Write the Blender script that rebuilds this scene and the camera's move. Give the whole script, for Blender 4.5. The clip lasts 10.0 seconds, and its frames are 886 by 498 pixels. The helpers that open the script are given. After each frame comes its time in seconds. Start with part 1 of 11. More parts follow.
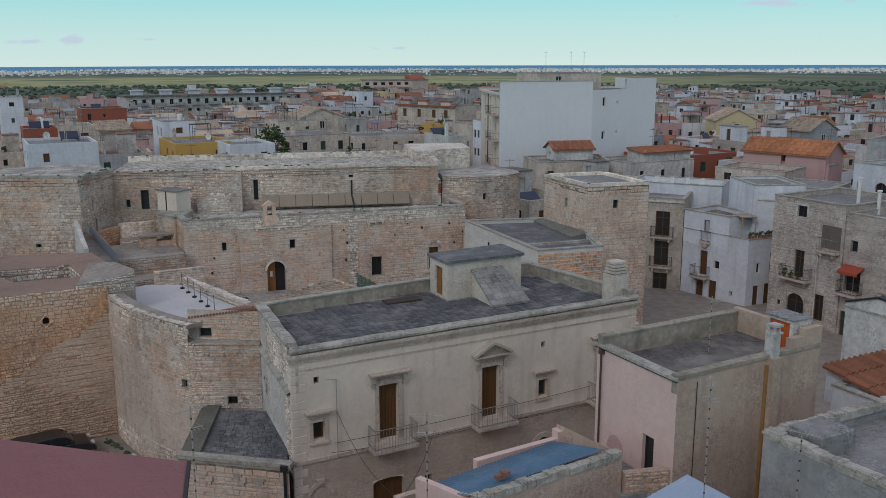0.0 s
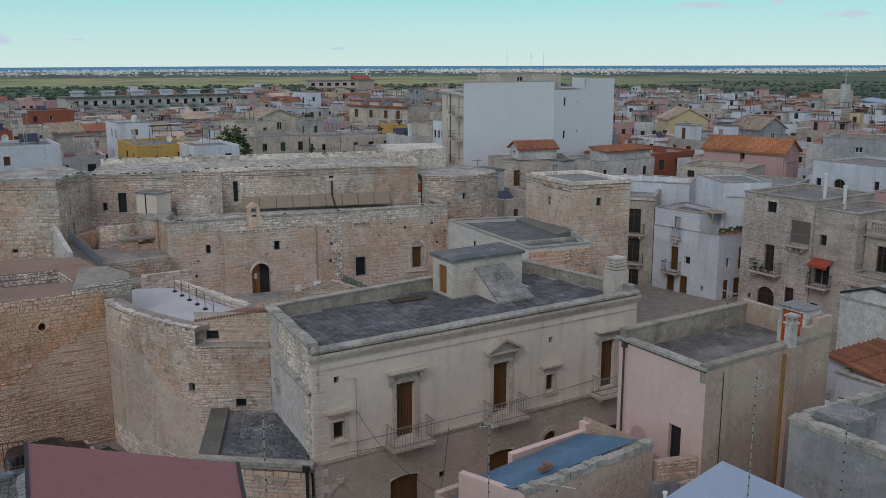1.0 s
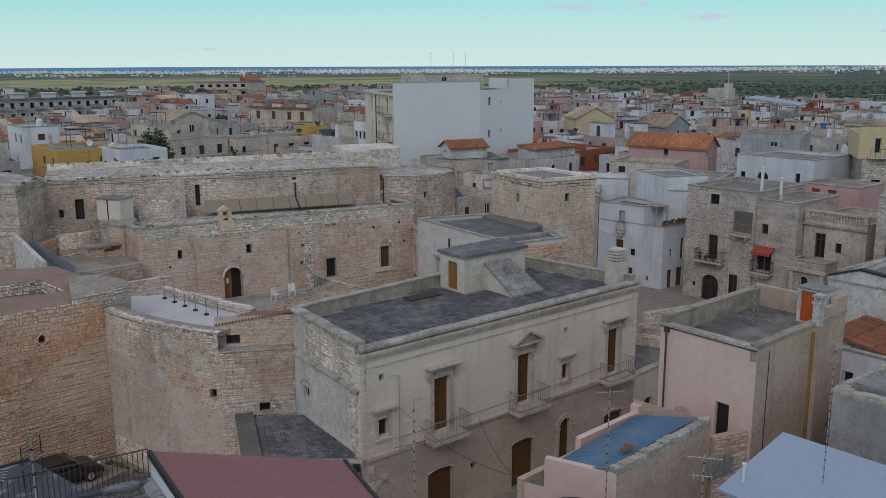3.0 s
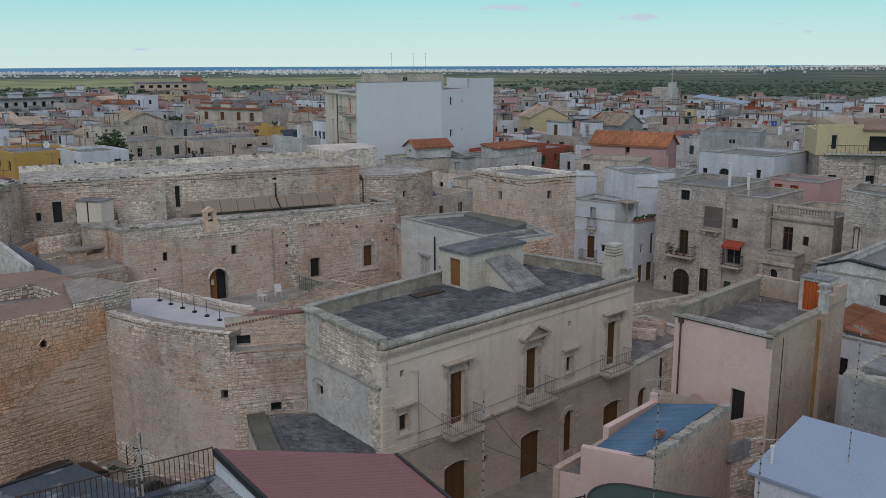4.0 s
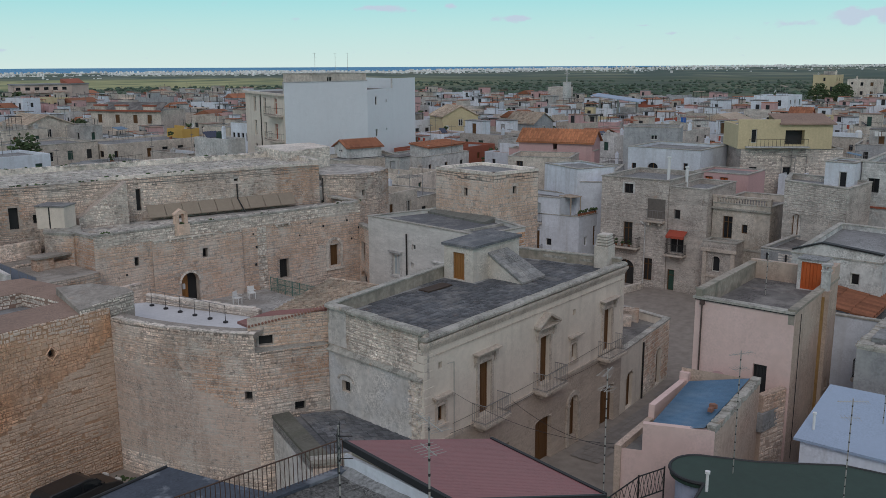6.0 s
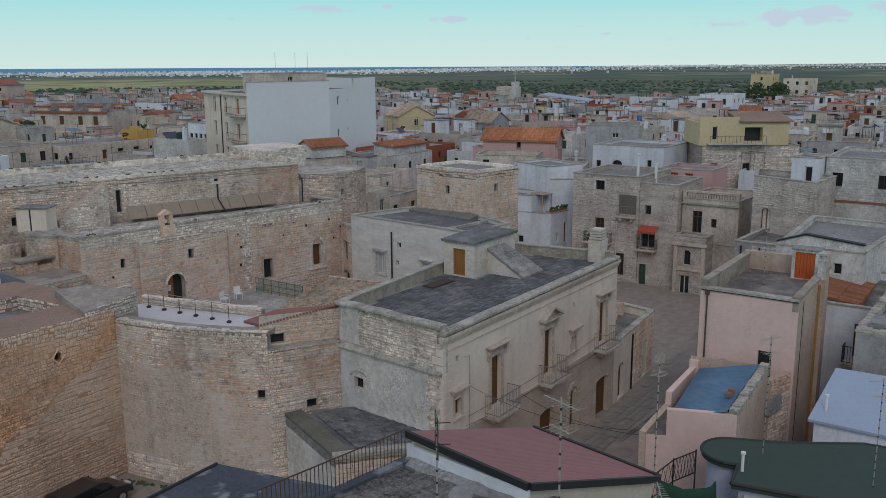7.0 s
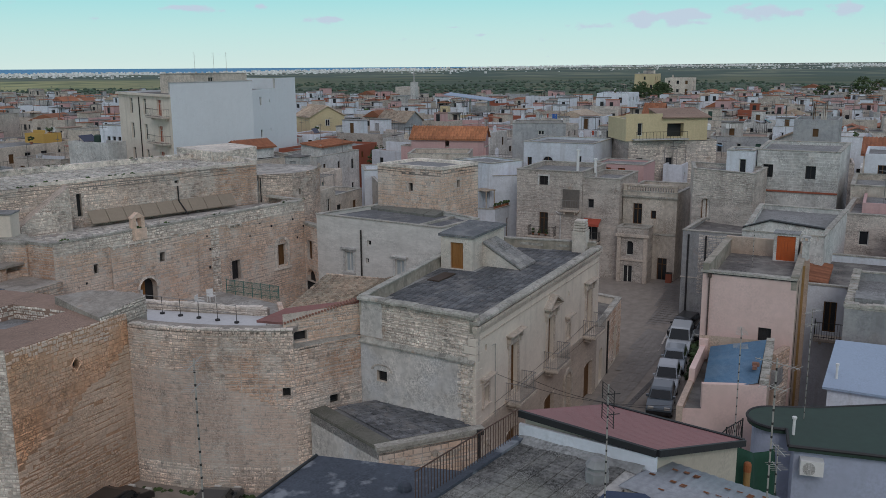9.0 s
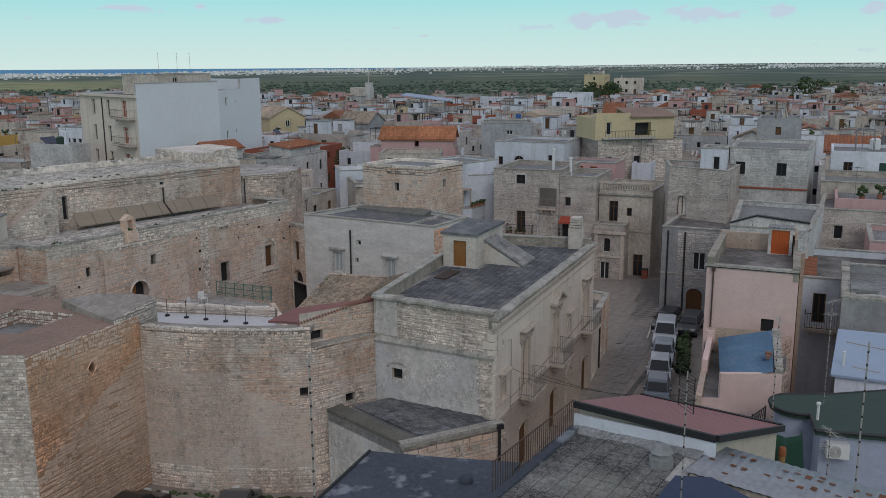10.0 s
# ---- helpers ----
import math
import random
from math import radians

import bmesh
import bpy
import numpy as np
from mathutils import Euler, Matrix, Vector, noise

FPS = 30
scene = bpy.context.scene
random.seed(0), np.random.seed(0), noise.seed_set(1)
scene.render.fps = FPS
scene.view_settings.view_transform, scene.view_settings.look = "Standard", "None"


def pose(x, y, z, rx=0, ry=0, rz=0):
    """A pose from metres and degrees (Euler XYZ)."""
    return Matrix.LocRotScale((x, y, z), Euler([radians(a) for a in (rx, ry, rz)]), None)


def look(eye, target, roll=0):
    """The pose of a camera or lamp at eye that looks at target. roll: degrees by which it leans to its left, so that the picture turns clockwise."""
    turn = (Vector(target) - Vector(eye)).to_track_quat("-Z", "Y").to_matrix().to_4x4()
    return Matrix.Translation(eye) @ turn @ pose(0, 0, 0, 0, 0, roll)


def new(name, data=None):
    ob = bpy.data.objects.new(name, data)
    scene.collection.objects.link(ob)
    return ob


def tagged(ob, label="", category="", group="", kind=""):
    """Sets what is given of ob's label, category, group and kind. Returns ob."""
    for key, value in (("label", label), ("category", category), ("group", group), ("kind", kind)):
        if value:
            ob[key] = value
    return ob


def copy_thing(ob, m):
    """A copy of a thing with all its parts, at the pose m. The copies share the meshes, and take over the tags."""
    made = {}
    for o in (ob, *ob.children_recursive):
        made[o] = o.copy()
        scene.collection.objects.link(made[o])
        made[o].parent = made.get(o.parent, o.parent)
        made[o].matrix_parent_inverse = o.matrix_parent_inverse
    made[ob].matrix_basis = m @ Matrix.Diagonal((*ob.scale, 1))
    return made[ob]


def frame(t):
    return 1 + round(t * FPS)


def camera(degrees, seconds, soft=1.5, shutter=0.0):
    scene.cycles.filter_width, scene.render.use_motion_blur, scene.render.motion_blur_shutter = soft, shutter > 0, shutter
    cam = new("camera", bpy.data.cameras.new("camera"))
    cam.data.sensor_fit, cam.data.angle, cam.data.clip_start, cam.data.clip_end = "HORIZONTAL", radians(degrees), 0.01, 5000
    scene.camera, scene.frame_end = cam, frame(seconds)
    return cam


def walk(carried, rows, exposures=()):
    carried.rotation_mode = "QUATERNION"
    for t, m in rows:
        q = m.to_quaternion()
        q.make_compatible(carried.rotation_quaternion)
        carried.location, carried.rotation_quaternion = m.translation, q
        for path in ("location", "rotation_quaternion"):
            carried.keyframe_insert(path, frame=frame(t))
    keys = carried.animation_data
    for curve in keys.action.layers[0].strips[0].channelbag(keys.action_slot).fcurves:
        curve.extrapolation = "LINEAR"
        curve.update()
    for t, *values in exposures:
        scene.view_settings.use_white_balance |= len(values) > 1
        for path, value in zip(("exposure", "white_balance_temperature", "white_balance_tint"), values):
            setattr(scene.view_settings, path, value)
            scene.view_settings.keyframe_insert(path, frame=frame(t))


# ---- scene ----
cam = camera(53.1, 10.0, soft=0.5)
METRES, EYE, TILT, LEAN, TURN = 33.0, 21.4, 0.46, 0.14, -28.3
ROWS = [
    (0.0, 0.0, 0.0, 0.0, 0.01, -12.63, -0.06),
    (0.5, -0.0481, -0.0058, 0.0001, -1.94, -12.61, -0.08),
    (1.0, -0.0974, -0.0099, -0.0, -3.87, -12.59, -0.08),
    (1.5, -0.1473, -0.0118, 0.0003, -5.78, -12.57, -0.08),
    (2.0, -0.1979, -0.0117, 0.0003, -7.7, -12.55, -0.09),
    (2.5, -0.2488, -0.0102, 0.0, -9.67, -12.54, -0.08),
    (4.0, -0.4013, 0.0001, -0.0018, -15.63, -12.52, -0.08),
    (4.5, -0.4506, 0.0076, -0.0028, -17.59, -12.5, -0.08),
    (5.0, -0.4996, 0.0157, -0.0037, -19.51, -12.5, -0.08),
    (5.5, -0.548, 0.0272, -0.0047, -21.44, -12.48, -0.07),
    (7.0, -0.6933, 0.0673, -0.0094, -27.32, -12.43, -0.05),
    (7.5, -0.7401, 0.0824, -0.0106, -29.25, -12.42, -0.05),
    (8.0, -0.7866, 0.0992, -0.011, -31.17, -12.4, -0.04),
    (8.5, -0.8327, 0.1186, -0.012, -33.13, -12.38, -0.04),
    (9.0, -0.878, 0.1395, -0.0134, -35.1, -12.37, -0.04),
    (9.5, -0.9217, 0.1627, -0.014, -37.05, -12.34, -0.04),
    (10.0, -0.9647, 0.1874, -0.015, -38.67, -12.32, -0.06),
]
walk(cam, [(t, pose(0, 0, EYE, TILT, LEAN, TURN) @ pose(METRES * x, METRES * y, METRES * z, 90 + pitch, roll, yaw)) for t, x, y, z, yaw, pitch, roll in ROWS])

# ---- world, sun and exposure ----
SUN_AZ, SUN_EL = 238.0, 38.0          # compass bearing in the plan's own axes, degrees above the horizon
world = bpy.data.worlds.new("overcast_day")
scene.world = world
world.use_nodes = True
wn, wl = world.node_tree.nodes, world.node_tree.links
wn.clear()
w_out = wn.new("ShaderNodeOutputWorld")
w_bg = wn.new("ShaderNodeBackground")
w_sky = wn.new("ShaderNodeTexSky")
w_sky.sky_type, w_sky.sun_disc = "NISHITA", False
w_sky.sun_elevation, w_sky.sun_rotation = radians(SUN_EL), radians(SUN_AZ)
w_sky.air_density, w_sky.dust_density, w_sky.ozone_density = 1.0, 1.4, 1.5
w_tc = wn.new("ShaderNodeTexCoord")
w_map = wn.new("ShaderNodeMapping")
w_map.inputs["Scale"].default_value = (30.0, 30.0, 75.0)
w_noise = wn.new("ShaderNodeTexNoise")
w_noise.inputs["Scale"].default_value, w_noise.inputs["Detail"].default_value = 1.6, 6.0
# small fair-weather clouds: bearing, height, half width and half height in degrees, density
CLOUDS = ((6.2, 1.1, 0.8, 0.34, 1.0), (3.7, 0.95, 1.6, 0.2, 0.7), (10.4, 1.1, 1.0, 0.12, 0.6), (25.2, 0.6, 1.8, 0.1, 0.4), (48.0, 3.1, 2.3, 0.26, 0.8), (52.3, 3.2, 0.7, 0.22, 0.7),
          (53.9, 3.2, 0.8, 0.22, 0.6), (56.3, 2.5, 1.7, 0.3, 0.85), (72.5, 1.95, 1.5, 0.3, 0.8), (75.8, 2.2, 1.2, 0.6, 1.1), (78.2, 2.45, 1.8, 0.6, 1.1), (82.7, 2.6, 2.2, 0.5, 1.0),
          (87.2, 2.7, 1.1, 0.5, 1.0), (65.8, 1.5, 1.0, 0.12, 0.6), (64.0, 1.95, 0.9, 0.1, 0.5), (92.2, 0.45, 1.2, 0.16, 0.5), (92.3, 2.7, 0.9, 0.45, 0.9))
w_xyz = wn.new("ShaderNodeSeparateXYZ")
w_az = wn.new("ShaderNodeMath")
w_az.operation = "ARCTAN2"
w_ae = wn.new("ShaderNodeCombineXYZ")
wl.new(w_tc.outputs["Generated"], w_xyz.inputs[0])
wl.new(w_xyz.outputs["X"], w_az.inputs[0])
wl.new(w_xyz.outputs["Y"], w_az.inputs[1])
wl.new(w_az.outputs[0], w_ae.inputs["X"])
wl.new(w_xyz.outputs["Z"], w_ae.inputs["Y"])
w_sum = None
for c_az, c_el, c_w, c_h, c_d in CLOUDS:
    sub = wn.new("ShaderNodeVectorMath")
    sub.operation = "SUBTRACT"
    sub.inputs[1].default_value = (radians(c_az), radians(c_el), 0)
    wl.new(w_ae.outputs[0], sub.inputs[0])
    mul = wn.new("ShaderNodeVectorMath")
    mul.operation = "MULTIPLY"
    mul.inputs[1].default_value = (1 / radians(c_w), 1 / radians(c_h), 0)
    wl.new(sub.outputs[0], mul.inputs[0])
    ln = wn.new("ShaderNodeVectorMath")
    ln.operation = "LENGTH"
    wl.new(mul.outputs[0], ln.inputs[0])
    rg = wn.new("ShaderNodeMapRange")
    rg.inputs["From Min"].default_value, rg.inputs["From Max"].default_value = 1.35, 0.15
    rg.inputs["To Max"].default_value = c_d
    wl.new(ln.outputs["Value"], rg.inputs["Value"])
    if w_sum is None:
        w_sum = rg.outputs[0]
    else:
        mx = wn.new("ShaderNodeMath")
        mx.operation = "MAXIMUM"
        wl.new(w_sum, mx.inputs[0])
        wl.new(rg.outputs[0], mx.inputs[1])
        w_sum = mx.outputs[0]
w_puff = wn.new("ShaderNodeMath")
w_puff.operation = "MULTIPLY_ADD"
w_puff.inputs[1].default_value = 1.9
w_puff.inputs[2].default_value = -0.95
wl.new(w_noise.outputs["Fac"], w_puff.inputs[0])
w_both = wn.new("ShaderNodeMath")
w_both.operation = "ADD"
wl.new(w_puff.outputs[0], w_both.inputs[0])
wl.new(w_sum, w_both.inputs[1])
w_ramp = wn.new("ShaderNodeMapRange")
w_ramp.interpolation_type = "SMOOTHSTEP"
w_ramp.inputs["From Min"].default_value, w_ramp.inputs["From Max"].default_value = 0.3, 0.75
w_ramp.inputs["To Max"].default_value = 0.9
wl.new(w_both.outputs[0], w_ramp.inputs["Value"])
w_mix = wn.new("ShaderNodeMixRGB")
w_mix.inputs["Color2"].default_value = (4.8, 5.6, 6.7, 1)
w_veil = wn.new("ShaderNodeMixRGB")      # thin high cloud over the whole dome
w_veil.inputs["Fac"].default_value = 0.86
w_tint = wn.new("ShaderNodeValToRGB")    # pale at the horizon, clear turquoise above it
w_tint.color_ramp.elements[0].color = (6.3, 7.9, 7.6, 1)
w_tint.color_ramp.elements[1].color = (2.7, 6.5, 6.9, 1)
w_low = wn.new("ShaderNodeMapRange")
w_low.inputs["From Min"].default_value, w_low.inputs["From Max"].default_value = -0.005, 0.075
w_sep = wn.new("ShaderNodeSeparateXYZ")    # the cloud deck overhead is greyer and darker than the clear strip at the horizon
w_deck = wn.new("ShaderNodeMapRange")
w_deck.interpolation_type = "SMOOTHSTEP"
w_deck.inputs["From Min"].default_value, w_deck.inputs["From Max"].default_value = 0.085, 0.32
w_over = wn.new("ShaderNodeMixRGB")
w_over.inputs["Color2"].default_value = (3.68, 3.88, 4.68, 1)
wl.new(w_tc.outputs["Generated"], w_sep.inputs[0])
wl.new(w_sep.outputs["Z"], w_deck.inputs["Value"])
wl.new(w_sep.outputs["Z"], w_low.inputs["Value"])
wl.new(w_low.outputs[0], w_tint.inputs["Fac"])
wl.new(w_tint.outputs["Color"], w_veil.inputs["Color2"])
wl.new(w_deck.outputs[0], w_over.inputs["Fac"])
w_bg.inputs["Strength"].default_value = 0.11
wl.new(w_tc.outputs["Generated"], w_map.inputs["Vector"])
wl.new(w_map.outputs["Vector"], w_noise.inputs["Vector"])
wl.new(w_sky.outputs["Color"], w_veil.inputs["Color1"])
wl.new(w_veil.outputs["Color"], w_mix.inputs["Color1"])
wl.new(w_ramp.outputs[0], w_mix.inputs["Fac"])
wl.new(w_mix.outputs["Color"], w_over.inputs["Color1"])
wl.new(w_over.outputs["Color"], w_bg.inputs["Color"])
wl.new(w_bg.outputs["Background"], w_out.inputs["Surface"])

sun_data = bpy.data.lights.new("sun", "SUN")
sun_data.energy, sun_data.angle, sun_data.color = 0.6, radians(22), (0.98, 0.955, 0.92)
sun = new("sun", sun_data)
_az = radians(SUN_AZ)
_dir = Vector((math.sin(_az) * math.cos(radians(SUN_EL)), math.cos(_az) * math.cos(radians(SUN_EL)), math.sin(radians(SUN_EL))))
sun.matrix_world = look(_dir * 200, (0, 0, 0))


# ---- materials ----
def mat(name, col, rough=0.88, var=0.3, big=0.25, fine=5.0, bump=0.25, streak=0.0, streak_col=(0.08, 0.07, 0.06), patch=0.0,
        patch_col=(0.3, 0.2, 0.12), patch_scale=0.35, island=0.0, rand=0.0, metal=0.0, stretch=(1, 1, 1), speck=0.07, lichen=0.0, patch_edge=(0.48, 0.62)):
    """Weathered surface: broad and fine mottling, run-down streaks, patches of another tone, fine relief."""
    m = bpy.data.materials.new(name)
    m.use_nodes = True
    n, l = m.node_tree.nodes, m.node_tree.links
    bs = n["Principled BSDF"]
    bs.inputs["Roughness"].default_value, bs.inputs["Metallic"].default_value = rough, metal
    geo = n.new("ShaderNodeNewGeometry")
    mp = n.new("ShaderNodeMapping")
    mp.inputs["Scale"].default_value = stretch
    l.new(geo.outputs["Position"], mp.inputs["Vector"])

    def noise_tex(scale, detail, src):
        t = n.new("ShaderNodeTexNoise")
        t.inputs["Scale"].default_value, t.inputs["Detail"].default_value = scale, detail
        l.new(src, t.inputs["Vector"])
        return t

    def mathn(op, a, b):
        t = n.new("ShaderNodeMath")
        t.operation = op
        for i, v in enumerate((a, b)):
            if isinstance(v, (int, float)):
                t.inputs[i].default_value = v
            else:
                l.new(v, t.inputs[i])
        return t.outputs[0]

    def mixn(kind, fac, a, b):
        t = n.new("ShaderNodeMixRGB")
        t.blend_type = kind
        for k, v in (("Fac", fac), ("Color1", a), ("Color2", b)):
            if isinstance(v, (int, float)):
                t.inputs[k].default_value = v
            elif isinstance(v, tuple):
                t.inputs[k].default_value = (*v, 1)
            else:
                l.new(v, t.inputs[k])
        return t.outputs[0]

    n1 = noise_tex(big, 5, mp.outputs[0])
    n2 = noise_tex(fine, 6, mp.outputs[0])
    v = mathn("ADD", mathn("MULTIPLY", n1.outputs["Fac"], 1.1), mathn("MULTIPLY", n2.outputs["Fac"], 0.9))
    v = mathn("ADD", mathn("MULTIPLY", mathn("SUBTRACT", v, 1.0), 2.0 * var), 1.0)
    if speck:                            # pits and pale grains a few centimetres across
        n6 = noise_tex(2.4 * fine + 3.0, 4, geo.outputs["Position"])
        mr = n.new("ShaderNodeMapRange")
        mr.inputs["From Min"].default_value, mr.inputs["From Max"].default_value = 0.34, 0.62
        mr.inputs["To Min"].default_value, mr.inputs["To Max"].default_value = 1.0 - 1.1 * speck, 1.0 + 0.5 * speck
        l.new(n6.outputs["Fac"], mr.inputs["Value"])
        mk = n.new("ShaderNodeMapRange")      # they gather in patches
        mk.inputs["From Min"].default_value, mk.inputs["From Max"].default_value = 0.38, 0.62
        l.new(noise_tex(0.9, 5, geo.outputs["Position"]).outputs["Fac"], mk.inputs["Value"])
        v = mathn("MULTIPLY", v, mathn("ADD", mathn("MULTIPLY", mathn("SUBTRACT", mr.outputs[0], 1.0), mk.outputs[0]), 1.0))
    if island:
        v = mathn("MULTIPLY", v, mathn("ADD", mathn("MULTIPLY", geo.outputs["Random Per Island"], 2 * island), 1 - island))
    if rand:
        oi = n.new("ShaderNodeObjectInfo")
        v = mathn("MULTIPLY", v, mathn("ADD", mathn("MULTIPLY", oi.outputs["Random"], 2 * rand), 1 - rand))
    comb = n.new("ShaderNodeCombineColor")
    for k in range(3):
        l.new(v, comb.inputs[k])
    c = mixn("MULTIPLY", 1.0, col, comb.outputs[0])
    if patch:
        n3 = noise_tex(patch_scale, 7, geo.outputs["Position"])
        r3 = n.new("ShaderNodeValToRGB")
        r3.color_ramp.elements[0].position, r3.color_ramp.elements[1].position = patch_edge
        l.new(n3.outputs["Fac"], r3.inputs["Fac"])
        c = mixn("MIX", mathn("MULTIPLY", r3.outputs["Color"], patch), c, patch_col)
    if streak:
        m4 = n.new("ShaderNodeMapping")
        m4.inputs["Scale"].default_value = (1.6, 1.6, 0.16)
        l.new(geo.outputs["Position"], m4.inputs["Vector"])
        n4 = noise_tex(1.0, 6, m4.outputs[0])
        r4 = n.new("ShaderNodeValToRGB")
        r4.color_ramp.elements[0].position, r4.color_ramp.elements[1].position = 0.52, 0.75
        l.new(n4.outputs["Fac"], r4.inputs["Fac"])
        c = mixn("MIX", mathn("MULTIPLY", r4.outputs["Color"], streak), c, streak_col)
    if lichen:                           # pale crusts in broad patches, dark spots scattered among them
        for scale, lo, hi, amount, tone in ((0.7, 0.50, 0.60, 0.75, (0.63, 0.59, 0.54)), (2.6, 0.57, 0.66, 1.0, (0.17, 0.155, 0.14)), (1.1, 0.60, 0.70, 0.8, (0.45, 0.27, 0.17))):
            n7 = noise_tex(scale, 8, geo.outputs["Position"])
            n7.inputs["Roughness"].default_value = 0.65
            r7 = n.new("ShaderNodeMapRange")
            r7.inputs["From Min"].default_value, r7.inputs["From Max"].default_value = lo, hi
            r7.inputs["To Max"].default_value = lichen * amount
            l.new(n7.outputs["Fac"], r7.inputs["Value"])
            c = mixn("MIX", r7.outputs[0], c, tone)
    l.new(c, bs.inputs["Base Color"])
    if bump:
        b = n.new("ShaderNodeBump")
        b.inputs["Strength"].default_value, b.inputs["Distance"].default_value = bump, 0.05
        l.new(n2.outputs["Fac"], b.inputs["Height"])
        l.new(b.outputs["Normal"], bs.inputs["Normal"])
    return m


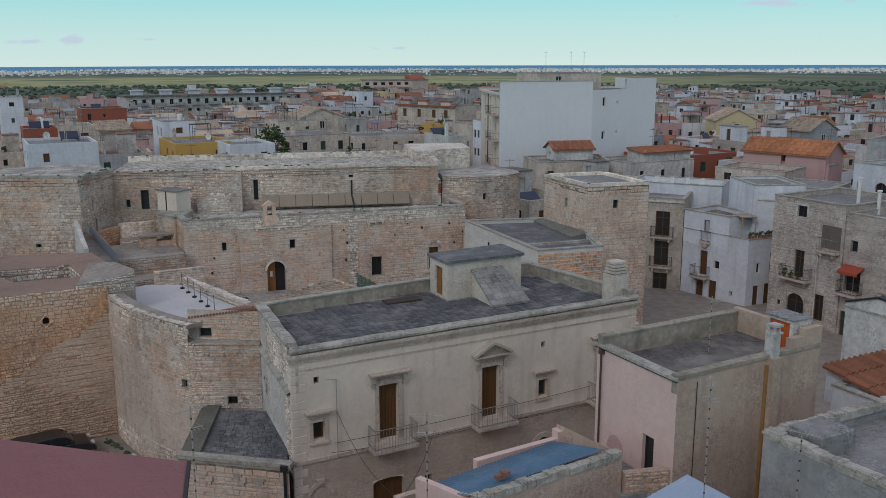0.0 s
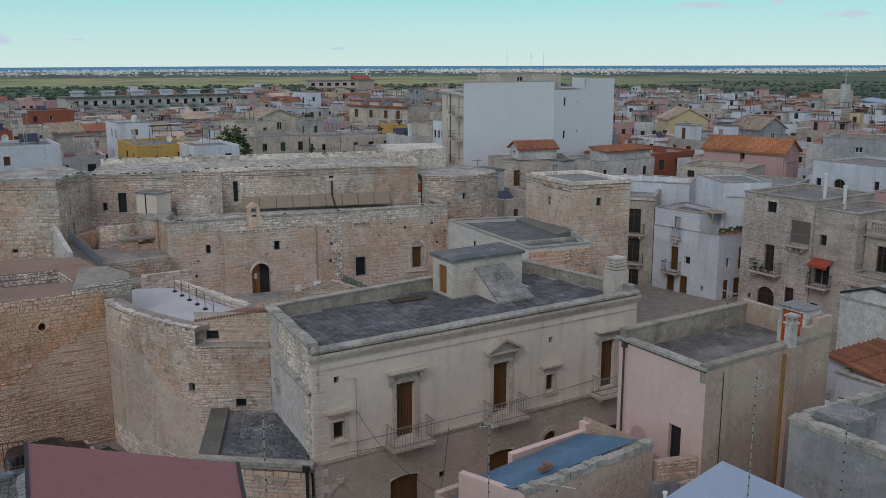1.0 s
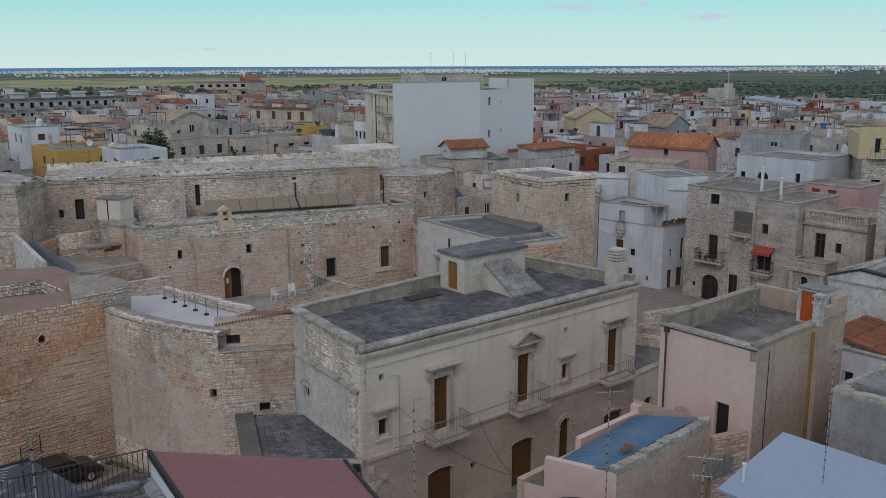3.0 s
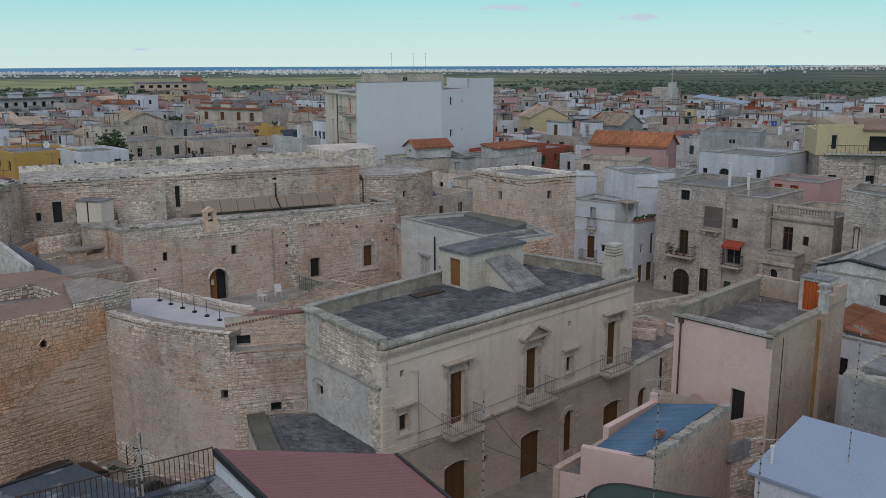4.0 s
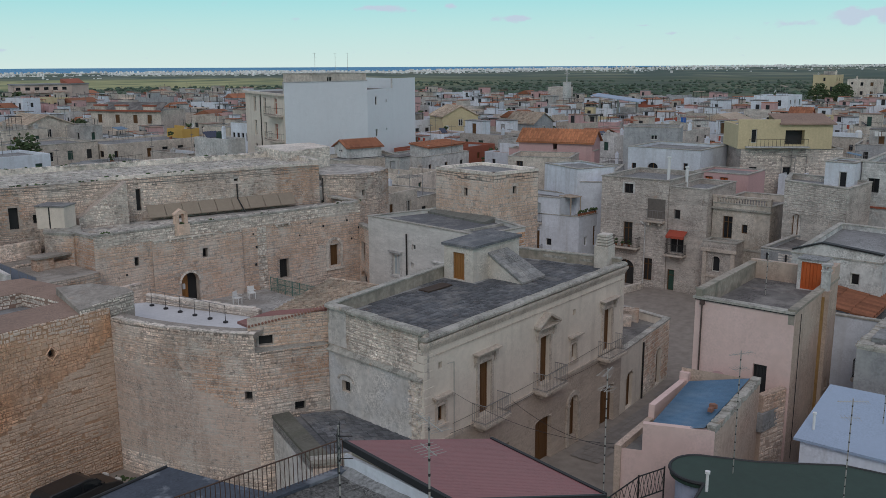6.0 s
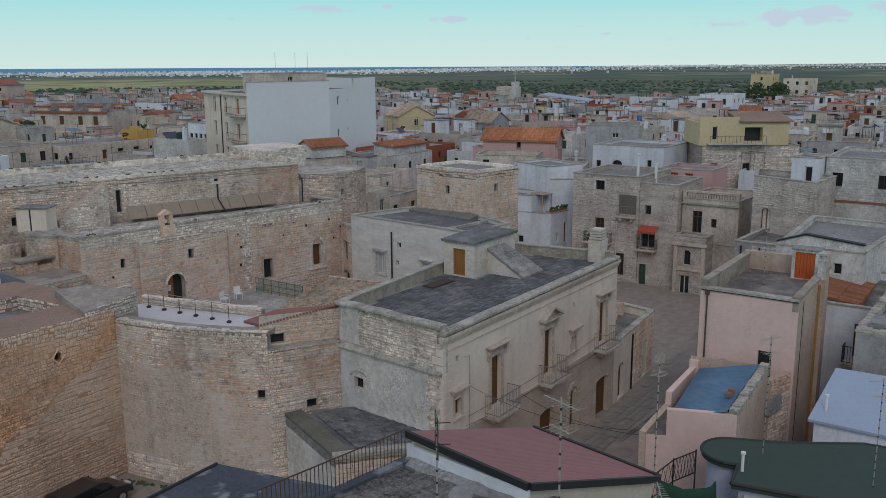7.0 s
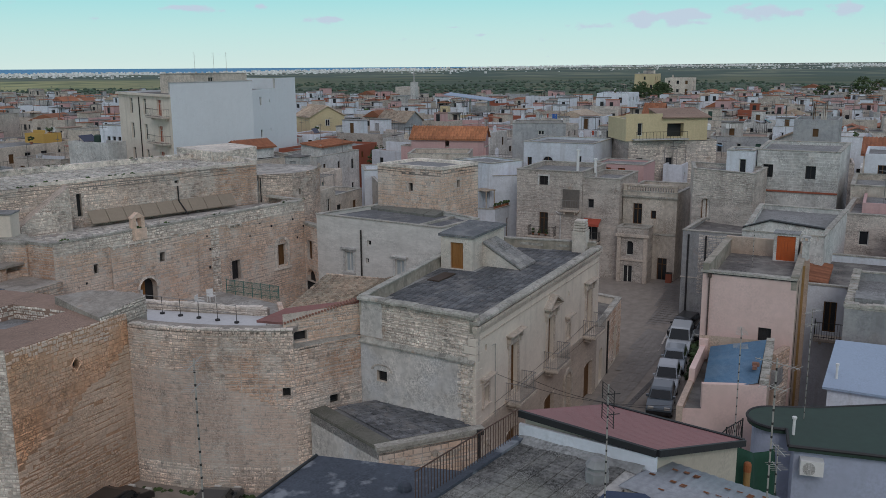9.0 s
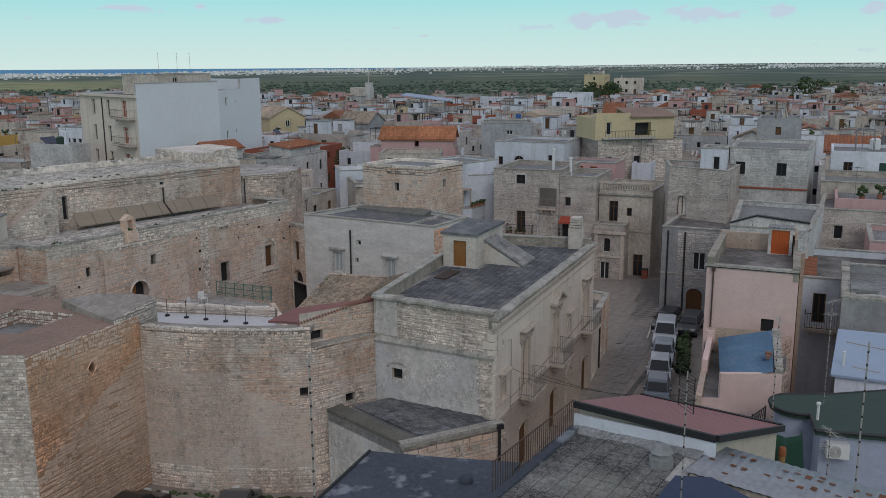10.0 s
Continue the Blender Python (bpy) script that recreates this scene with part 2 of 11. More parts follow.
LIME = (0.63, 0.515, 0.435)
M = dict(
    castle=mat("castle_limestone", (0.67, 0.545, 0.46), var=0.85, big=0.3, fine=4, bump=0.6, island=0.22, streak=0.45, streak_col=(0.24, 0.20, 0.17), patch=0.68, patch_col=(0.50, 0.285, 0.175), patch_scale=0.2, speck=0.36, lichen=0.6),
    castle_warm=mat("castle_ochre_stone", (0.66, 0.38, 0.228), var=0.8, big=0.35, fine=4, bump=0.6, island=0.28, speck=0.5, rand=0.1, streak=0.3, streak_col=(0.2, 0.13, 0.08), patch=0.5, patch_col=(0.62, 0.47, 0.36), patch_scale=0.28, lichen=0.2),
    castle_pale=mat("castle_pale_stone", (0.66, 0.585, 0.515), var=0.7, big=0.3, fine=4, bump=0.6, island=0.28, streak=0.35, streak_col=(0.26, 0.24, 0.21), speck=0.32, lichen=0.5),
    mortar=mat("old_lime_mortar", (0.50, 0.42, 0.365), var=0.5, fine=5, bump=0.5, streak=0.3, speck=0.42, lichen=0.6),
    mortar_warm=mat("ochre_mortar", (0.45, 0.28, 0.18), speck=0.36, var=0.4, fine=6, bump=0.5, streak=0.3),
    render_pal=mat("palazzo_cream_plaster", (0.73, 0.645, 0.555), var=0.14, big=0.35, fine=3, bump=0.2, streak=0.35, streak_col=(0.37, 0.31, 0.26), patch=0.15, patch_col=(0.52, 0.43, 0.37), patch_scale=0.5, speck=0.08),
    trim_pal=mat("palazzo_carved_stone", (0.54, 0.46, 0.39), var=0.4, fine=6, bump=0.4, streak=0.4, streak_col=(0.15, 0.13, 0.115), island=0.08, speck=0.3, lichen=0.4),
    coping=mat("lichen_coping_stone", (0.41, 0.39, 0.345), speck=0.48, var=0.6, big=0.9, fine=6, bump=0.5, patch=0.6, patch_col=(0.17, 0.16, 0.145), patch_scale=0.9, lichen=0.6),
    lead_plaster=mat("grey_white_plaster", (0.65, 0.62, 0.595), var=0.35, big=0.6, fine=4, streak=0.5, streak_col=(0.22, 0.20, 0.18), patch=0.5, patch_col=(0.38, 0.34, 0.30), patch_scale=1.3, speck=0.42, lichen=0.35),
    slab=mat("grey_roof_slabs", (0.135, 0.14, 0.15), speck=0.48, var=0.5, big=0.3, fine=5, island=0.35, rand=0.35, bump=0.5, patch=0.5, patch_col=(0.085, 0.09, 0.10), patch_scale=0.5, lichen=0.2),
    roofdark=mat("dark_roof_screed", (0.13, 0.12, 0.115), speck=0.48, var=0.6, big=0.35, fine=4, bump=0.5, patch=0.5, patch_col=(0.25, 0.24, 0.22), patch_scale=0.4, lichen=0.2),
    roofgrey=mat("grey_flat_roof", (0.25, 0.25, 0.25), speck=0.45, var=0.6, big=0.25, fine=3, patch=0.4, patch_col=(0.17, 0.165, 0.16)),
    roofbrown=mat("brown_roof_screed", (0.30, 0.205, 0.16), var=0.3, big=0.3, fine=4, speck=0.3),
    pink=mat("faded_pink_plaster", (0.72, 0.53, 0.485), var=0.12, big=0.3, fine=3, bump=0.12, streak=0.12, streak_col=(0.45, 0.35, 0.29), patch=0.1),
    pinkside=mat("brown_rough_plaster", (0.50, 0.375, 0.30), speck=0.3, var=0.3, big=0.4, fine=4, bump=0.3, streak=0.4, streak_col=(0.25, 0.19, 0.15), patch=0.35, patch_col=(0.50, 0.41, 0.34), patch_scale=0.6, lichen=0.12),
    white=mat("whitewash", (0.66, 0.685, 0.74), speck=0.1, var=0.22, big=0.3, fine=3, bump=0.12, streak=0.4, streak_col=(0.38, 0.36, 0.35), rand=0.14),
    offwhite=mat("offwhite_plaster", (0.53, 0.52, 0.505), speck=0.35, var=0.5, big=0.35, fine=3, bump=0.15, streak=0.5, streak_col=(0.26, 0.235, 0.21), rand=0.2, lichen=0.3),
    cream=mat("cream_plaster", (0.57, 0.50, 0.43), speck=0.35, var=0.5, big=0.35, fine=3, bump=0.15, streak=0.5, streak_col=(0.28, 0.225, 0.18), rand=0.2, lichen=0.25),
    tufa=mat("tufa_stone_wall", (0.49, 0.435, 0.39), speck=0.4, var=0.6, big=0.5, fine=3.5, bump=0.4, streak=0.4, streak_col=(0.25, 0.21, 0.18), stretch=(1, 1, 4), rand=0.12, lichen=0.4),
    greywall=mat("grey_plaster", (0.35, 0.355, 0.365), speck=0.25, var=0.35, big=0.4, fine=3, streak=0.55, streak_col=(0.17, 0.165, 0.16), rand=0.12, lichen=0.2),
    yellow=mat("yellow_plaster", (0.60, 0.50, 0.31), var=0.2, streak=0.2, streak_col=(0.4, 0.32, 0.2)),
    ochre=mat("ochre_yellow_plaster", (0.58, 0.36, 0.10), var=0.12, streak=0.2, streak_col=(0.4, 0.27, 0.1)),
    redwall=mat("brick_red_plaster", (0.33, 0.10, 0.06), var=0.15, streak=0.2),
    rose=mat("rose_plaster", (0.58, 0.37, 0.36), var=0.12, streak=0.2),
    terracotta=mat("terracotta_tiles", (0.31, 0.125, 0.068), var=0.35, fine=5, island=0.2, rand=0.2, bump=0.3),
    oldtile=mat("weathered_roof_tiles", (0.36, 0.28, 0.215), var=0.5, fine=5, island=0.3, rand=0.4, bump=0.4, patch=0.45, patch_col=(0.46, 0.42, 0.34), patch_scale=1.6, speck=0.3),
    redsheet=mat("faded_red_roof_sheet", (0.285, 0.112, 0.114), speck=0.12, rough=0.55, var=0.12, big=0.2, fine=2, bump=0.05),
    bluesheet=mat("blue_painted_corrugated_sheet", (0.085, 0.175, 0.28), rough=0.5, var=0.25, big=0.6, fine=4, bump=0.1, patch=0.25, patch_col=(0.22, 0.29, 0.37), patch_scale=0.9),
    greenroof=mat("green_waterproof_roof", (0.022, 0.05, 0.036), rough=0.6, var=0.25, big=0.25, fine=3, bump=0.1),
    greencloth=mat("green_shade_cloth", (0.008, 0.05, 0.028), rough=0.8, var=0.25),
    rustsheet=mat("dull_white_sheet", (0.29, 0.305, 0.335), rough=0.55, var=0.35, big=0.8, fine=6),
    bitumen=mat("worn_blue_grey_bitumen", (0.062, 0.074, 0.098), speck=0.3, rough=0.8, var=0.4, fine=5, patch=0.62, patch_col=(0.33, 0.35, 0.38), patch_scale=1.25, patch_edge=(0.56, 0.66)),
    lightroof=mat("pale_blue_coated_roof", (0.34, 0.42, 0.545), speck=0.1, rough=0.6, var=0.08),
    pavers=mat("worn_deck_pavers", (0.15, 0.148, 0.142), speck=0.85, var=1.5, big=0.6, fine=9, rand=0.1, bump=0.6, patch=0.3, patch_col=(0.20, 0.20, 0.14), patch_scale=0.3, patch_edge=(0.55, 0.68)),
    wood=mat("brown_stained_wood", (0.125, 0.058, 0.018), rough=0.55, var=0.35, fine=8, bump=0.2, stretch=(6, 6, 0.6)),
    orangedoor=mat("orange_painted_door", (0.50, 0.10, 0.02), rough=0.5, var=0.15),
    woodlight=mat("varnished_wood", (0.30, 0.13, 0.035), rough=0.5, var=0.3, fine=8, stretch=(6, 6, 0.6)),
    shutter=mat("green_painted_shutter", (0.03, 0.075, 0.055), rough=0.6, var=0.2),
    iron=mat("dark_wrought_iron", (0.035, 0.033, 0.032), rough=0.6, var=0.3, metal=0.3),
    railgrey=mat("grey_painted_iron", (0.24, 0.23, 0.22), rough=0.6, var=0.3),
    galv=mat("galvanised_pole", (0.42, 0.40, 0.37), rough=0.5, var=0.3, metal=0.4),
    ironbrown=mat("brown_painted_iron", (0.075, 0.05, 0.042), rough=0.6, var=0.3),
    ochrepipe=mat("ochre_drainpipe", (0.32, 0.19, 0.07), rough=0.6, var=0.3),
    frame=mat("white_window_frame", (0.62, 0.60, 0.56), rough=0.5, var=0.1),
    plastic=mat("white_plastic", (0.75, 0.75, 0.74), rough=0.45, var=0.05),
    blueplastic=mat("blue_plastic", (0.03, 0.12, 0.40), rough=0.4, var=0.1),
    tyre=mat("tyre_rubber", (0.02, 0.02, 0.02), rough=0.9, var=0.2),
    # also the painted dark behind empty openings
    black=mat("black_parts_and_hole_shade", (0.02, 0.02, 0.022), rough=0.6, var=0.2),
    leaf=mat("dark_foliage", (0.05, 0.078, 0.028), var=0.5, fine=4, island=0.4, bump=0.0),
    olive=mat("olive_grove", (0.065, 0.098, 0.066), speck=0, var=0.5, big=0.01, fine=0.3, island=0.4, bump=0.0),
    bark=mat("bark", (0.12, 0.09, 0.06), var=0.3),
    awning=mat("red_awning_cloth", (0.38, 0.07, 0.04), rough=0.8, var=0.15),
    solar=mat("solar_panel", (0.02, 0.03, 0.07), rough=0.25, var=0.1, bump=0.0),
)


def glass_mat(name, col, rough):
    m = bpy.data.materials.new(name)
    m.use_nodes = True
    b = m.node_tree.nodes["Principled BSDF"]
    b.inputs["Base Color"].default_value = (*col, 1)
    b.inputs["Roughness"].default_value, b.inputs["IOR"].default_value = rough, 1.5
    return m


M["glass"] = glass_mat("dark_window_pane", (0.02, 0.022, 0.025), 0.08)
M["windscreen"] = glass_mat("car_window_glass", (0.015, 0.018, 0.02), 0.05)


def paint_mat(name, col):
    m = glass_mat(name, col, 0.3)
    m.node_tree.nodes["Principled BSDF"].inputs["Coat Weight"].default_value = 0.6
    return m


# ---- mesh helpers ----
def mesh_ob(name, verts, faces, material, parent=None, label="", mats=None, idx=None, smooth=False):
    me = bpy.data.meshes.new(name)
    me.from_pydata([tuple(v) for v in verts], [], faces)
    for mm in (mats or [material]):
        me.materials.append(mm)
    if idx:
        me.polygons.foreach_set("material_index", idx)
    if smooth:
        me.polygons.foreach_set("use_smooth", [True] * len(faces))
    me.update()
    ob = new(name, me)
    if parent:
        ob.parent = parent
    if label:
        ob["label"] = label
    return ob


class Geo:
    """Collects boxes, prisms and panels for one mesh."""

    def __init__(self):
        self.v, self.f = [], []

    def add(self, verts, faces):
        o = len(self.v)
        self.v += [tuple(p) for p in verts]
        self.f += [tuple(i + o for i in f) for f in faces]
        return self

    def box(self, x0, x1, y0, y1, z0, z1, m=None):
        p = [(x0, y0, z0), (x1, y0, z0), (x1, y1, z0), (x0, y1, z0), (x0, y0, z1), (x1, y0, z1), (x1, y1, z1), (x0, y1, z1)]
        if m is not None:
            p = [m @ Vector(q) for q in p]
        return self.add(p, [(3, 2, 1, 0), (4, 5, 6, 7), (0, 1, 5, 4), (1, 2, 6, 5), (2, 3, 7, 6), (3, 0, 4, 7)])

    def prism(self, pts, z0, z1):
        n = len(pts)
        zb = z0 if isinstance(z0, (list, tuple)) else [z0] * n
        zt = z1 if isinstance(z1, (list, tuple)) else [z1] * n
        v = [(p[0], p[1], zb[i]) for i, p in enumerate(pts)] + [(p[0], p[1], zt[i]) for i, p in enumerate(pts)]
        f = [tuple(range(n - 1, -1, -1)), tuple(range(n, 2 * n))] + [(i, (i + 1) % n, n + (i + 1) % n, n + i) for i in range(n)]
        return self.add(v, f)

    def tube(self, a, b, r, n=6, r2=None):
        a, b = Vector(a), Vector(b)
        q = (b - a).to_track_quat("Z", "Y")
        r2 = r if r2 is None else r2
        v = [a + q @ Vector((r * math.cos(2 * math.pi * i / n), r * math.sin(2 * math.pi * i / n), 0)) for i in range(n)]
        v += [b + q @ Vector((r2 * math.cos(2 * math.pi * i / n), r2 * math.sin(2 * math.pi * i / n), 0)) for i in range(n)]
        f = [(i, (i + 1) % n, n + (i + 1) % n, n + i) for i in range(n)] + [tuple(range(n - 1, -1, -1)), tuple(range(n, 2 * n))]
        return self.add(v, f)

    def lathe(self, c, prof, n=12):
        v, f = [], []
        for r, z in prof:
            v += [(c[0] + r * math.cos(2 * math.pi * i / n), c[1] + r * math.sin(2 * math.pi * i / n), c[2] + z) for i in range(n)]
        for k in range(len(prof) - 1):
            f += [(k * n + i, k * n + (i + 1) % n, (k + 1) * n + (i + 1) % n, (k + 1) * n + i) for i in range(n)]
        f += [tuple(range(n - 1, -1, -1)), tuple(range((len(prof) - 1) * n, len(prof) * n))]
        return self.add(v, f)

    def ob(self, name, material, parent=None, label="", smooth=False):
        return mesh_ob(name, self.v, self.f, material, parent, label, smooth=smooth)


def thing(name, label, category, at=(0, 0, 0), group="", kind=""):
    e = new(name)
    e.location = at
    e.empty_display_size = 0.2
    return tagged(e, label, category, group, kind)


def under(ob, parent):
    """Puts a mesh made in world coordinates under a parent that stands elsewhere."""
    ob.parent = parent
    ob.matrix_parent_inverse = parent.matrix_basis.inverted()
    return ob


class Face:
    """A vertical wall face from p0 to p1; its outside lies to the right of that way. s runs along it, z up, d outwards."""

    def __init__(self, p0, p1):
        self.p0, self.p1 = Vector((p0[0], p0[1], 0)), Vector((p1[0], p1[1], 0))
        self.u = (self.p1 - self.p0).normalized()
        self.L = (self.p1 - self.p0).length
        self.n = Vector((self.u.y, -self.u.x, 0))

    def at(self, s, z, d=0.0):
        return self.p0 + self.u * s + self.n * d + Vector((0, 0, z))

    def matrix(self, s, z, d=0.0):
        """x along the face, y into the wall, z up."""
        m = Matrix((self.u, -self.n, Vector((0, 0, 1)))).transposed().to_4x4()
        m.translation = self.at(s, z, d)
        return m

    def slab(self, g, s0, s1, z0, z1, d0, d1):
        """A block on the face, between depths d0 and d1 (outwards positive)."""
        g.box(s0, s1, -d1, -d0, z0, z1, self.matrix(0, 0))

    def quad(self, g, s0, s1, z0, z1, d):
        g.add([self.at(s0, z0, d), self.at(s1, z0, d), self.at(s1, z1, d), self.at(s0, z1, d)], [(0, 1, 2, 3)])

    def panel(self, g, z0, z1, holes=(), depth=0.25, d=0.0, s0=None, s1=None):
        """The outside of the wall with its openings and their reveals."""
        a, b = 0.0 if s0 is None else s0, self.L if s1 is None else s1
        hs = [h for h in holes if h[1] > a and h[0] < b]
        ss = sorted({a, b, *[min(max(h[0], a), b) for h in hs], *[min(max(h[1], a), b) for h in hs]})
        zs = sorted({z0, z1, *[min(max(h[2], z0), z1) for h in hs], *[min(max(h[3], z0), z1) for h in hs]})
        for i in range(len(ss) - 1):
            for k in range(len(zs) - 1):
                sm, zm = (ss[i] + ss[i + 1]) / 2, (zs[k] + zs[k + 1]) / 2
                solid = not any(h[0] < sm < h[1] and h[2] < zm < h[3] for h in hs)
                if solid:
                    self.quad(g, ss[i], ss[i + 1], zs[k], zs[k + 1], d)
        for h in hs:
            x0, x1, y0, y1 = h[:4]
            A, B = d, d - depth
            for (p, q) in (((x0, y0), (x0, y1)), ((x0, y1), (x1, y1)), ((x1, y1), (x1, y0)), ((x1, y0), (x0, y0))):
                g.add([self.at(p[0], p[1], A), self.at(q[0], q[1], A), self.at(q[0], q[1], B), self.at(p[0], p[1], B)], [(0, 1, 2, 3)])

    def stones(self, g, z0, z1, holes=(), course=0.19, length=0.34, proud=0.03, rng=None, s0=0.0, s1=None, top=None, d=0.0, bottom=None, gap=0.008, crng=None):
        """Courses of single blocks, each a little proud of the bed, with worn joints."""
        rng = rng or random.Random(3)
        crng = crng or rng
        course, length = 0.72 * course, 0.72 * length
        s1 = self.L if s1 is None else s1
        z = z0
        while z < z1 - 0.05:
            h = min(course * crng.uniform(0.7, 1.35), z1 - z)
            lie = crng.uniform(0, 6.28)
            s = s0 - rng.uniform(0, length * 0.6)
            while s < s1 - 0.04:
                w = length * rng.choice((0.55, 0.8, 1.0, 1.25, 1.5))
                a, b = max(s, s0), min(s + w, s1)
                s += w
                sm = (a + b) / 2
                if b - a < 0.06 or (top and z + h > top(sm)) or (bottom and z < bottom(sm)):
                    continue
                if any(a < hh[1] and b > hh[0] and z < hh[3] and z + h > hh[2] for hh in holes):
                    continue
                if rng.random() < 0.03:
                    continue
                p = d + proud * rng.uniform(0.2, 1.3)
                e = 0.024
                j = lambda: rng.uniform(-0.02, 0.02)
                c0 = self.at(sm, 0)
                k0 = 0.028 * math.sin(1.3 * (c0.x + 0.8 * c0.y) + lie) + rng.uniform(-0.012, 0.012)
                zb = z
                z, hh0 = z + k0, h
                h = h * rng.uniform(0.86, 1.04)
                q = [self.at(a + gap, z + gap, d - 0.01), self.at(b - gap, z + gap, d - 0.01), self.at(b - gap, z + h - gap, d - 0.01), self.at(a + gap, z + h - gap, d - 0.01),
                     self.at(a + gap + e + j(), z + gap + e + j(), p), self.at(b - gap - e + j(), z + gap + e + j(), p), self.at(b - gap - e + j(), z + h - gap - e + j(), p), self.at(a + gap + e + j(), z + h - gap - e + j(), p)]
                g.add(q, [(4, 5, 6, 7), (0, 1, 5, 4), (1, 2, 6, 5), (2, 3, 7, 6), (3, 0, 4, 7)])
                z, h = zb, hh0
            z += h


def inset(pts, d):
    """A plan polygon (counter-clockwise) moved inwards by d."""
    n, out = len(pts), []
    for i in range(n):
        p, a, b = Vector(pts[i][:2]), Vector(pts[i - 1][:2]), Vector(pts[(i + 1) % n][:2])
        u, w = (p - a).normalized(), (b - p).normalized()
        nu, nw = Vector((-u.y, u.x)), Vector((-w.y, w.x))
        k = 1 + nu.dot(nw)
        out.append(tuple(p + (nu + nw) * (d / max(k, 0.2))))
    return out


def shell(pts, z0, z1, wall, roof, parent, holes=None, parapet=0.5, thick=0.3, cap=None, wall_name="wall", depth=0.22):
    """Outer walls with openings, a flat roof behind a parapet and its coping, all under parent."""
    holes = holes or {}
    g = Geo()
    n = len(pts)
    for i in range(n):
        Face(pts[i], pts[(i + 1) % n]).panel(g, z0, z1, holes.get(i, ()), depth)
    inn = inset(pts, thick)
    g.add([(*p, z1) for p in pts] + [(*p, z1) for p in inn] + [(*p, z1 - parapet) for p in inn],
          [(i, (i + 1) % n, n + (i + 1) % n, n + i) for i in range(n)] + [(n + i, n + (i + 1) % n, 2 * n + (i + 1) % n, 2 * n + i) for i in range(n)])
    w = g.ob(wall_name, wall)
    under(w, parent)
    r = Geo().prism(inset(pts, thick - 0.02), z1 - parapet - 0.15, z1 - parapet).ob("roof", roof)
    under(r, parent)
    if cap:
        c = Geo()
        out = inset(pts, -0.05)
        inn2 = inset(pts, thick + 0.04)
        for i in range(n):
            j = (i + 1) % n
            c.add([(*out[i], z1), (*out[j], z1), (*inn2[j], z1), (*inn2[i], z1), (*out[i], z1 + 0.08), (*out[j], z1 + 0.08), (*inn2[j], z1 + 0.08), (*inn2[i], z1 + 0.08)],
                  [(4, 5, 6, 7), (0, 1, 5, 4), (3, 7, 6, 2)])
        under(c.ob("coping", cap), parent)
    return w


WINDOW_CACHE = {}


FAR_WINDOW_CACHE = {}


def far_window(face, h, parent, depth=0.12, frame_m="frame", kind="window", leaf=None):
    """A window of a house too far off to tell frame from pane: both in one mesh."""
    w, t = round(h[1] - h[0], 2), round(h[3] - h[2], 2)
    key = (w, t, frame_m, leaf)
    if key not in FAR_WINDOW_CACHE:
        g = Geo()
        b = 0.06
        g.box(0, w, 0, 0.06, 0, b).box(0, w, 0, 0.06, t - b, t).box(0, b, 0, 0.06, b, t - b).box(w - b, w, 0, 0.06, b, t - b)
        n = len(g.f)
        g.box(0.04, w - 0.04, 0.035, 0.05, 0.03, t - 0.03)
        o = mesh_ob(kind, g.v, g.f, None, mats=[M[frame_m], M[leaf] if leaf else M["glass"]], idx=[0] * n + [1] * (len(g.f) - n))
        FAR_WINDOW_CACHE[key] = o.data
        bpy.data.objects.remove(o)
    o = new(kind, FAR_WINDOW_CACHE[key])
    under(o, parent)
    o.matrix_basis = face.matrix(h[0], h[2], -depth)
    return o


def window(face, h, parent, depth=0.16, frame_m="frame", kind="window", leaf=None):
    """A window or door leaf set into the opening h = (s0, s1, z0, z1): a frame with mullion, and its panes or boards."""
    w, t = h[1] - h[0], h[3] - h[2]
    key = (round(w, 2), round(t, 2), frame_m, leaf)
    if key not in WINDOW_CACHE:
        g = Geo()
        b = 0.07
        g.box(0, w, 0, 0.06, 0, b).box(0, w, 0, 0.06, t - b, t).box(0, b, 0, 0.06, b, t - b).box(w - b, w, 0, 0.06, b, t - b)
        if w > 0.7:
            g.box(w / 2 - 0.04, w / 2 + 0.04, 0, 0.06, b, t - b)
        if t > 1.9:
            g.box(b, w - b, 0, 0.05, t * 0.72, t * 0.72 + 0.06)
        p = Geo()
        if leaf:
            k = max(2, int(w / 0.16))
            for i in range(k):
                p.box(b + (w - 2 * b) * i / k + 0.006, b + (w - 2 * b) * (i + 1) / k - 0.006, 0.02, 0.05, b, t - b)
            p.box(0.05, w - 0.05, 0.05, 0.08, 0.03, t - 0.03)
        else:
            p.box(0.04, w - 0.04, 0.035, 0.05, 0.03, t - 0.03)
        fo = g.ob("window_frame", M[frame_m])
        po = p.ob("pane", M[leaf] if leaf else M["glass"])
        WINDOW_CACHE[key] = (fo.data, po.data)
        fm, pm = fo.data, po.data
        bpy.data.objects.remove(fo)
        bpy.data.objects.remove(po)
    fm, pm = WINDOW_CACHE[key]
    m = face.matrix(h[0], h[2], -depth)
    fo = new(kind, fm)
    under(fo, parent)
    fo.matrix_basis = m
    po = new("leaf" if leaf else "pane", pm)
    po.parent = fo
    return fo


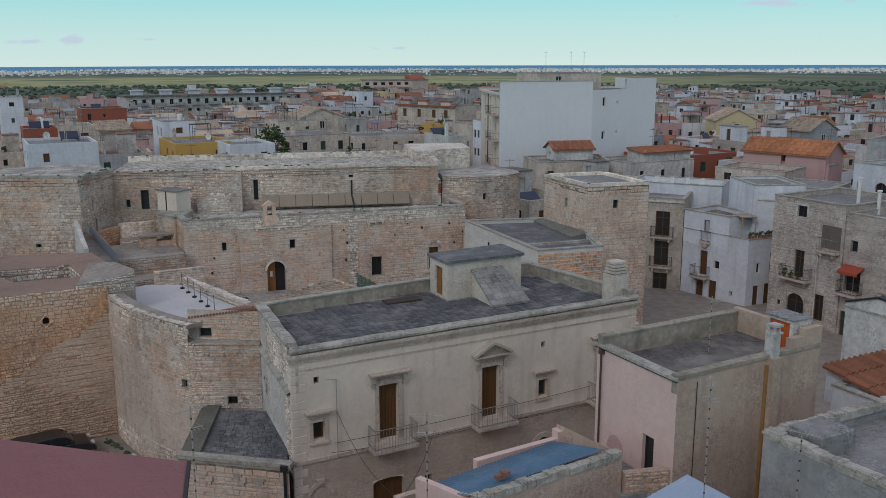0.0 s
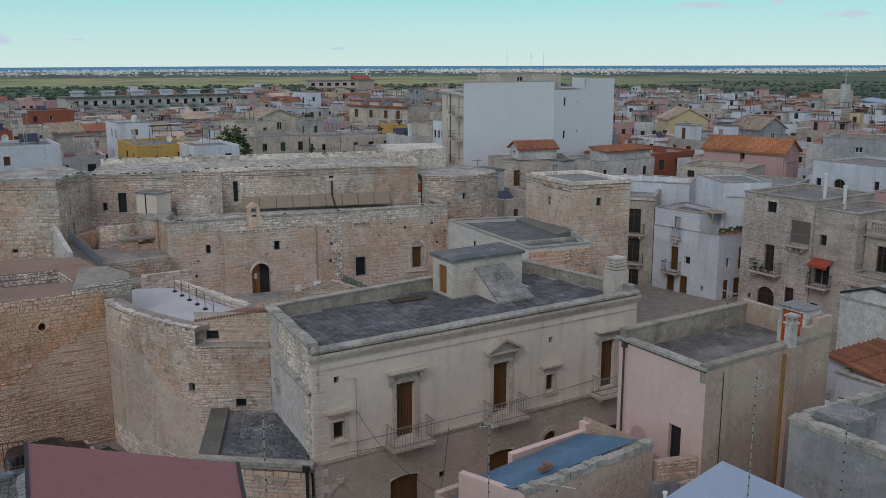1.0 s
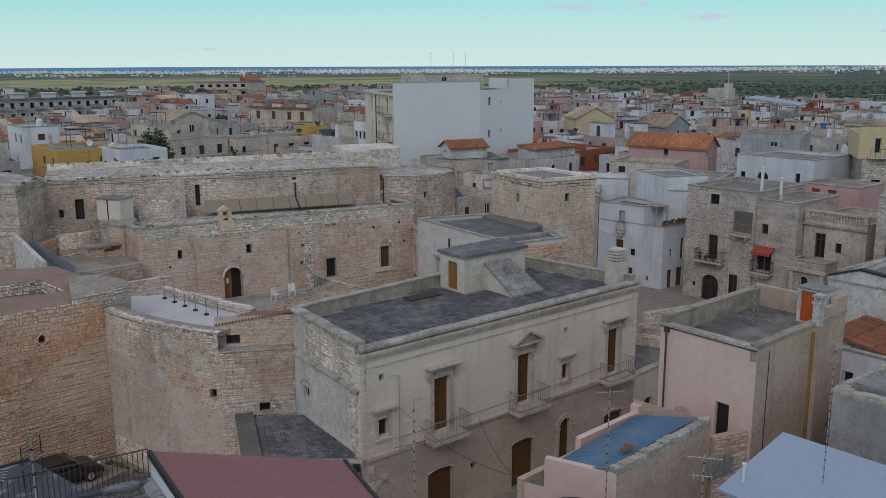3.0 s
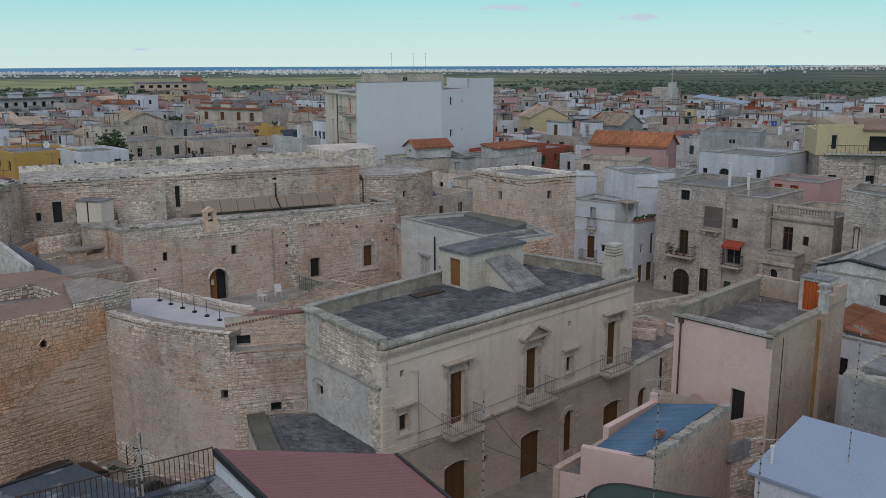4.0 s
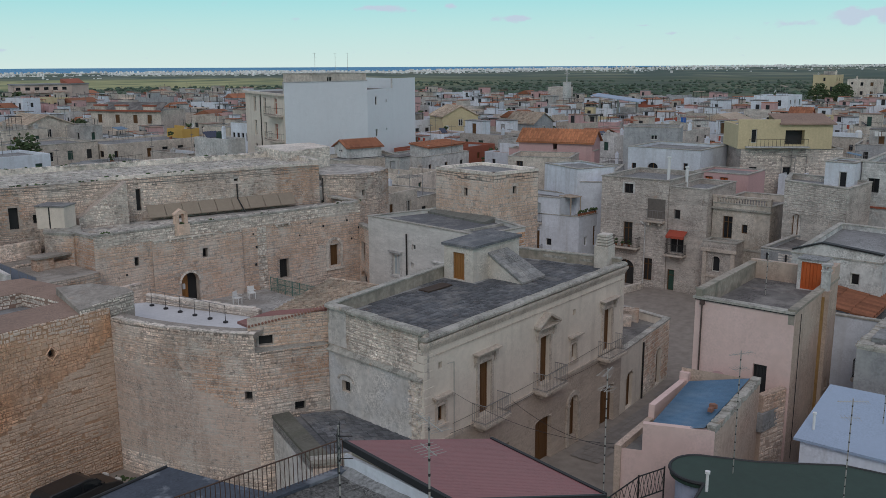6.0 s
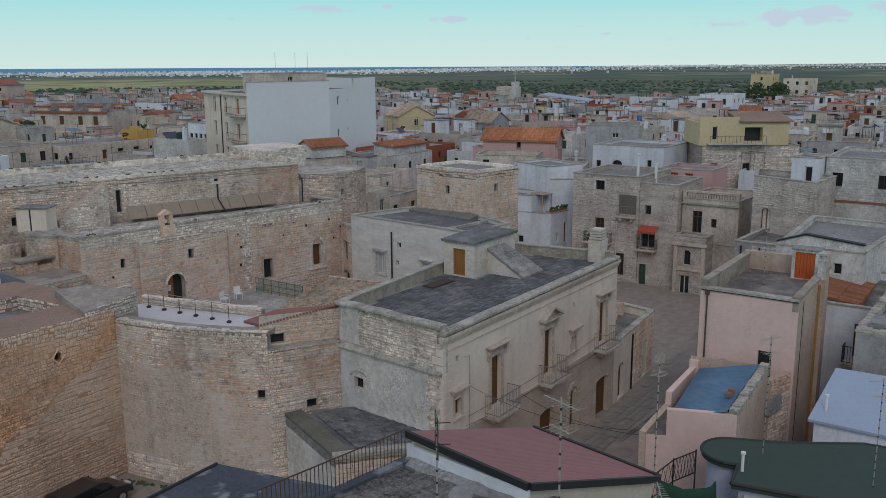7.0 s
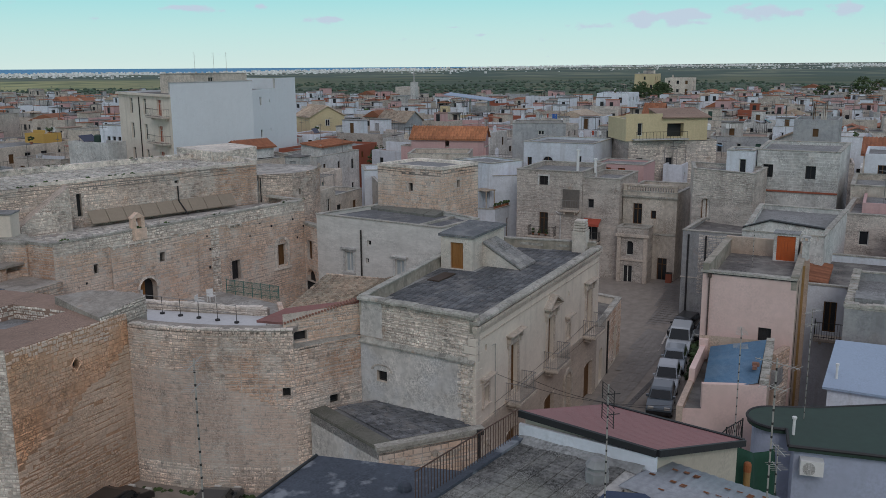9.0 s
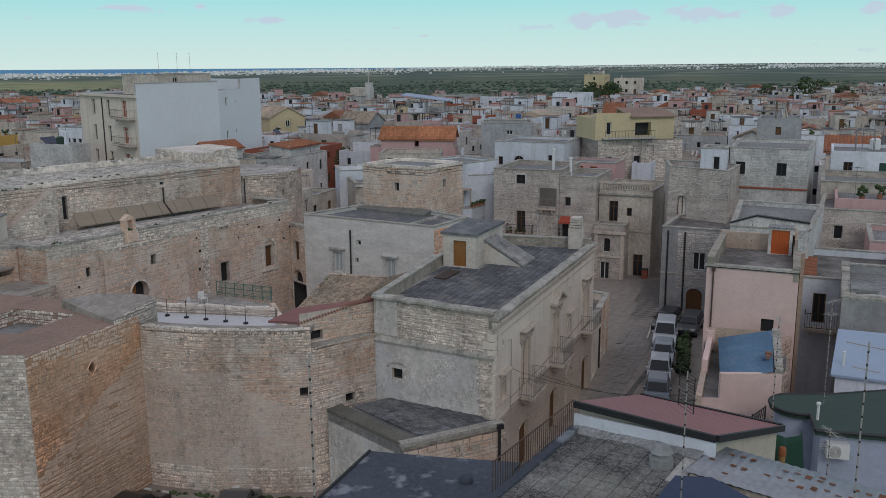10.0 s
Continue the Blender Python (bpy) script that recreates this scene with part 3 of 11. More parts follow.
def balcony(face, s0, s1, z, parent, out=0.85, h=0.95, iron="railgrey", step=0.13):
    """A stone slab on brackets with an iron railing of single bars."""
    g = Geo()
    face.slab(g, s0, s1, z - 0.14, z, 0.0, out)
    face.slab(g, s0 + 0.04, s1 - 0.04, z - 0.2, z - 0.14, 0.0, out - 0.06)
    for s in (s0 + 0.3, s1 - 0.45):
        face.slab(g, s, s + 0.15, z - 0.45, z - 0.2, 0.0, 0.45)
    slab = under(g.ob("balcony", M["trim_pal"]), parent)
    r = Geo()
    o = out - 0.06
    for zz in (z + h, z + 0.1):
        r.tube(face.at(s0 + 0.05, zz, 0.02), face.at(s0 + 0.05, zz, o), 0.02)
        r.tube(face.at(s0 + 0.05, zz, o), face.at(s1 - 0.05, zz, o), 0.02)
        r.tube(face.at(s1 - 0.05, zz, o), face.at(s1 - 0.05, zz, 0.02), 0.02)
    rail = r.ob("handrail", M[iron])
    rail.parent = slab
    bar = Geo().tube((0, 0, 0), (0, 0, h), 0.01, 4)
    me = None
    spots = []
    k = int((s1 - s0 - 0.1) / step)
    spots += [(s0 + 0.05 + (s1 - s0 - 0.1) * i / k, o) for i in range(k + 1)]
    k2 = int(o / step)
    spots += [(s, 0.05 + (o - 0.05) * i / k2) for s in (s0 + 0.05, s1 - 0.05) for i in range(k2)]
    for s, d in spots:
        if me is None:
            me = bar.ob("baluster", M[iron])
            b = me
        else:
            b = new("baluster", me.data)
        b.parent = slab
        b.matrix_basis = Matrix.Translation(face.at(s, z, d))
    return slab


# ---- ground, plain and sea ----
def ground_z(x, y):
    r = math.hypot(x, y)
    near = 1.1 - 0.028 * min(max(x, -40), 45)
    if x > 45:
        near += min((x - 45) / 12.0, 1.0) * 0.55
    near = min(near, 1.0)
    far = -1.0 - 0.011 * max(r - 150, 0) if r < 1400 else -14.75 - 0.0018 * (r - 1400)
    k = min(max((r - 90) / 120.0, 0), 1)
    z = near * (1 - k) + max(far, -20.5) * k
    a = math.degrees(math.atan2(x, y))
    if r > 2500 and a > 50:
        z += (r - 2500) / 2400 * min((a - 50) / 30, 1) * 15
    return z


def shore(deg):
    """Distance of the coast by bearing: the bay on one side, land to the horizon on the other."""
    if deg > 200:
        return 3100
    return 3100 + 1850 * min(max((deg - 48) / 40, 0), 1)


def build_ground():
    radii = [0, 8, 16, 24, 32, 40, 46, 52, 58, 66, 76, 90, 110, 140, 180, 240, 320, 430, 560, 750, 1000, 1300, 1700, 2200, 2700, 3200, 3600, 3900]
    n = 144
    v, f = [(0, 0, ground_z(0, 0))], []
    for r in radii[1:]:
        for i in range(n):
            a = 2 * math.pi * i / n
            rr = r if r <= 2200 else 2200 + (r - 2200) / 1700 * (shore(math.degrees(a)) - 2200)
            x, y = rr * math.sin(a), rr * math.cos(a)
            v.append((x, y, ground_z(x, y)))
    for i in range(n):
        f.append((0, 1 + (i + 1) % n, 1 + i))
    for k in range(len(radii) - 2):
        for i in range(n):
            a, b = 1 + k * n + i, 1 + k * n + (i + 1) % n
            f.append((a, b, b + n, a + n))
    f = [tuple(reversed(q)) for q in f]
    m = bpy.data.materials.new("ground_town_and_fields")
    m.use_nodes = True
    nn, l = m.node_tree.nodes, m.node_tree.links
    bs = nn["Principled BSDF"]
    bs.inputs["Roughness"].default_value = 0.95
    geo = nn.new("ShaderNodeNewGeometry")
    ln = nn.new("ShaderNodeVectorMath")
    ln.operation = "LENGTH"
    l.new(geo.outputs["Position"], ln.inputs[0])

    def tex(scale, detail, stretch=(1, 1, 1)):
        mp = nn.new("ShaderNodeMapping")
        mp.inputs["Scale"].default_value = stretch
        l.new(geo.outputs["Position"], mp.inputs["Vector"])
        t = nn.new("ShaderNodeTexNoise")
        t.inputs["Scale"].default_value, t.inputs["Detail"].default_value = scale, detail
        l.new(mp.outputs[0], t.inputs["Vector"])
        return t.outputs["Fac"]

    def ramp(src, stops):
        r = nn.new("ShaderNodeValToRGB")
        e = r.color_ramp.elements
        while len(e) < len(stops):
            e.new(0.5)
        for q, (p, c) in zip(e, stops):
            q.position, q.color = p, (*c, 1)
        l.new(src, r.inputs["Fac"])
        return r.outputs["Color"]

    def mix(fac, a, b):
        t = nn.new("ShaderNodeMixRGB")
        l.new(fac, t.inputs["Fac"])
        l.new(a, t.inputs["Color1"])
        l.new(b, t.inputs["Color2"])
        return t.outputs[0]

    paving = ramp(tex(1.6, 9), [(0.3, (0.24, 0.205, 0.18)), (0.55, (0.30, 0.26, 0.225)), (0.75, (0.34, 0.295, 0.26))])
    near_f = ramp(tex(0.006, 7), [(0.35, (0.045, 0.066, 0.042)), (0.5, (0.065, 0.092, 0.055)), (0.62, (0.12, 0.13, 0.07)), (0.68, (0.07, 0.09, 0.05))])
    # yellow-green meadows, lightened so the colour stands in for sun on this strip
    open_f = ramp(tex(0.007, 7), [(0.35, (0.17, 0.19, 0.085)), (0.47, (0.40, 0.38, 0.18)), (0.56, (0.24, 0.26, 0.11)), (0.66, (0.10, 0.125, 0.065))])
    far_f = ramp(tex(0.005, 7), [(0.35, (0.045, 0.075, 0.06)), (0.52, (0.07, 0.10, 0.075)), (0.6, (0.20, 0.21, 0.14)), (0.66, (0.09, 0.12, 0.09))])

    def ring(a, b):
        mr = nn.new("ShaderNodeMapRange")
        mr.inputs["From Min"].default_value, mr.inputs["From Max"].default_value = a, b
        l.new(ln.outputs["Value"], mr.inputs["Value"])
        return mr.outputs[0]

    side = nn.new("ShaderNodeVectorMath")
    side.operation = "NORMALIZE"
    l.new(geo.outputs["Position"], side.inputs[0])
    sx = nn.new("ShaderNodeSeparateXYZ")
    l.new(side.outputs[0], sx.inputs[0])
    west = nn.new("ShaderNodeMapRange")      # open meadows lie towards the bay, olive groves elsewhere
    west.inputs["From Min"].default_value, west.inputs["From Max"].default_value = 0.85, 0.6
    l.new(sx.outputs["X"], west.inputs["Value"])
    both = nn.new("ShaderNodeMath")
    both.operation = "MULTIPLY"
    l.new(west.outputs[0], both.inputs[0])
    l.new(ring(1050, 1200), both.inputs[1])
    fields = mix(ring(1800, 2000), mix(both.outputs[0], near_f, open_f), far_f)
    lnm = nn.new("ShaderNodeMapRange")
    lnm.inputs["From Min"].default_value, lnm.inputs["From Max"].default_value = 420, 560
    l.new(ln.outputs["Value"], lnm.inputs["Value"])
    l.new(mix(lnm.outputs[0], paving, fields), bs.inputs["Base Color"])
    b = nn.new("ShaderNodeBump")
    b.inputs["Strength"].default_value, b.inputs["Distance"].default_value = 0.4, 0.04
    l.new(tex(4.0, 6), b.inputs["Height"])
    l.new(b.outputs["Normal"], bs.inputs["Normal"])
    g = mesh_ob("ground", v, f, m, smooth=True)
    tagged(g, "stone-paved town ground running out into green fields", "ground", kind="structure")
    sea_m = glass_mat("sea_water", (0.035, 0.24, 0.46), 0.6)
    s = Geo().add([(-4990, -4990, -21.0), (4990, -4990, -21.0), (4990, 4990, -21.0), (-4990, 4990, -21.0)], [(0, 1, 2, 3)]).ob("sea", sea_m)
    tagged(s, "calm blue sea along the horizon", "sea", kind="structure")


build_ground()


def blob(g, rng, c, r, squash=0.7, n=7):
    """A ragged clump of foliage with a few facets."""
    ph = rng.uniform(0, 6.28)
    rings = ((0.0, -0.5), (0.8, -0.35), (1.0, 0.1), (0.65, 0.62), (0.0, 0.95))
    v, f = [], []
    for q, (k, z) in enumerate(rings[1:-1]):
        for i in range(n):
            a = ph + 2 * math.pi * i / n
            rr = r * k * rng.uniform(0.72, 1.2)
            v.append((c[0] + rr * math.cos(a), c[1] + rr * math.sin(a), c[2] + r * squash * z * rng.uniform(0.8, 1.2)))
    v.append((c[0], c[1], c[2] + r * squash * rng.uniform(0.8, 1.1)))
    for k in range(2):
        f += [(k * n + i, k * n + (i + 1) % n, (k + 1) * n + (i + 1) % n, (k + 1) * n + i) for i in range(n)]
    f += [(2 * n + i, 2 * n + (i + 1) % n, 3 * n) for i in range(n)]
    g.add(v, f)


def edge_radius(az):
    """How far the town reaches, by bearing."""
    marks = ((-10, 330), (10, 350), (25, 420), (45, 400), (58, 310), (68, 295), (80, 371), (110, 600))
    for (a, r0), (b, r1) in zip(marks, marks[1:]):
        if az < b:
            return r0 + (r1 - r0) * max(az - a, 0) / (b - a)
    return 600


def olive_groves():
    rng = random.Random(11)
    g = Geo()
    for _ in range(9500):
        a = radians(rng.uniform(-6, 108))
        r = 290 * (1500 / 290) ** rng.random()
        x, y = r * math.sin(a), r * math.cos(a)
        if noise.noise(Vector((x * 0.004, y * 0.004, 0))) > 0.3:
            continue
        if r > 1150 and math.sin(a) < 0.75:
            continue
        if r < edge_radius(math.degrees(a)) + 15:
            continue
        s = rng.uniform(1.6, 3.0)
        blob(g, rng, (x, y, ground_z(x, y) + s * 0.4), s, 0.7, 6)
    tagged(g.ob("olive_grove", M["olive"]), "dark green olive groves covering the plain", "olive grove", kind="stuff")


def coast_town():
    rng = random.Random(5)
    g = Geo()
    for _ in range(24000):
        a = rng.uniform(-8, 110)
        r = min(shore(a), 4300) * 0.985 - abs(rng.gauss(0, 1)) * (330 if a < 60 else 430)
        if noise.noise(Vector((a * 0.16, r * 0.003, 3))) < -0.12 or noise.noise(Vector((a * 0.9, r * 0.012, 8))) < -0.2:
            continue
        x, y = r * math.sin(radians(a)), r * math.cos(radians(a))
        w, d, h = rng.uniform(2, 7), rng.uniform(2, 6), rng.choice((1.5, 2, 2, 2.5, 3, 3, 4, 7))
        m = Matrix.Translation((x, y, ground_z(x, y) - 1)) @ Matrix.Rotation(rng.uniform(0, 3), 4, "Z")
        g.box(-w / 2, w / 2, -d / 2, d / 2, 0, h, m)
    tagged(g.ob("coast_town", M["coast"]), "white houses of a far town along the coast", "far town", kind="stuff")


M["coast"] = mat("far_white_walls", (0.90, 0.88, 0.86), var=0.05, island=0.2, bump=0)
olive_groves()
coast_town()


# ---- palazzo ----
M["render_low"] = mat("palazzo_ground_floor_stone", (0.505, 0.42, 0.355), var=0.3, big=0.35, fine=3, bump=0.3, streak=0.3, streak_col=(0.33, 0.26, 0.21), patch=0.3, patch_col=(0.44, 0.36, 0.31), patch_scale=0.6, speck=0.2, stretch=(1, 1, 3))

def palazzo():
    FW, FE, BE, BW = (10.8, 33.35), (28.9, 33.2), (27.7, 41.0), (11.5, 39.8)
    P = thing("palazzo", "two-storey cream palazzo with carved window hoods and a grey slab roof", "palazzo", (19.5, 36.5, 0.5))
    f, w = Face(FW, FE), Face(BW, FW)
    e, b = Face(FE, BE), Face(BE, BW)
    sx = lambda x: x - 10.8
    doors = [(sx(14.75), sx(15.65), 4.95, 7.5), (sx(19.92), sx(20.82), 4.95, 7.45), (sx(26.55), sx(27.45), 4.9, 7.4)]
    smalls = [(sx(11.7), sx(12.22), 5.6, 6.4), (sx(23.05), sx(23.57), 5.45, 6.3)]
    gates = [(sx(14.4), sx(15.9), 0.4, 3.1), (sx(19.65), sx(21.2), 0.3, 3.0), (sx(22.95), sx(23.85), 0.9, 3.3), (sx(26.5), sx(28.1), 0.1, 2.7)]
    ovals = [(sx(11.8), sx(12.04), 8.1, 8.4), (sx(23.18), sx(23.42), 7.9, 8.2), (sx(16.95), sx(17.3), 2.42, 2.78)]
    side = [(w.L - 5.5, w.L - 4.9, 5.95, 6.5)]
    g = Geo()
    f.panel(g, 4.65, 9.2, doors + smalls + ovals[:2], 0.3)
    low = Geo()
    f.panel(low, -0.6, 4.65, gates + ovals[2:], 0.3)
    under(low.ob("ground_floor_wall", M["render_low"], label="darker pinkish ground-floor stone"), P)
    w.panel(g, -0.6, 7.85, side, 0.3)
    e.panel(g, -0.6, 9.6)
    b.panel(g, -0.6, 9.6)
    under(g.ob("wall", M["render_pal"]), P)
    # upper rubble wall on the side, a hand's width further in, above a sloping ledge
    g = Geo()
    w.slab(g, 0.0, w.L, 7.85, 9.9, -0.35, -0.06)
    up = under(g.ob("upper_wall", M["mortar"], label="exposed rubble stone"), P)
    g = Geo()
    w.stones(g, 7.95, 9.88, course=0.15, length=0.27, proud=0.045, d=-0.06, rng=random.Random(8), s0=1.3)
    g.ob("stone_facing", M["castle_pale"]).parent = up
    g = Geo()
    w.slab(g, 0.0, 1.32, 8.1, 9.9, -0.05, -0.02)
    g.ob("plaster_patch", M["sideplaster"], up, "grey-white plaster patch")
    # crumbled rubble along the street corner below the ledge
    g = Geo()
    w.stones(g, 4.2, 7.75, course=0.2, length=0.26, proud=0.09, d=0.0, rng=random.Random(18), s0=w.L - 0.95, s1=w.L - 0.1)
    under(g.ob("stone_facing", M["castle_pale"], label="crumbled corner rubble"), P)
    g = Geo()
    g.add([w.at(0, 7.85, 0.16), w.at(w.L, 7.85, 0.16), w.at(w.L, 8.02, -0.06), w.at(0, 8.02, -0.06), w.at(0, 7.78, 0.16), w.at(w.L, 7.78, 0.16), w.at(w.L, 7.78, 0.0), w.at(0, 7.78, 0.0)],
          [(0, 1, 2, 3), (4, 5, 1, 0), (7, 6, 5, 4)])
    under(g.ob("ledge", M["coping"]), P)
    # grey plaster coat over the lower side wall
    g = Geo()
    w.panel(g, 4.0, 7.78, side, 0.0, d=0.03, s0=0.0, s1=w.L - 0.75)
    under(g.ob("plaster_coat", M["sideplaster"], label="grey-white weathered plaster"), P)
    # quoins at the street corner
    rng = random.Random(2)
    me = Geo().add([(0, 0, 0), (1, 0, 0), (1, 0, 1), (0, 0, 1), (0.02, -0.022, 0.05), (0.98, -0.022, 0.05), (0.98, -0.022, 0.95), (0.02, -0.022, 0.95)],
                   [(4, 5, 6, 7), (0, 1, 5, 4), (1, 2, 6, 5), (2, 3, 7, 6), (3, 0, 4, 7)]).ob("quoin", M["render_pal"])
    first, z, k = True, 0.6, 0
    while z < 8.9:
        for face, flip in ((f, False), (w, True)):
            ln = 0.62 if (k + flip) % 2 else 0.38
            q = me if first else new("quoin", me.data)
            first = False
            q.parent = P
            q.matrix_parent_inverse = P.matrix_basis.inverted()
            s = face.L - ln if flip else 0.0
            q.matrix_basis = face.matrix(s, z + 0.01, 0.0) @ Matrix.Diagonal((ln, 1, 0.36, 1))
        z += 0.38
        k += 1
    k2 = 0
    z = 4.9
    while z < 8.9:
        q = new("quoin", me.data)
        q.parent = P
        q.matrix_parent_inverse = P.matrix_basis.inverted()
        ln = 0.5 if k2 % 2 else 0.34
        q.matrix_basis = f.matrix(f.L - ln, z, 0.0) @ Matrix.Diagonal((ln, 1, 0.36, 1))
        z += 0.38
        k2 += 1
    # cornice in stepped bands, string course
    g = Geo()
    for z0, z1, d in ((9.1, 9.2, 0.035), (9.2, 9.3, 0.075), (9.3, 9.38, 0.12), (9.38, 9.52, 0.16)):
        f.slab(g, -d, f.L + d, z0, z1, -0.1, d)
    under(g.ob("cornice", M["trim_pal"]), P)
    g = Geo()
    f.slab(g, 0.02, f.L, 8.76, 8.82, -0.05, 0.03)
    under(g.ob("fillet", M["trim_pal"]), P)
    g = Geo()
    f.slab(g, -0.02, f.L + 0.02, 4.62, 4.78, -0.05, 0.07)
    under(g.ob("string_course", M["trim_pal"]), P)
    # coping on top, in single stones
    rng = random.Random(4)
    cop = Geo().add([(0, -0.17, 0), (1, -0.17, 0), (1, 0.3, 0), (0, 0.3, 0), (0, -0.17, 0.1), (1, -0.17, 0.1), (1, -0.1, 0.16), (0, -0.1, 0.16), (1, 0.3, 0.16), (0, 0.3, 0.16)],
                    [(3, 2, 1, 0), (0, 1, 5, 4), (4, 5, 6, 7), (7, 6, 8, 9), (2, 3, 9, 8), (1, 2, 8, 6, 5), (0, 4, 7, 9, 3)]).ob("coping_stone", M["coping"])
    cop.parent, cop.matrix_parent_inverse = P, P.matrix_basis.inverted()
    firstc = True
    for face, zz in ((f, 9.6), (w, 9.9), (e, 9.6)):
        s = 0.0
        while s < face.L - 0.1:
            ln = min(rng.uniform(0.7, 1.15), face.L - s)
            c = cop if firstc else new("coping_stone", cop.data)
            firstc = False
            c.parent, c.matrix_parent_inverse = P, P.matrix_basis.inverted()
            c.matrix_basis = face.matrix(s, zz + rng.uniform(-0.015, 0.015), rng.uniform(-0.02, 0.02)) @ Matrix.Rotation(radians(rng.uniform(-0.4, 0.4)), 4, "Y") @ Matrix.Diagonal((ln - 0.012, 1, 1, 1))
            s += ln
    # parapets round the roof
    g = Geo()
    f.slab(g, 0.0, f.L, 9.2, 9.6, -0.3, 0.0)
    under(g.ob("parapet", M["lichen"]), P)
    g = Geo()
    b.slab(g, 0.0, b.L, 9.1, 10.0, -0.3, 0.0)
    under(g.ob("parapet", M["lichen"], label="stained parapet wall"), P)
    g = Geo()
    e.slab(g, 0.2, e.L, 9.1, 9.95, -0.3, 0.0)
    under(g.ob("parapet", M["lichen"]), P)
    g = Geo()
    b.slab(g, 0.0, b.L, 10.0, 10.07, -0.34, 0.04)
    e.slab(g, 0.2, e.L, 9.95, 10.02, -0.34, 0.04)
    under(g.ob("parapet_cap", M["coping"]), P)
    ins = inset([FW, FE, BE, BW], 0.25)
    under(Geo().prism(ins, 9.0, 9.4).ob("roof", M["roofmortar"]), P)
    # window hoods, jambs and balconies
    for i, h in enumerate(doors):
        g = Geo()
        for s in (h[0] - 0.2, h[1] + 0.02):
            f.slab(g, s, s + 0.18, h[2], h[3] + 0.1, -0.02, 0.07)
        f.slab(g, h[0] - 0.2, h[1] + 0.2, h[3] + 0.02, h[3] + 0.2, -0.02, 0.075)
        for k in range(4):
            f.slab(g, h[0] - 0.34 - 0.05 * k, h[1] + 0.34 + 0.05 * k, h[3] + 0.42 + 0.05 * k, h[3] + 0.47 + 0.05 * k, 0, 0.2 + 0.06 * k)
        f.slab(g, h[0] - 0.26, h[1] + 0.26, h[3] + 0.2, h[3] + 0.42, 0, 0.05)
        for s in (h[0] - 0.4, h[1] + 0.2):
            f.slab(g, s, s + 0.2, h[3] + 0.2, h[3] + 0.42, 0, 0.2)
            f.slab(g, s + 0.03, s + 0.17, h[3] - 0.05, h[3] + 0.2, 0, 0.12)
        if i == 1:
            mid = (h[0] + h[1]) / 2
            for a, c in (((h[0] - 0.56, h[3] + 0.62), (mid, h[3] + 1.16)), ((h[1] + 0.56, h[3] + 0.62), (mid, h[3] + 1.16))):
                q = [f.at(a[0], a[1], 0), f.at(c[0], c[1], 0), f.at(c[0], c[1] + 0.12, 0), f.at(a[0], a[1] + 0.12, 0)]
                q += [p + f.n * 0.4 for p in q]
                g.add(q, [(4, 5, 6, 7), (0, 1, 5, 4), (1, 2, 6, 5), (2, 3, 7, 6), (3, 0, 4, 7), (3, 2, 1, 0)])
            g.add([f.at(h[0] - 0.5, h[3] + 0.62, 0.08), f.at(h[1] + 0.5, h[3] + 0.62, 0.08), f.at(mid, h[3] + 1.16, 0.08)], [(0, 1, 2)])
        under(g.ob("window_hood", M["trim_pal"]), P)
        window(f, h, P, 0.2, "wood", "french_door", "wood")
        balcony(f, h[0] - 0.6, h[1] + 0.62, h[2] - 0.12, P)
    for h in smalls:
        g = Geo()
        for s in (h[0] - 0.14, h[1]):
            f.slab(g, s, s + 0.14, h[2] - 0.1, h[3] + 0.1, -0.02, 0.05)
        f.slab(g, h[0], h[1], h[3], h[3] + 0.12, -0.02, 0.05)
        f.slab(g, h[0] - 0.18, h[1] + 0.18, h[2] - 0.2, h[2] - 0.1, -0.02, 0.1)
        f.slab(g, h[0] - 0.36, h[1] + 0.36, h[3] + 0.44, h[3] + 0.52, 0, 0.3)
        f.slab(g, h[0] - 0.3, h[1] + 0.3, h[3] + 0.36, h[3] + 0.44, 0, 0.22)
        f.slab(g, h[0] - 0.22, h[1] + 0.22, h[3] + 0.24, h[3] + 0.36, 0, 0.12)
        under(g.ob("window_surround", M["trim_pal"]), P)
        window(f, h, P, 0.2, "wood", "window")
    for h in gates:
        window(f, h, P, 0.24, "wood", "street_door", "wood")
        g = Geo()
        c, r, zt = (h[0] + h[1]) / 2, (h[1] - h[0]) / 2, h[3]
        rise = 0.18 if r > 0.6 else 0.45
        n = 10
        za = zt - rise
        for i in range(n):
            a0, a1 = math.pi * i / n, math.pi * (i + 1) / n
            p0, p1 = (c - r * math.cos(a0), za + rise * math.sin(a0)), (c - r * math.cos(a1), za + rise * math.sin(a1))
            g.add([f.at(p0[0], p0[1], 0), f.at(p1[0], p1[1], 0), f.at(p1[0], zt, 0), f.at(p0[0], zt, 0), f.at(p0[0], p0[1], -0.25), f.at(p1[0], p1[1], -0.25)],
                  [(0, 1, 2, 3), (0, 4, 5, 1)])
        under(g.ob("arch_head", M["render_pal"]), P)
    h = gates[2]
    g = Geo()
    c, r = (h[0] + h[1]) / 2, (h[1] - h[0]) / 2
    for i in range(9):
        a0, a1 = math.pi * i / 9, math.pi * (i + 1) / 9
        q = []
        for d in (0.0, 0.1):
            for a, rr in ((a0, r + 0.02), (a1, r + 0.02), (a1, r + 0.26), (a0, r + 0.26)):
                q.append(f.at(c - rr * math.cos(a), h[3] - 0.42 + rr * math.sin(a), d))
        g.add(q, [(4, 5, 6, 7), (0, 1, 5, 4), (1, 2, 6, 5), (2, 3, 7, 6), (3, 0, 4, 7)])
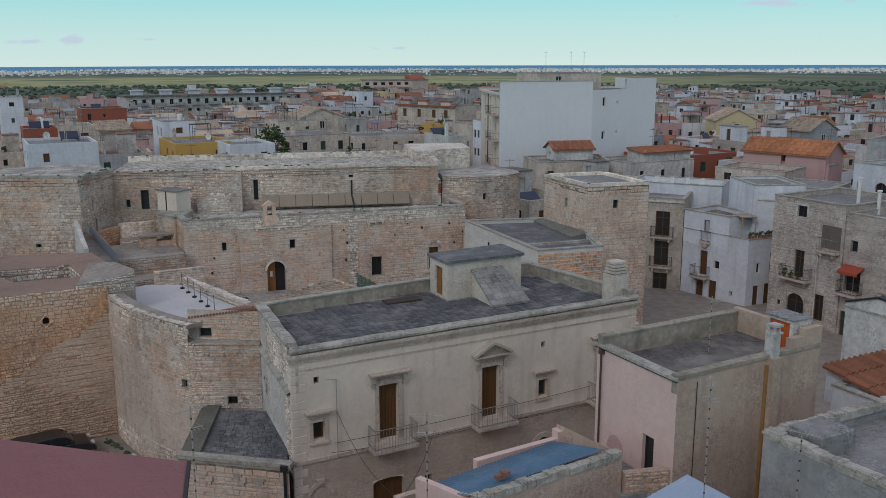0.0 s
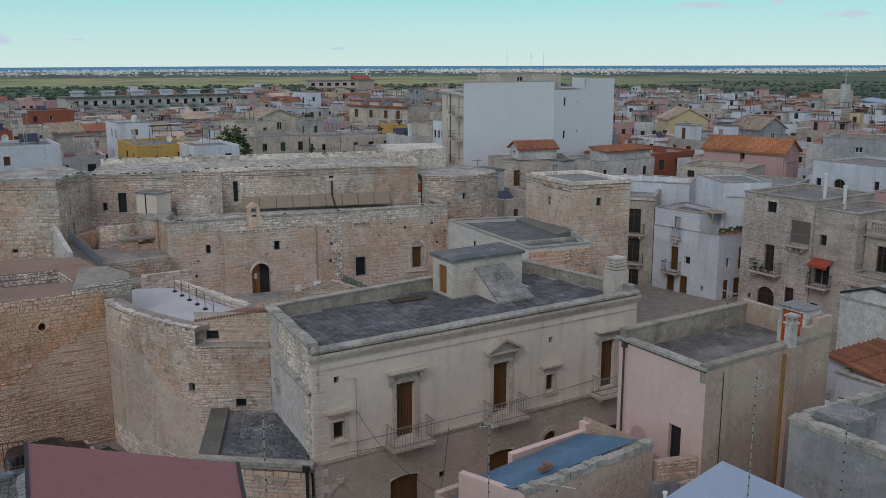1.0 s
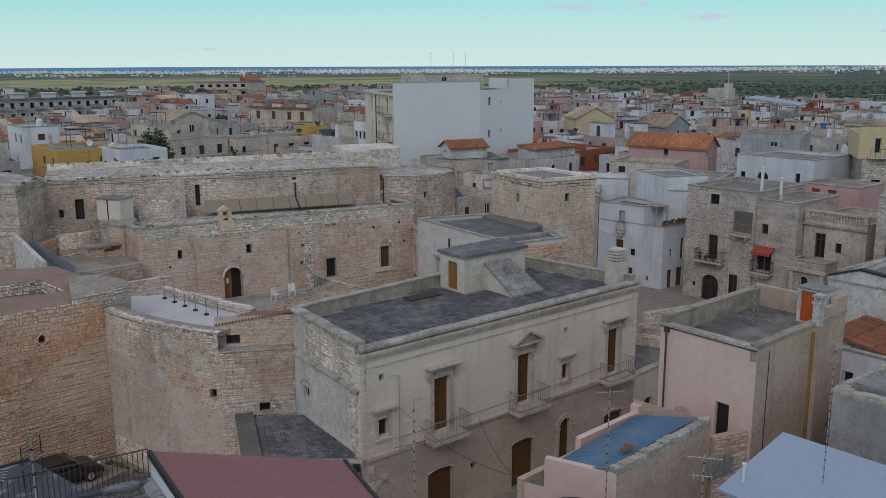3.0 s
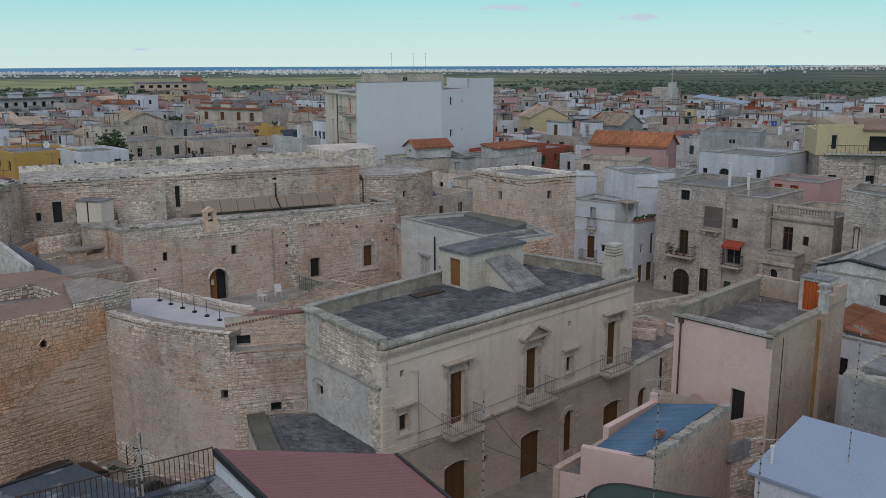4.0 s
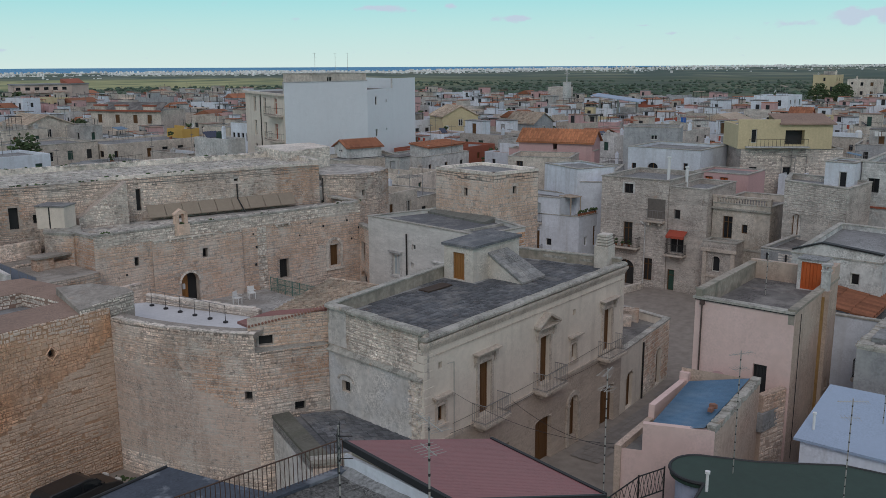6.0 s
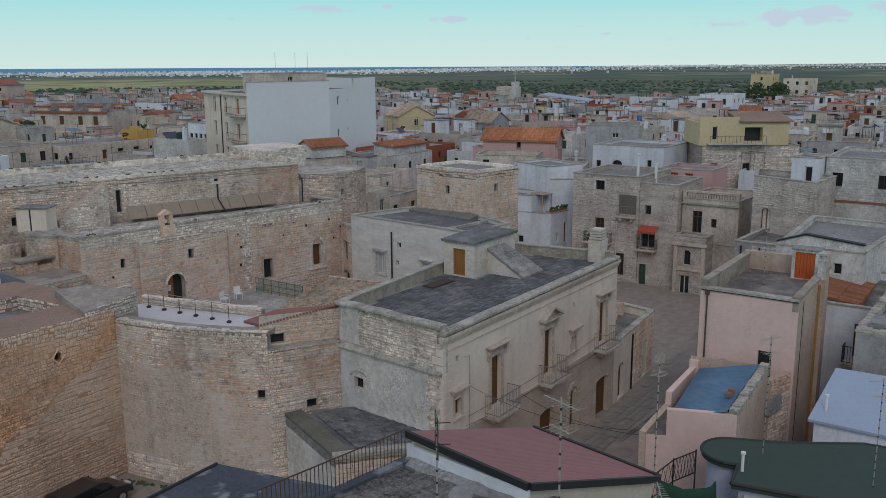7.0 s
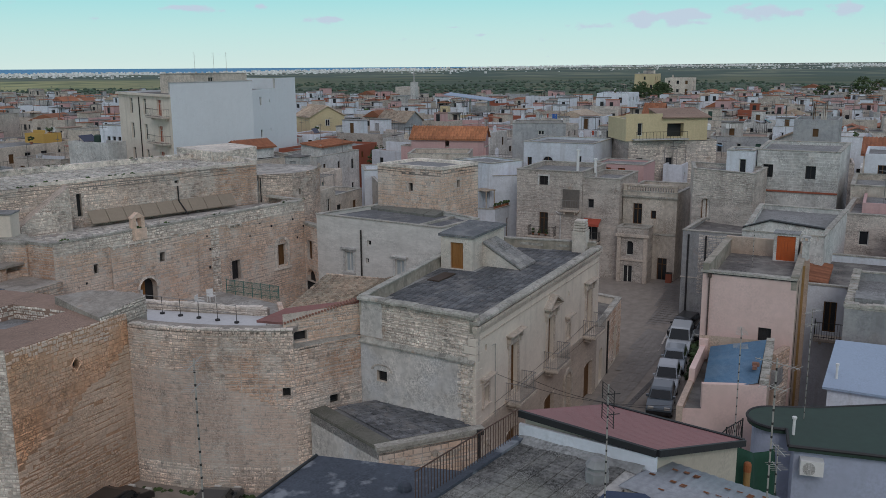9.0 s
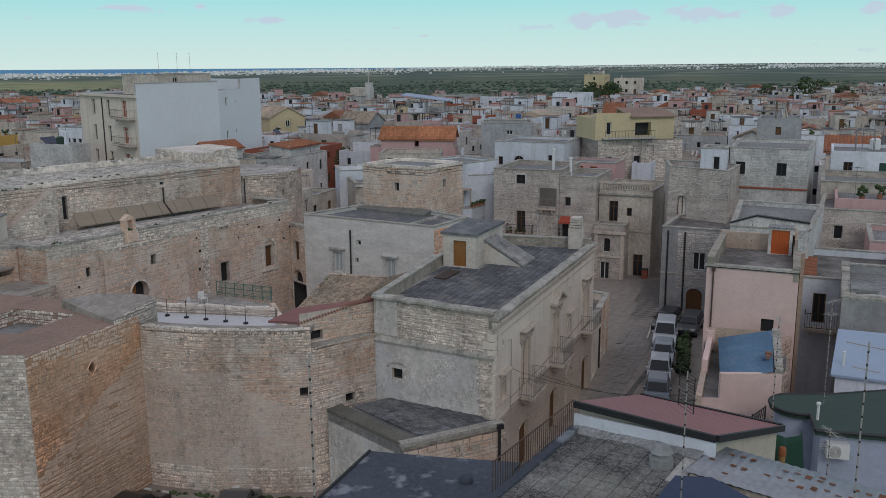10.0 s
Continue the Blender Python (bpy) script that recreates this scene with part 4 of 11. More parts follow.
    f.slab(g, h[0] - 0.28, h[0] - 0.02, h[2] - 0.4, h[3] - 0.4, -0.02, 0.1)
    f.slab(g, h[1] + 0.02, h[1] + 0.28, h[2] - 0.4, h[3] - 0.4, -0.02, 0.1)
    f.slab(g, h[0] - 0.34, h[0] - 0.0, h[3] - 0.5, h[3] - 0.4, -0.02, 0.14)
    f.slab(g, h[1] + 0.0, h[1] + 0.34, h[3] - 0.5, h[3] - 0.4, -0.02, 0.14)
    under(g.ob("portal_surround", M["trim_pal"]), P)
    for h in ovals:
        g = Geo()
        f.quad(g, h[0], h[1], h[2], h[3], -0.28)
        under(g.ob("roundel_pane", M["black"]), P)
    # blind niche by the corner
    g = Geo()
    c, r, zt = sx(11.95), 0.48, 3.0
    for i in range(10):
        a0, a1 = math.pi * i / 10, math.pi * (i + 1) / 10
        q = []
        for d in (0.0, 0.07):
            for a, rr in ((a0, r), (a1, r), (a1, r + 0.16), (a0, r + 0.16)):
                q.append(f.at(c - rr * math.cos(a), zt + rr * math.sin(a), d))
        g.add(q, [(4, 5, 6, 7), (0, 1, 5, 4), (1, 2, 6, 5), (2, 3, 7, 6), (3, 0, 4, 7)])
    f.slab(g, c - 0.18, c + 0.18, zt + 0.6, zt + 0.8, 0, 0.14)
    under(g.ob("niche_arch", M["trim_pal"]), P)
    window(w, side[0], P, 0.18, "iron", "window")
    g = Geo()
    for i in range(8):
        a0, a1 = math.pi * i / 8, math.pi * (i + 1) / 8
        c = (side[0][0] + side[0][1]) / 2
        q = [w.at(c - rr * math.cos(a), 6.5 + rr * 0.55 * math.sin(a), d) for d in (0.0, 0.07) for a, rr in ((a0, 0.5), (a1, 0.5), (a1, 0.62), (a0, 0.62))]
        g.add(q, [(4, 5, 6, 7), (0, 1, 5, 4), (1, 2, 6, 5), (2, 3, 7, 6), (3, 0, 4, 7)])
    under(g.ob("relieving_arch", M["castle_pale"]), P)
    # stair head on the roof
    H = [(20.75, 38.1), (25.1, 38.0), (25.3, 40.3), (20.8, 40.1)]
    hl = Face(H[3], H[0])
    door = (0.62, 1.42, 9.45, 10.95)
    hut = under(shell_mesh(H, 9.3, 11.28, {3: [door]}).ob("stair_head", M["hutplaster"], label="small cream plastered stair hut"), P)
    hr = Geo().prism(inset(H, -0.12), 11.28, 11.42).ob("hut_roof", M["slab"])
    hr.parent = hut
    d = window(hl, door, P, 0.1, "woodlight", "hut_door", "woodlight")
    # sloping hood below the hut
    hf = Face(H[0], H[1])
    g = Geo()
    a, c = 1.3, 3.15
    q = [hf.at(a + 0.1, 9.3, 0), hf.at(c - 0.1, 9.3, 0), hf.at(c - 0.1, 10.7, 0), hf.at(a + 0.1, 10.7, 0), hf.at(a, 9.3, 2.3), hf.at(c + 0.1, 9.3, 2.3), hf.at(c + 0.1, 9.45, 2.3), hf.at(a, 9.45, 2.3)]
    g.add(q, [(4, 5, 6, 7), (3, 7, 6, 2), (0, 4, 7, 3), (1, 2, 6, 5)])
    hood = under(g.ob("sloping_hood", M["hutplaster"], label="sloping slab-covered stair hood"), P)
    rh = random.Random(19)
    lo, hi = (hf.at(a - 0.1, 9.5, 2.45), hf.at(c + 0.25, 9.5, 2.45)), (hf.at(a, 10.82, 0.02), hf.at(c, 10.82, 0.02))
    for i in range(5):
        for k in range(7):
            P4 = [lo[0].lerp(lo[1], u).lerp(hi[0].lerp(hi[1], u), v) for u, v in (((i + 0.02) / 5, (k + 0.03) / 7), ((i + 0.98) / 5, (k + 0.03) / 7), ((i + 0.98) / 5, (k + 0.97) / 7), ((i + 0.02) / 5, (k + 0.97) / 7))]
            up = Vector((0, 0, 0.06 + rh.uniform(0, 0.02)))
            Geo().add([q2 - Vector((0, 0, 0.05)) for q2 in P4] + [q2 + up for q2 in P4], [(4, 5, 6, 7), (0, 1, 5, 4), (1, 2, 6, 5), (2, 3, 7, 6), (3, 0, 4, 7)]).ob("slab", M["hoodslab"], hood)
    # roof hatch with rusty lid
    hatch = Geo()
    mm = Matrix.Translation((18.6, 38.95, 9.4)) @ Matrix.Rotation(radians(-2), 4, "Z")
    hatch.box(-0.95, 0.95, -0.36, 0.36, 0, 0.1, mm)
    under(hatch.ob("roof_hatch", M["rustsheetdark"], label="long brown roof hatch lid"), P)
    # chimney with louvred cap
    g = Geo()
    mm = Matrix.Translation((28.35, 34.25, 9.35)) @ Matrix.Rotation(radians(4), 4, "Z")
    g.box(-0.5, 0.5, -0.42, 0.42, 0, 1.38, mm)
    ch = under(g.ob("chimney", M["hutplaster"], label="stout white chimney with slatted cap"), P)
    g = Geo()
    for i in range(4):
        k = 0.44 - 0.02 * i
        g.box(-k, k, -k * 0.85, k * 0.85, 1.44 + i * 0.16, 1.55 + i * 0.16, mm)
    g.box(-0.3, 0.3, -0.25, 0.25, 1.38, 2.0, mm)
    g.ob("chimney_cap", M["hutplaster"]).parent = ch
    return P, inset([FW, FE, BE, BW], 0.32), (f, w)


def shell_mesh(pts, z0, z1, holes=None, depth=0.2, lid=True):
    g = Geo()
    n = len(pts)
    for i in range(n):
        Face(pts[i], pts[(i + 1) % n]).panel(g, z0, z1, (holes or {}).get(i, ()), depth)
    if lid:
        g.add([(*p, z1) for p in pts], [tuple(range(n))])
    return g


M["lichen"] = mat("lichen_stained_parapet", (0.40, 0.35, 0.29), var=0.5, big=0.8, fine=5, bump=0.4, patch=0.7, patch_col=(0.14, 0.14, 0.11), patch_scale=0.8, streak=0.5, streak_col=(0.12, 0.115, 0.1))
M["roofmortar"] = mat("pale_roof_joint_mortar", (0.34, 0.34, 0.335), var=0.4, big=0.4, fine=4, bump=0.3, patch=0.5, patch_col=(0.16, 0.16, 0.16), patch_scale=0.45)
M["sideplaster"] = mat("blue_white_weathered_plaster", (0.60, 0.56, 0.525), var=0.45, big=0.5, fine=4, bump=0.2, streak=0.35, streak_col=(0.30, 0.285, 0.275), patch=0.5, patch_col=(0.60, 0.61, 0.64), patch_scale=0.4, speck=0.4, lichen=0.3)
M["olivekerb"] = mat("moss_grey_screed", (0.165, 0.16, 0.135), var=0.4, big=0.6, fine=5, bump=0.3, speck=0.4, patch=0.4, patch_col=(0.11, 0.115, 0.085), patch_scale=0.8)
M["hutplaster"] = mat("cream_stained_plaster", (0.60, 0.535, 0.47), var=0.3, big=0.6, fine=4, bump=0.2, streak=0.45, streak_col=(0.34, 0.29, 0.25), patch=0.35, patch_col=(0.66, 0.63, 0.59), patch_scale=1.2, speck=0.3)
M["hoodslab"] = mat("worn_hood_slabs", (0.25, 0.245, 0.24), var=0.5, big=0.6, fine=6, rand=0.15, bump=0.4, speck=0.5, lichen=0.35)
M["rustsheetdark"] = mat("dark_brown_hatch_sheet", (0.055, 0.036, 0.026), rough=0.7, var=0.4, fine=8)
PAL, PAL_ROOF, (PAL_F, PAL_W) = palazzo()


# ---- castle ----
def stone_wall(parent, face, z0, z1, holes=(), mat_s="castle", bed="mortar", depth=0.3, top=None, seed=1, course=0.18, length=0.33, proud=0.03, name="wall", s0=0.0, s1=None):
    """A bed of mortar with openings through it, and a facing of single stones before it."""
    g = Geo()
    face.panel(g, z0, z1, holes, depth, s0=s0, s1=s1)
    w = under(g.ob(name, M[bed]), parent)
    g = Geo()
    face.stones(g, max(z0, -0.5), z1, holes, course, length, proud, random.Random(seed), s0=s0, s1=s1, top=top)
    tagged(g.ob("stone_facing", M[mat_s]), kind="stuff").parent = w
    return w


def hole_shade(face, h, parent, d=-0.28):
    # flat black quad at the back of an opening: the inside's shade as colour
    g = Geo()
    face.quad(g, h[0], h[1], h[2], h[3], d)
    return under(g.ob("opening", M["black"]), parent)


def arch_infill(face, h, rise, parent, material, depth=0.3):
    g = Geo()
    c, r, n = (h[0] + h[1]) / 2, (h[1] - h[0]) / 2, 12
    za = h[3] - rise
    v = []
    for i in range(n + 1):
        t = math.pi * i / n
        x, z = c - r * math.cos(t), za + rise * math.sin(t)
        v += [face.at(x, h[3], 0.02), face.at(x, z, 0.02), face.at(x, z, -depth)]
    g.add(v, [(3 * i + k, 3 * i + k + 1, 3 * i + k + 4, 3 * i + k + 3) for i in range(n) for k in (0, 1)])
    return under(g.ob("arch_head", material), parent)


def arch_ring(face, c, zs, r, wdt, parent, material, d=0.08, rise=1.0, n=11):
    g = Geo()
    for i in range(n):
        a0, a1 = math.pi * (i + 0.04) / n, math.pi * (i + 0.96) / n
        q = [face.at(c - rr * math.cos(a), zs + rr * rise * math.sin(a), dd) for dd in (0.0, d) for a, rr in ((a0, r), (a1, r), (a1, r + wdt), (a0, r + wdt))]
        g.add(q, [(4, 5, 6, 7), (0, 1, 5, 4), (1, 2, 6, 5), (2, 3, 7, 6), (3, 0, 4, 7)])
    return under(g.ob("arch_ring", material), parent)


def bastion():
    B = thing("bastion", "massive ochre stone bastion with a brown roof terrace", "bastion", (3, 52, 1))
    A, C = (-0.6, 49.2), (5.95, 49.25)
    back = (7.6, 53.2)
    W = (-5.0, 60.0)
    f, wf, ef = Face(A, C), Face(W, A), Face(C, back)
    slant = lambda s: 7.8 + (s - 6.2) * 0.59 + 0.12 * math.sin(2.1 * s)      # below it the face is worn smooth, below the second line rough again
    rough = lambda s: min(4.9 - 0.6 * (s - 2.2), slant(s) - 0.5)
    hole = (3.27, 3.57, 7.75, 8.1)
    g = Geo()
    f.panel(g, -0.5, 8.9, [hole], 0.3)
    f.slab(g, 0, f.L, 8.9, 9.42, -0.6, 0.0)
    w = under(g.ob("wall", M["mortar_warm"]), B)
    # stones of the upper face as single pieces, the rest joined
    rng = random.Random(21)
    unit = None
    z = 5.99
    count = 0
    g, gp = Geo(), Geo()
    while z < 9.58:
        hgt = rng.uniform(0.13, 0.22)
        s = 0.0
        while s < f.L - 0.05:
            ln = min(rng.uniform(0.17, 0.4), f.L - s)
            if z + hgt < 9.63 and z > slant(s + ln / 2) - 0.1 and not (s < hole[1] and s + ln > hole[0] and z < hole[3] and z + hgt > hole[2]):
                if z > 8.72 + 0.35 * math.sin(1.7 * s) * math.cos(0.6 * s) + rng.uniform(-0.15, 0.15):      # the paler top courses
                    f.stones(gp, z, z + hgt, rng=rng, s0=s, s1=s + ln, course=hgt * 1.38, length=ln * 1.38)
                    s += ln
                    continue
                if unit is None:
                    e = 0.06
                    unit = Geo().add([(0, 0, 0), (1, 0, 0), (1, 0, 1), (0, 0, 1), (e, -1, e), (1 - e, -1, e), (1 - e, -1, 1 - e), (e, -1, 1 - e)],
                                     [(4, 5, 6, 7), (0, 1, 5, 4), (1, 2, 6, 5), (2, 3, 7, 6), (3, 0, 4, 7)]).ob("stone", M["castle_warm"])
                    q = unit
                else:
                    q = new("stone", unit.data)
                if count < 300:
                    q.parent = w
                    q.matrix_basis = f.matrix(s + 0.007, z + rng.uniform(-0.02, 0.02), -0.005) @ Matrix.Rotation(rng.uniform(-0.05, 0.05), 4, "Y") @ Matrix.Diagonal((ln - 0.014, rng.uniform(0.012, 0.05), hgt - rng.uniform(0.01, 0.03), 1))
                    count += 1
                else:
                    bpy.data.objects.remove(q)
                    f.stones(g, z, z + hgt, rng=rng, s0=s, s1=s + ln, course=hgt, length=ln)
            s += ln
        z += hgt
    f.stones(g, 0.4, 6.0, [hole], 0.19, 0.36, 0.05, random.Random(31), bottom=slant)
    tagged(gp.ob("stone_facing", M["castle_face"]), kind="stuff").parent = w
    tagged(g.ob("stone_facing", M["castle_warm"]), kind="stuff").parent = w
    g = Geo()
    f.stones(g, 0.4, 7.95, [hole], 0.22, 0.5, 0.012, random.Random(33), top=lambda s: slant(s) + 0.12, bottom=lambda s: rough(s) - 0.12, d=0.012, gap=0.001)
    f.stones(g, 0.4, 5.0, [hole], 0.19, 0.36, 0.05, random.Random(37), top=rough)
    tagged(g.ob("stone_facing", M["castle_mid"]), kind="stuff").parent = w
    stone_wall(B, wf, -0.5, 9.6, (), "castle_pale", seed=32)
    g = Geo()
    ef.panel(g, 6.0, 9.2)
    under(g.ob("end_wall", M["castle_pale"]), B)
    hole_shade(f, hole, B)
    # diamond surround of the small opening
    g = Geo()
    c, zc = (hole[0] + hole[1]) / 2, (hole[2] + hole[3]) / 2
    for a, b2 in (((0, 0.34), (0.3, 0)), ((0.3, 0), (0, -0.34)), ((0, -0.34), (-0.3, 0)), ((-0.3, 0), (0, 0.34))):
        g.tube(f.at(c + a[0], zc + a[1], 0.03), f.at(c + b2[0], zc + b2[1], 0.03), 0.03, 4)
    under(g.ob("opening_surround", M["castle_warm"]), B)
    # roof terrace round a sunken court
    q = [(1.7, 52.2), (5.0, 52.1), (4.7, 55.5), (0.3, 55.9)]
    for strip in ([(-0.6, 49.28), (5.4, 49.32), q[1], q[0]], [(5.4, 49.32), (6.9, 54.3), q[2], q[1]], [(6.9, 54.3), (6.35, 58.5), (1.2, 60), (-4, 60), q[3], q[2]], [(-4, 60), (-0.6, 49.28), q[0], q[3]]):
        under(Geo().prism(strip, 8.6, 9.45).ob("roof", M["roofbrown"]), B)
    under(Geo().prism(inset(q, -0.05), 8.2, 8.72).ob("court_floor", M["roofgrey"]), B)
    for i in range(4):
        fi = Face(q[(i + 1) % 4], q[i])
        g = Geo()
        fi.stones(g, 8.72, 9.44, rng=random.Random(36 + i), course=0.2, length=0.3)
        under(g.ob("stone_facing", M["castle_pale"]), B)
    g = Geo()
    g.prism([(4.4, 49.28), (7.43, 49.45), (7.55, 50.4), (6.95, 52.7), (5.6, 53.6), (5.0, 51.4)], 8.2, [9.62, 9.94, 9.96, 9.94, 9.85, 9.7])
    st = under(g.ob("sloping_top", M["tanstone"]), B)
    g = Geo()
    Face((4.4, 49.28), (7.43, 49.45)).stones(g, 8.95, 9.95, rng=random.Random(34), top=lambda s: 9.62 + s * 0.105 + 0.03, course=0.16, length=0.28)
    Face((7.43, 49.45), (7.55, 50.4)).stones(g, 8.3, 9.93, rng=random.Random(35), course=0.16, length=0.28)
    Face((7.55, 50.4), (6.95, 52.7)).stones(g, 8.3, 9.92, rng=random.Random(36), course=0.16, length=0.28)
    g.ob("stone_facing", M["castle_pale"]).parent = st
    return B


def curtain():
    K = thing("curtain_wall", "curved limestone curtain wall with small square windows", "curtain wall", (7.5, 45, 1))
    p0, p1 = Vector((5.95, 49.25)), Vector((8.45, 41.5))
    n = 10
    pts = []
    for i in range(n + 1):
        t = i / n
        p = p0.lerp(p1, t)
        k = 0.5 * math.sin(math.pi * t) ** 0.8
        pts.append((p.x - k * 0.95, p.y - k * 0.3))
    rng = random.Random(40)
    g = Geo()
    gs, gp = Geo(), Geo()
    for i in range(n):
        f = Face(pts[i], pts[i + 1])
        hol = []
        if i == n - 1:
            hol = [(0.25, 0.62, 5.7, 6.15)]
        f.panel(g, -0.5, 8.9, hol, 0.3)
        # below this line the wall was once plastered and worn smooth
        lim = lambda s, i=i, L=f.L: 6.95 - ((i + s / L) / n - 0.42) * (4.0 if i + s / L > 0.42 * n else -0.9) + 0.1 * math.sin(9 * (i + s / L) / n)
        f.stones(gs, 4.6, 8.95, hol, 0.16, 0.3, 0.034, random.Random(41 + i), s1=f.L, crng=random.Random(40), bottom=lim)
        f.stones(gs, 0.5, 2.2, hol, 0.17, 0.28, 0.03, random.Random(141 + i), s1=f.L, crng=random.Random(42))
        f.stones(gp, 2.2, 7.3, hol, 0.17, 0.42, 0.006, random.Random(241 + i), s1=f.L, crng=random.Random(43), gap=0.001, top=lambda s, lim=lim: lim(s) + 0.14)
        if hol:
            window(f, hol[0], K, 0.25, "iron")
    w = under(g.ob("wall", M["mortar"]), K)
    tagged(gs.ob("stone_facing", M["castle"]), kind="stuff").parent = w
    tagged(gp.ob("stone_facing", M["castle_worn"]), kind="stuff").parent = w
    g = Geo()
    inner = [(p[0] + 0.85, p[1] + 0.3) for p in pts]
    g.prism(pts + inner[::-1], 8.75, 8.93)
    under(g.ob("wall_top", M["tanstone"]), K)
    for i in range(n):                   # uneven capping stones along the outer edge
        f = Face(pts[i], pts[i + 1])
        s = 0.0
        while s < f.L - 0.06:
            ln = min(rng.uniform(0.16, 0.42), f.L - s)
            under(Geo().box(0.01, ln - 0.01, 0.0, rng.uniform(0.2, 0.38), 0, rng.uniform(0.03, 0.1), f.matrix(s, 8.92, -0.01)).ob("capping_stone", M["castle_pale"]), K)
            s += ln
    # low weeds along the foot
    gw = Geo()
    for _ in range(70):
        t = rng.random()
        p = p0.lerp(p1, t)
        blob(gw, rng, (p.x - 0.75 - rng.uniform(0, 0.3), p.y - 0.3, ground_z(p.x, p.y) + 0.03), rng.uniform(0.06, 0.2), 0.8, 5)
    tagged(gw.ob("weeds", M["leaf"]), "green weeds along the wall foot", "weeds", kind="stuff")
    # recessed return to the palazzo
    r0, r1 = (8.45, 41.5), (11.45, 39.75)
    f = Face(r0, r1)
    win = (1.76, 2.25, 4.95, 5.38)
    stone_wall(K, f, -0.5, 8.05, [win], "castle", seed=44, name="return_wall")
    window(f, win, K, 0.2, "iron")
    f2 = Face((8.65, 42.2), (12.0, 39.95))
    w2 = (0.5, 1.15, 8.15, 8.62)
    stone_wall(K, f2, 8.0, 9.55, [w2], "castle_face", "mortar", seed=45, name="upper_return", top=lambda s: 9.15 + s * 0.13)
    hole_shade(f2, w2, K)
    g = Geo()
    g.prism([r0, r1, (11.75, 40.8), (8.75, 42.3)], 7.9, 8.08)
    under(g.ob("ledge", M["coping"]), K)
    g = Geo()
    for i in range(26):
        t = f2.L * (i + 0.5) / 26
        z = 9.12 + t * 0.16
        g.tube(f2.at(t, z, 0.08), f2.at(t, z + 0.03, -0.25), 0.055, 6)
    under(g.ob("tile_edge", M["dulltile"]), K)
    q = [Vector((8.7, 42.2, 9.16)), Vector((12.05, 39.95, 9.7)), Vector((12.5, 40.9, 9.42)), Vector((12.2, 44.6, 8.68)), Vector((10.4, 45.15, 8.42))]
    g = Geo().add(q + [p - Vector((0, 0, 0.12)) for p in q], [(0, 1, 2, 3, 4), (9, 8, 7, 6, 5)] + [(i, i + 5, (i + 1) % 5 + 5, (i + 1) % 5) for i in range(5)])
    under(g.ob("lean_roof", M["redlean"], label="dull red coated lean-to roof"), K)
    return K


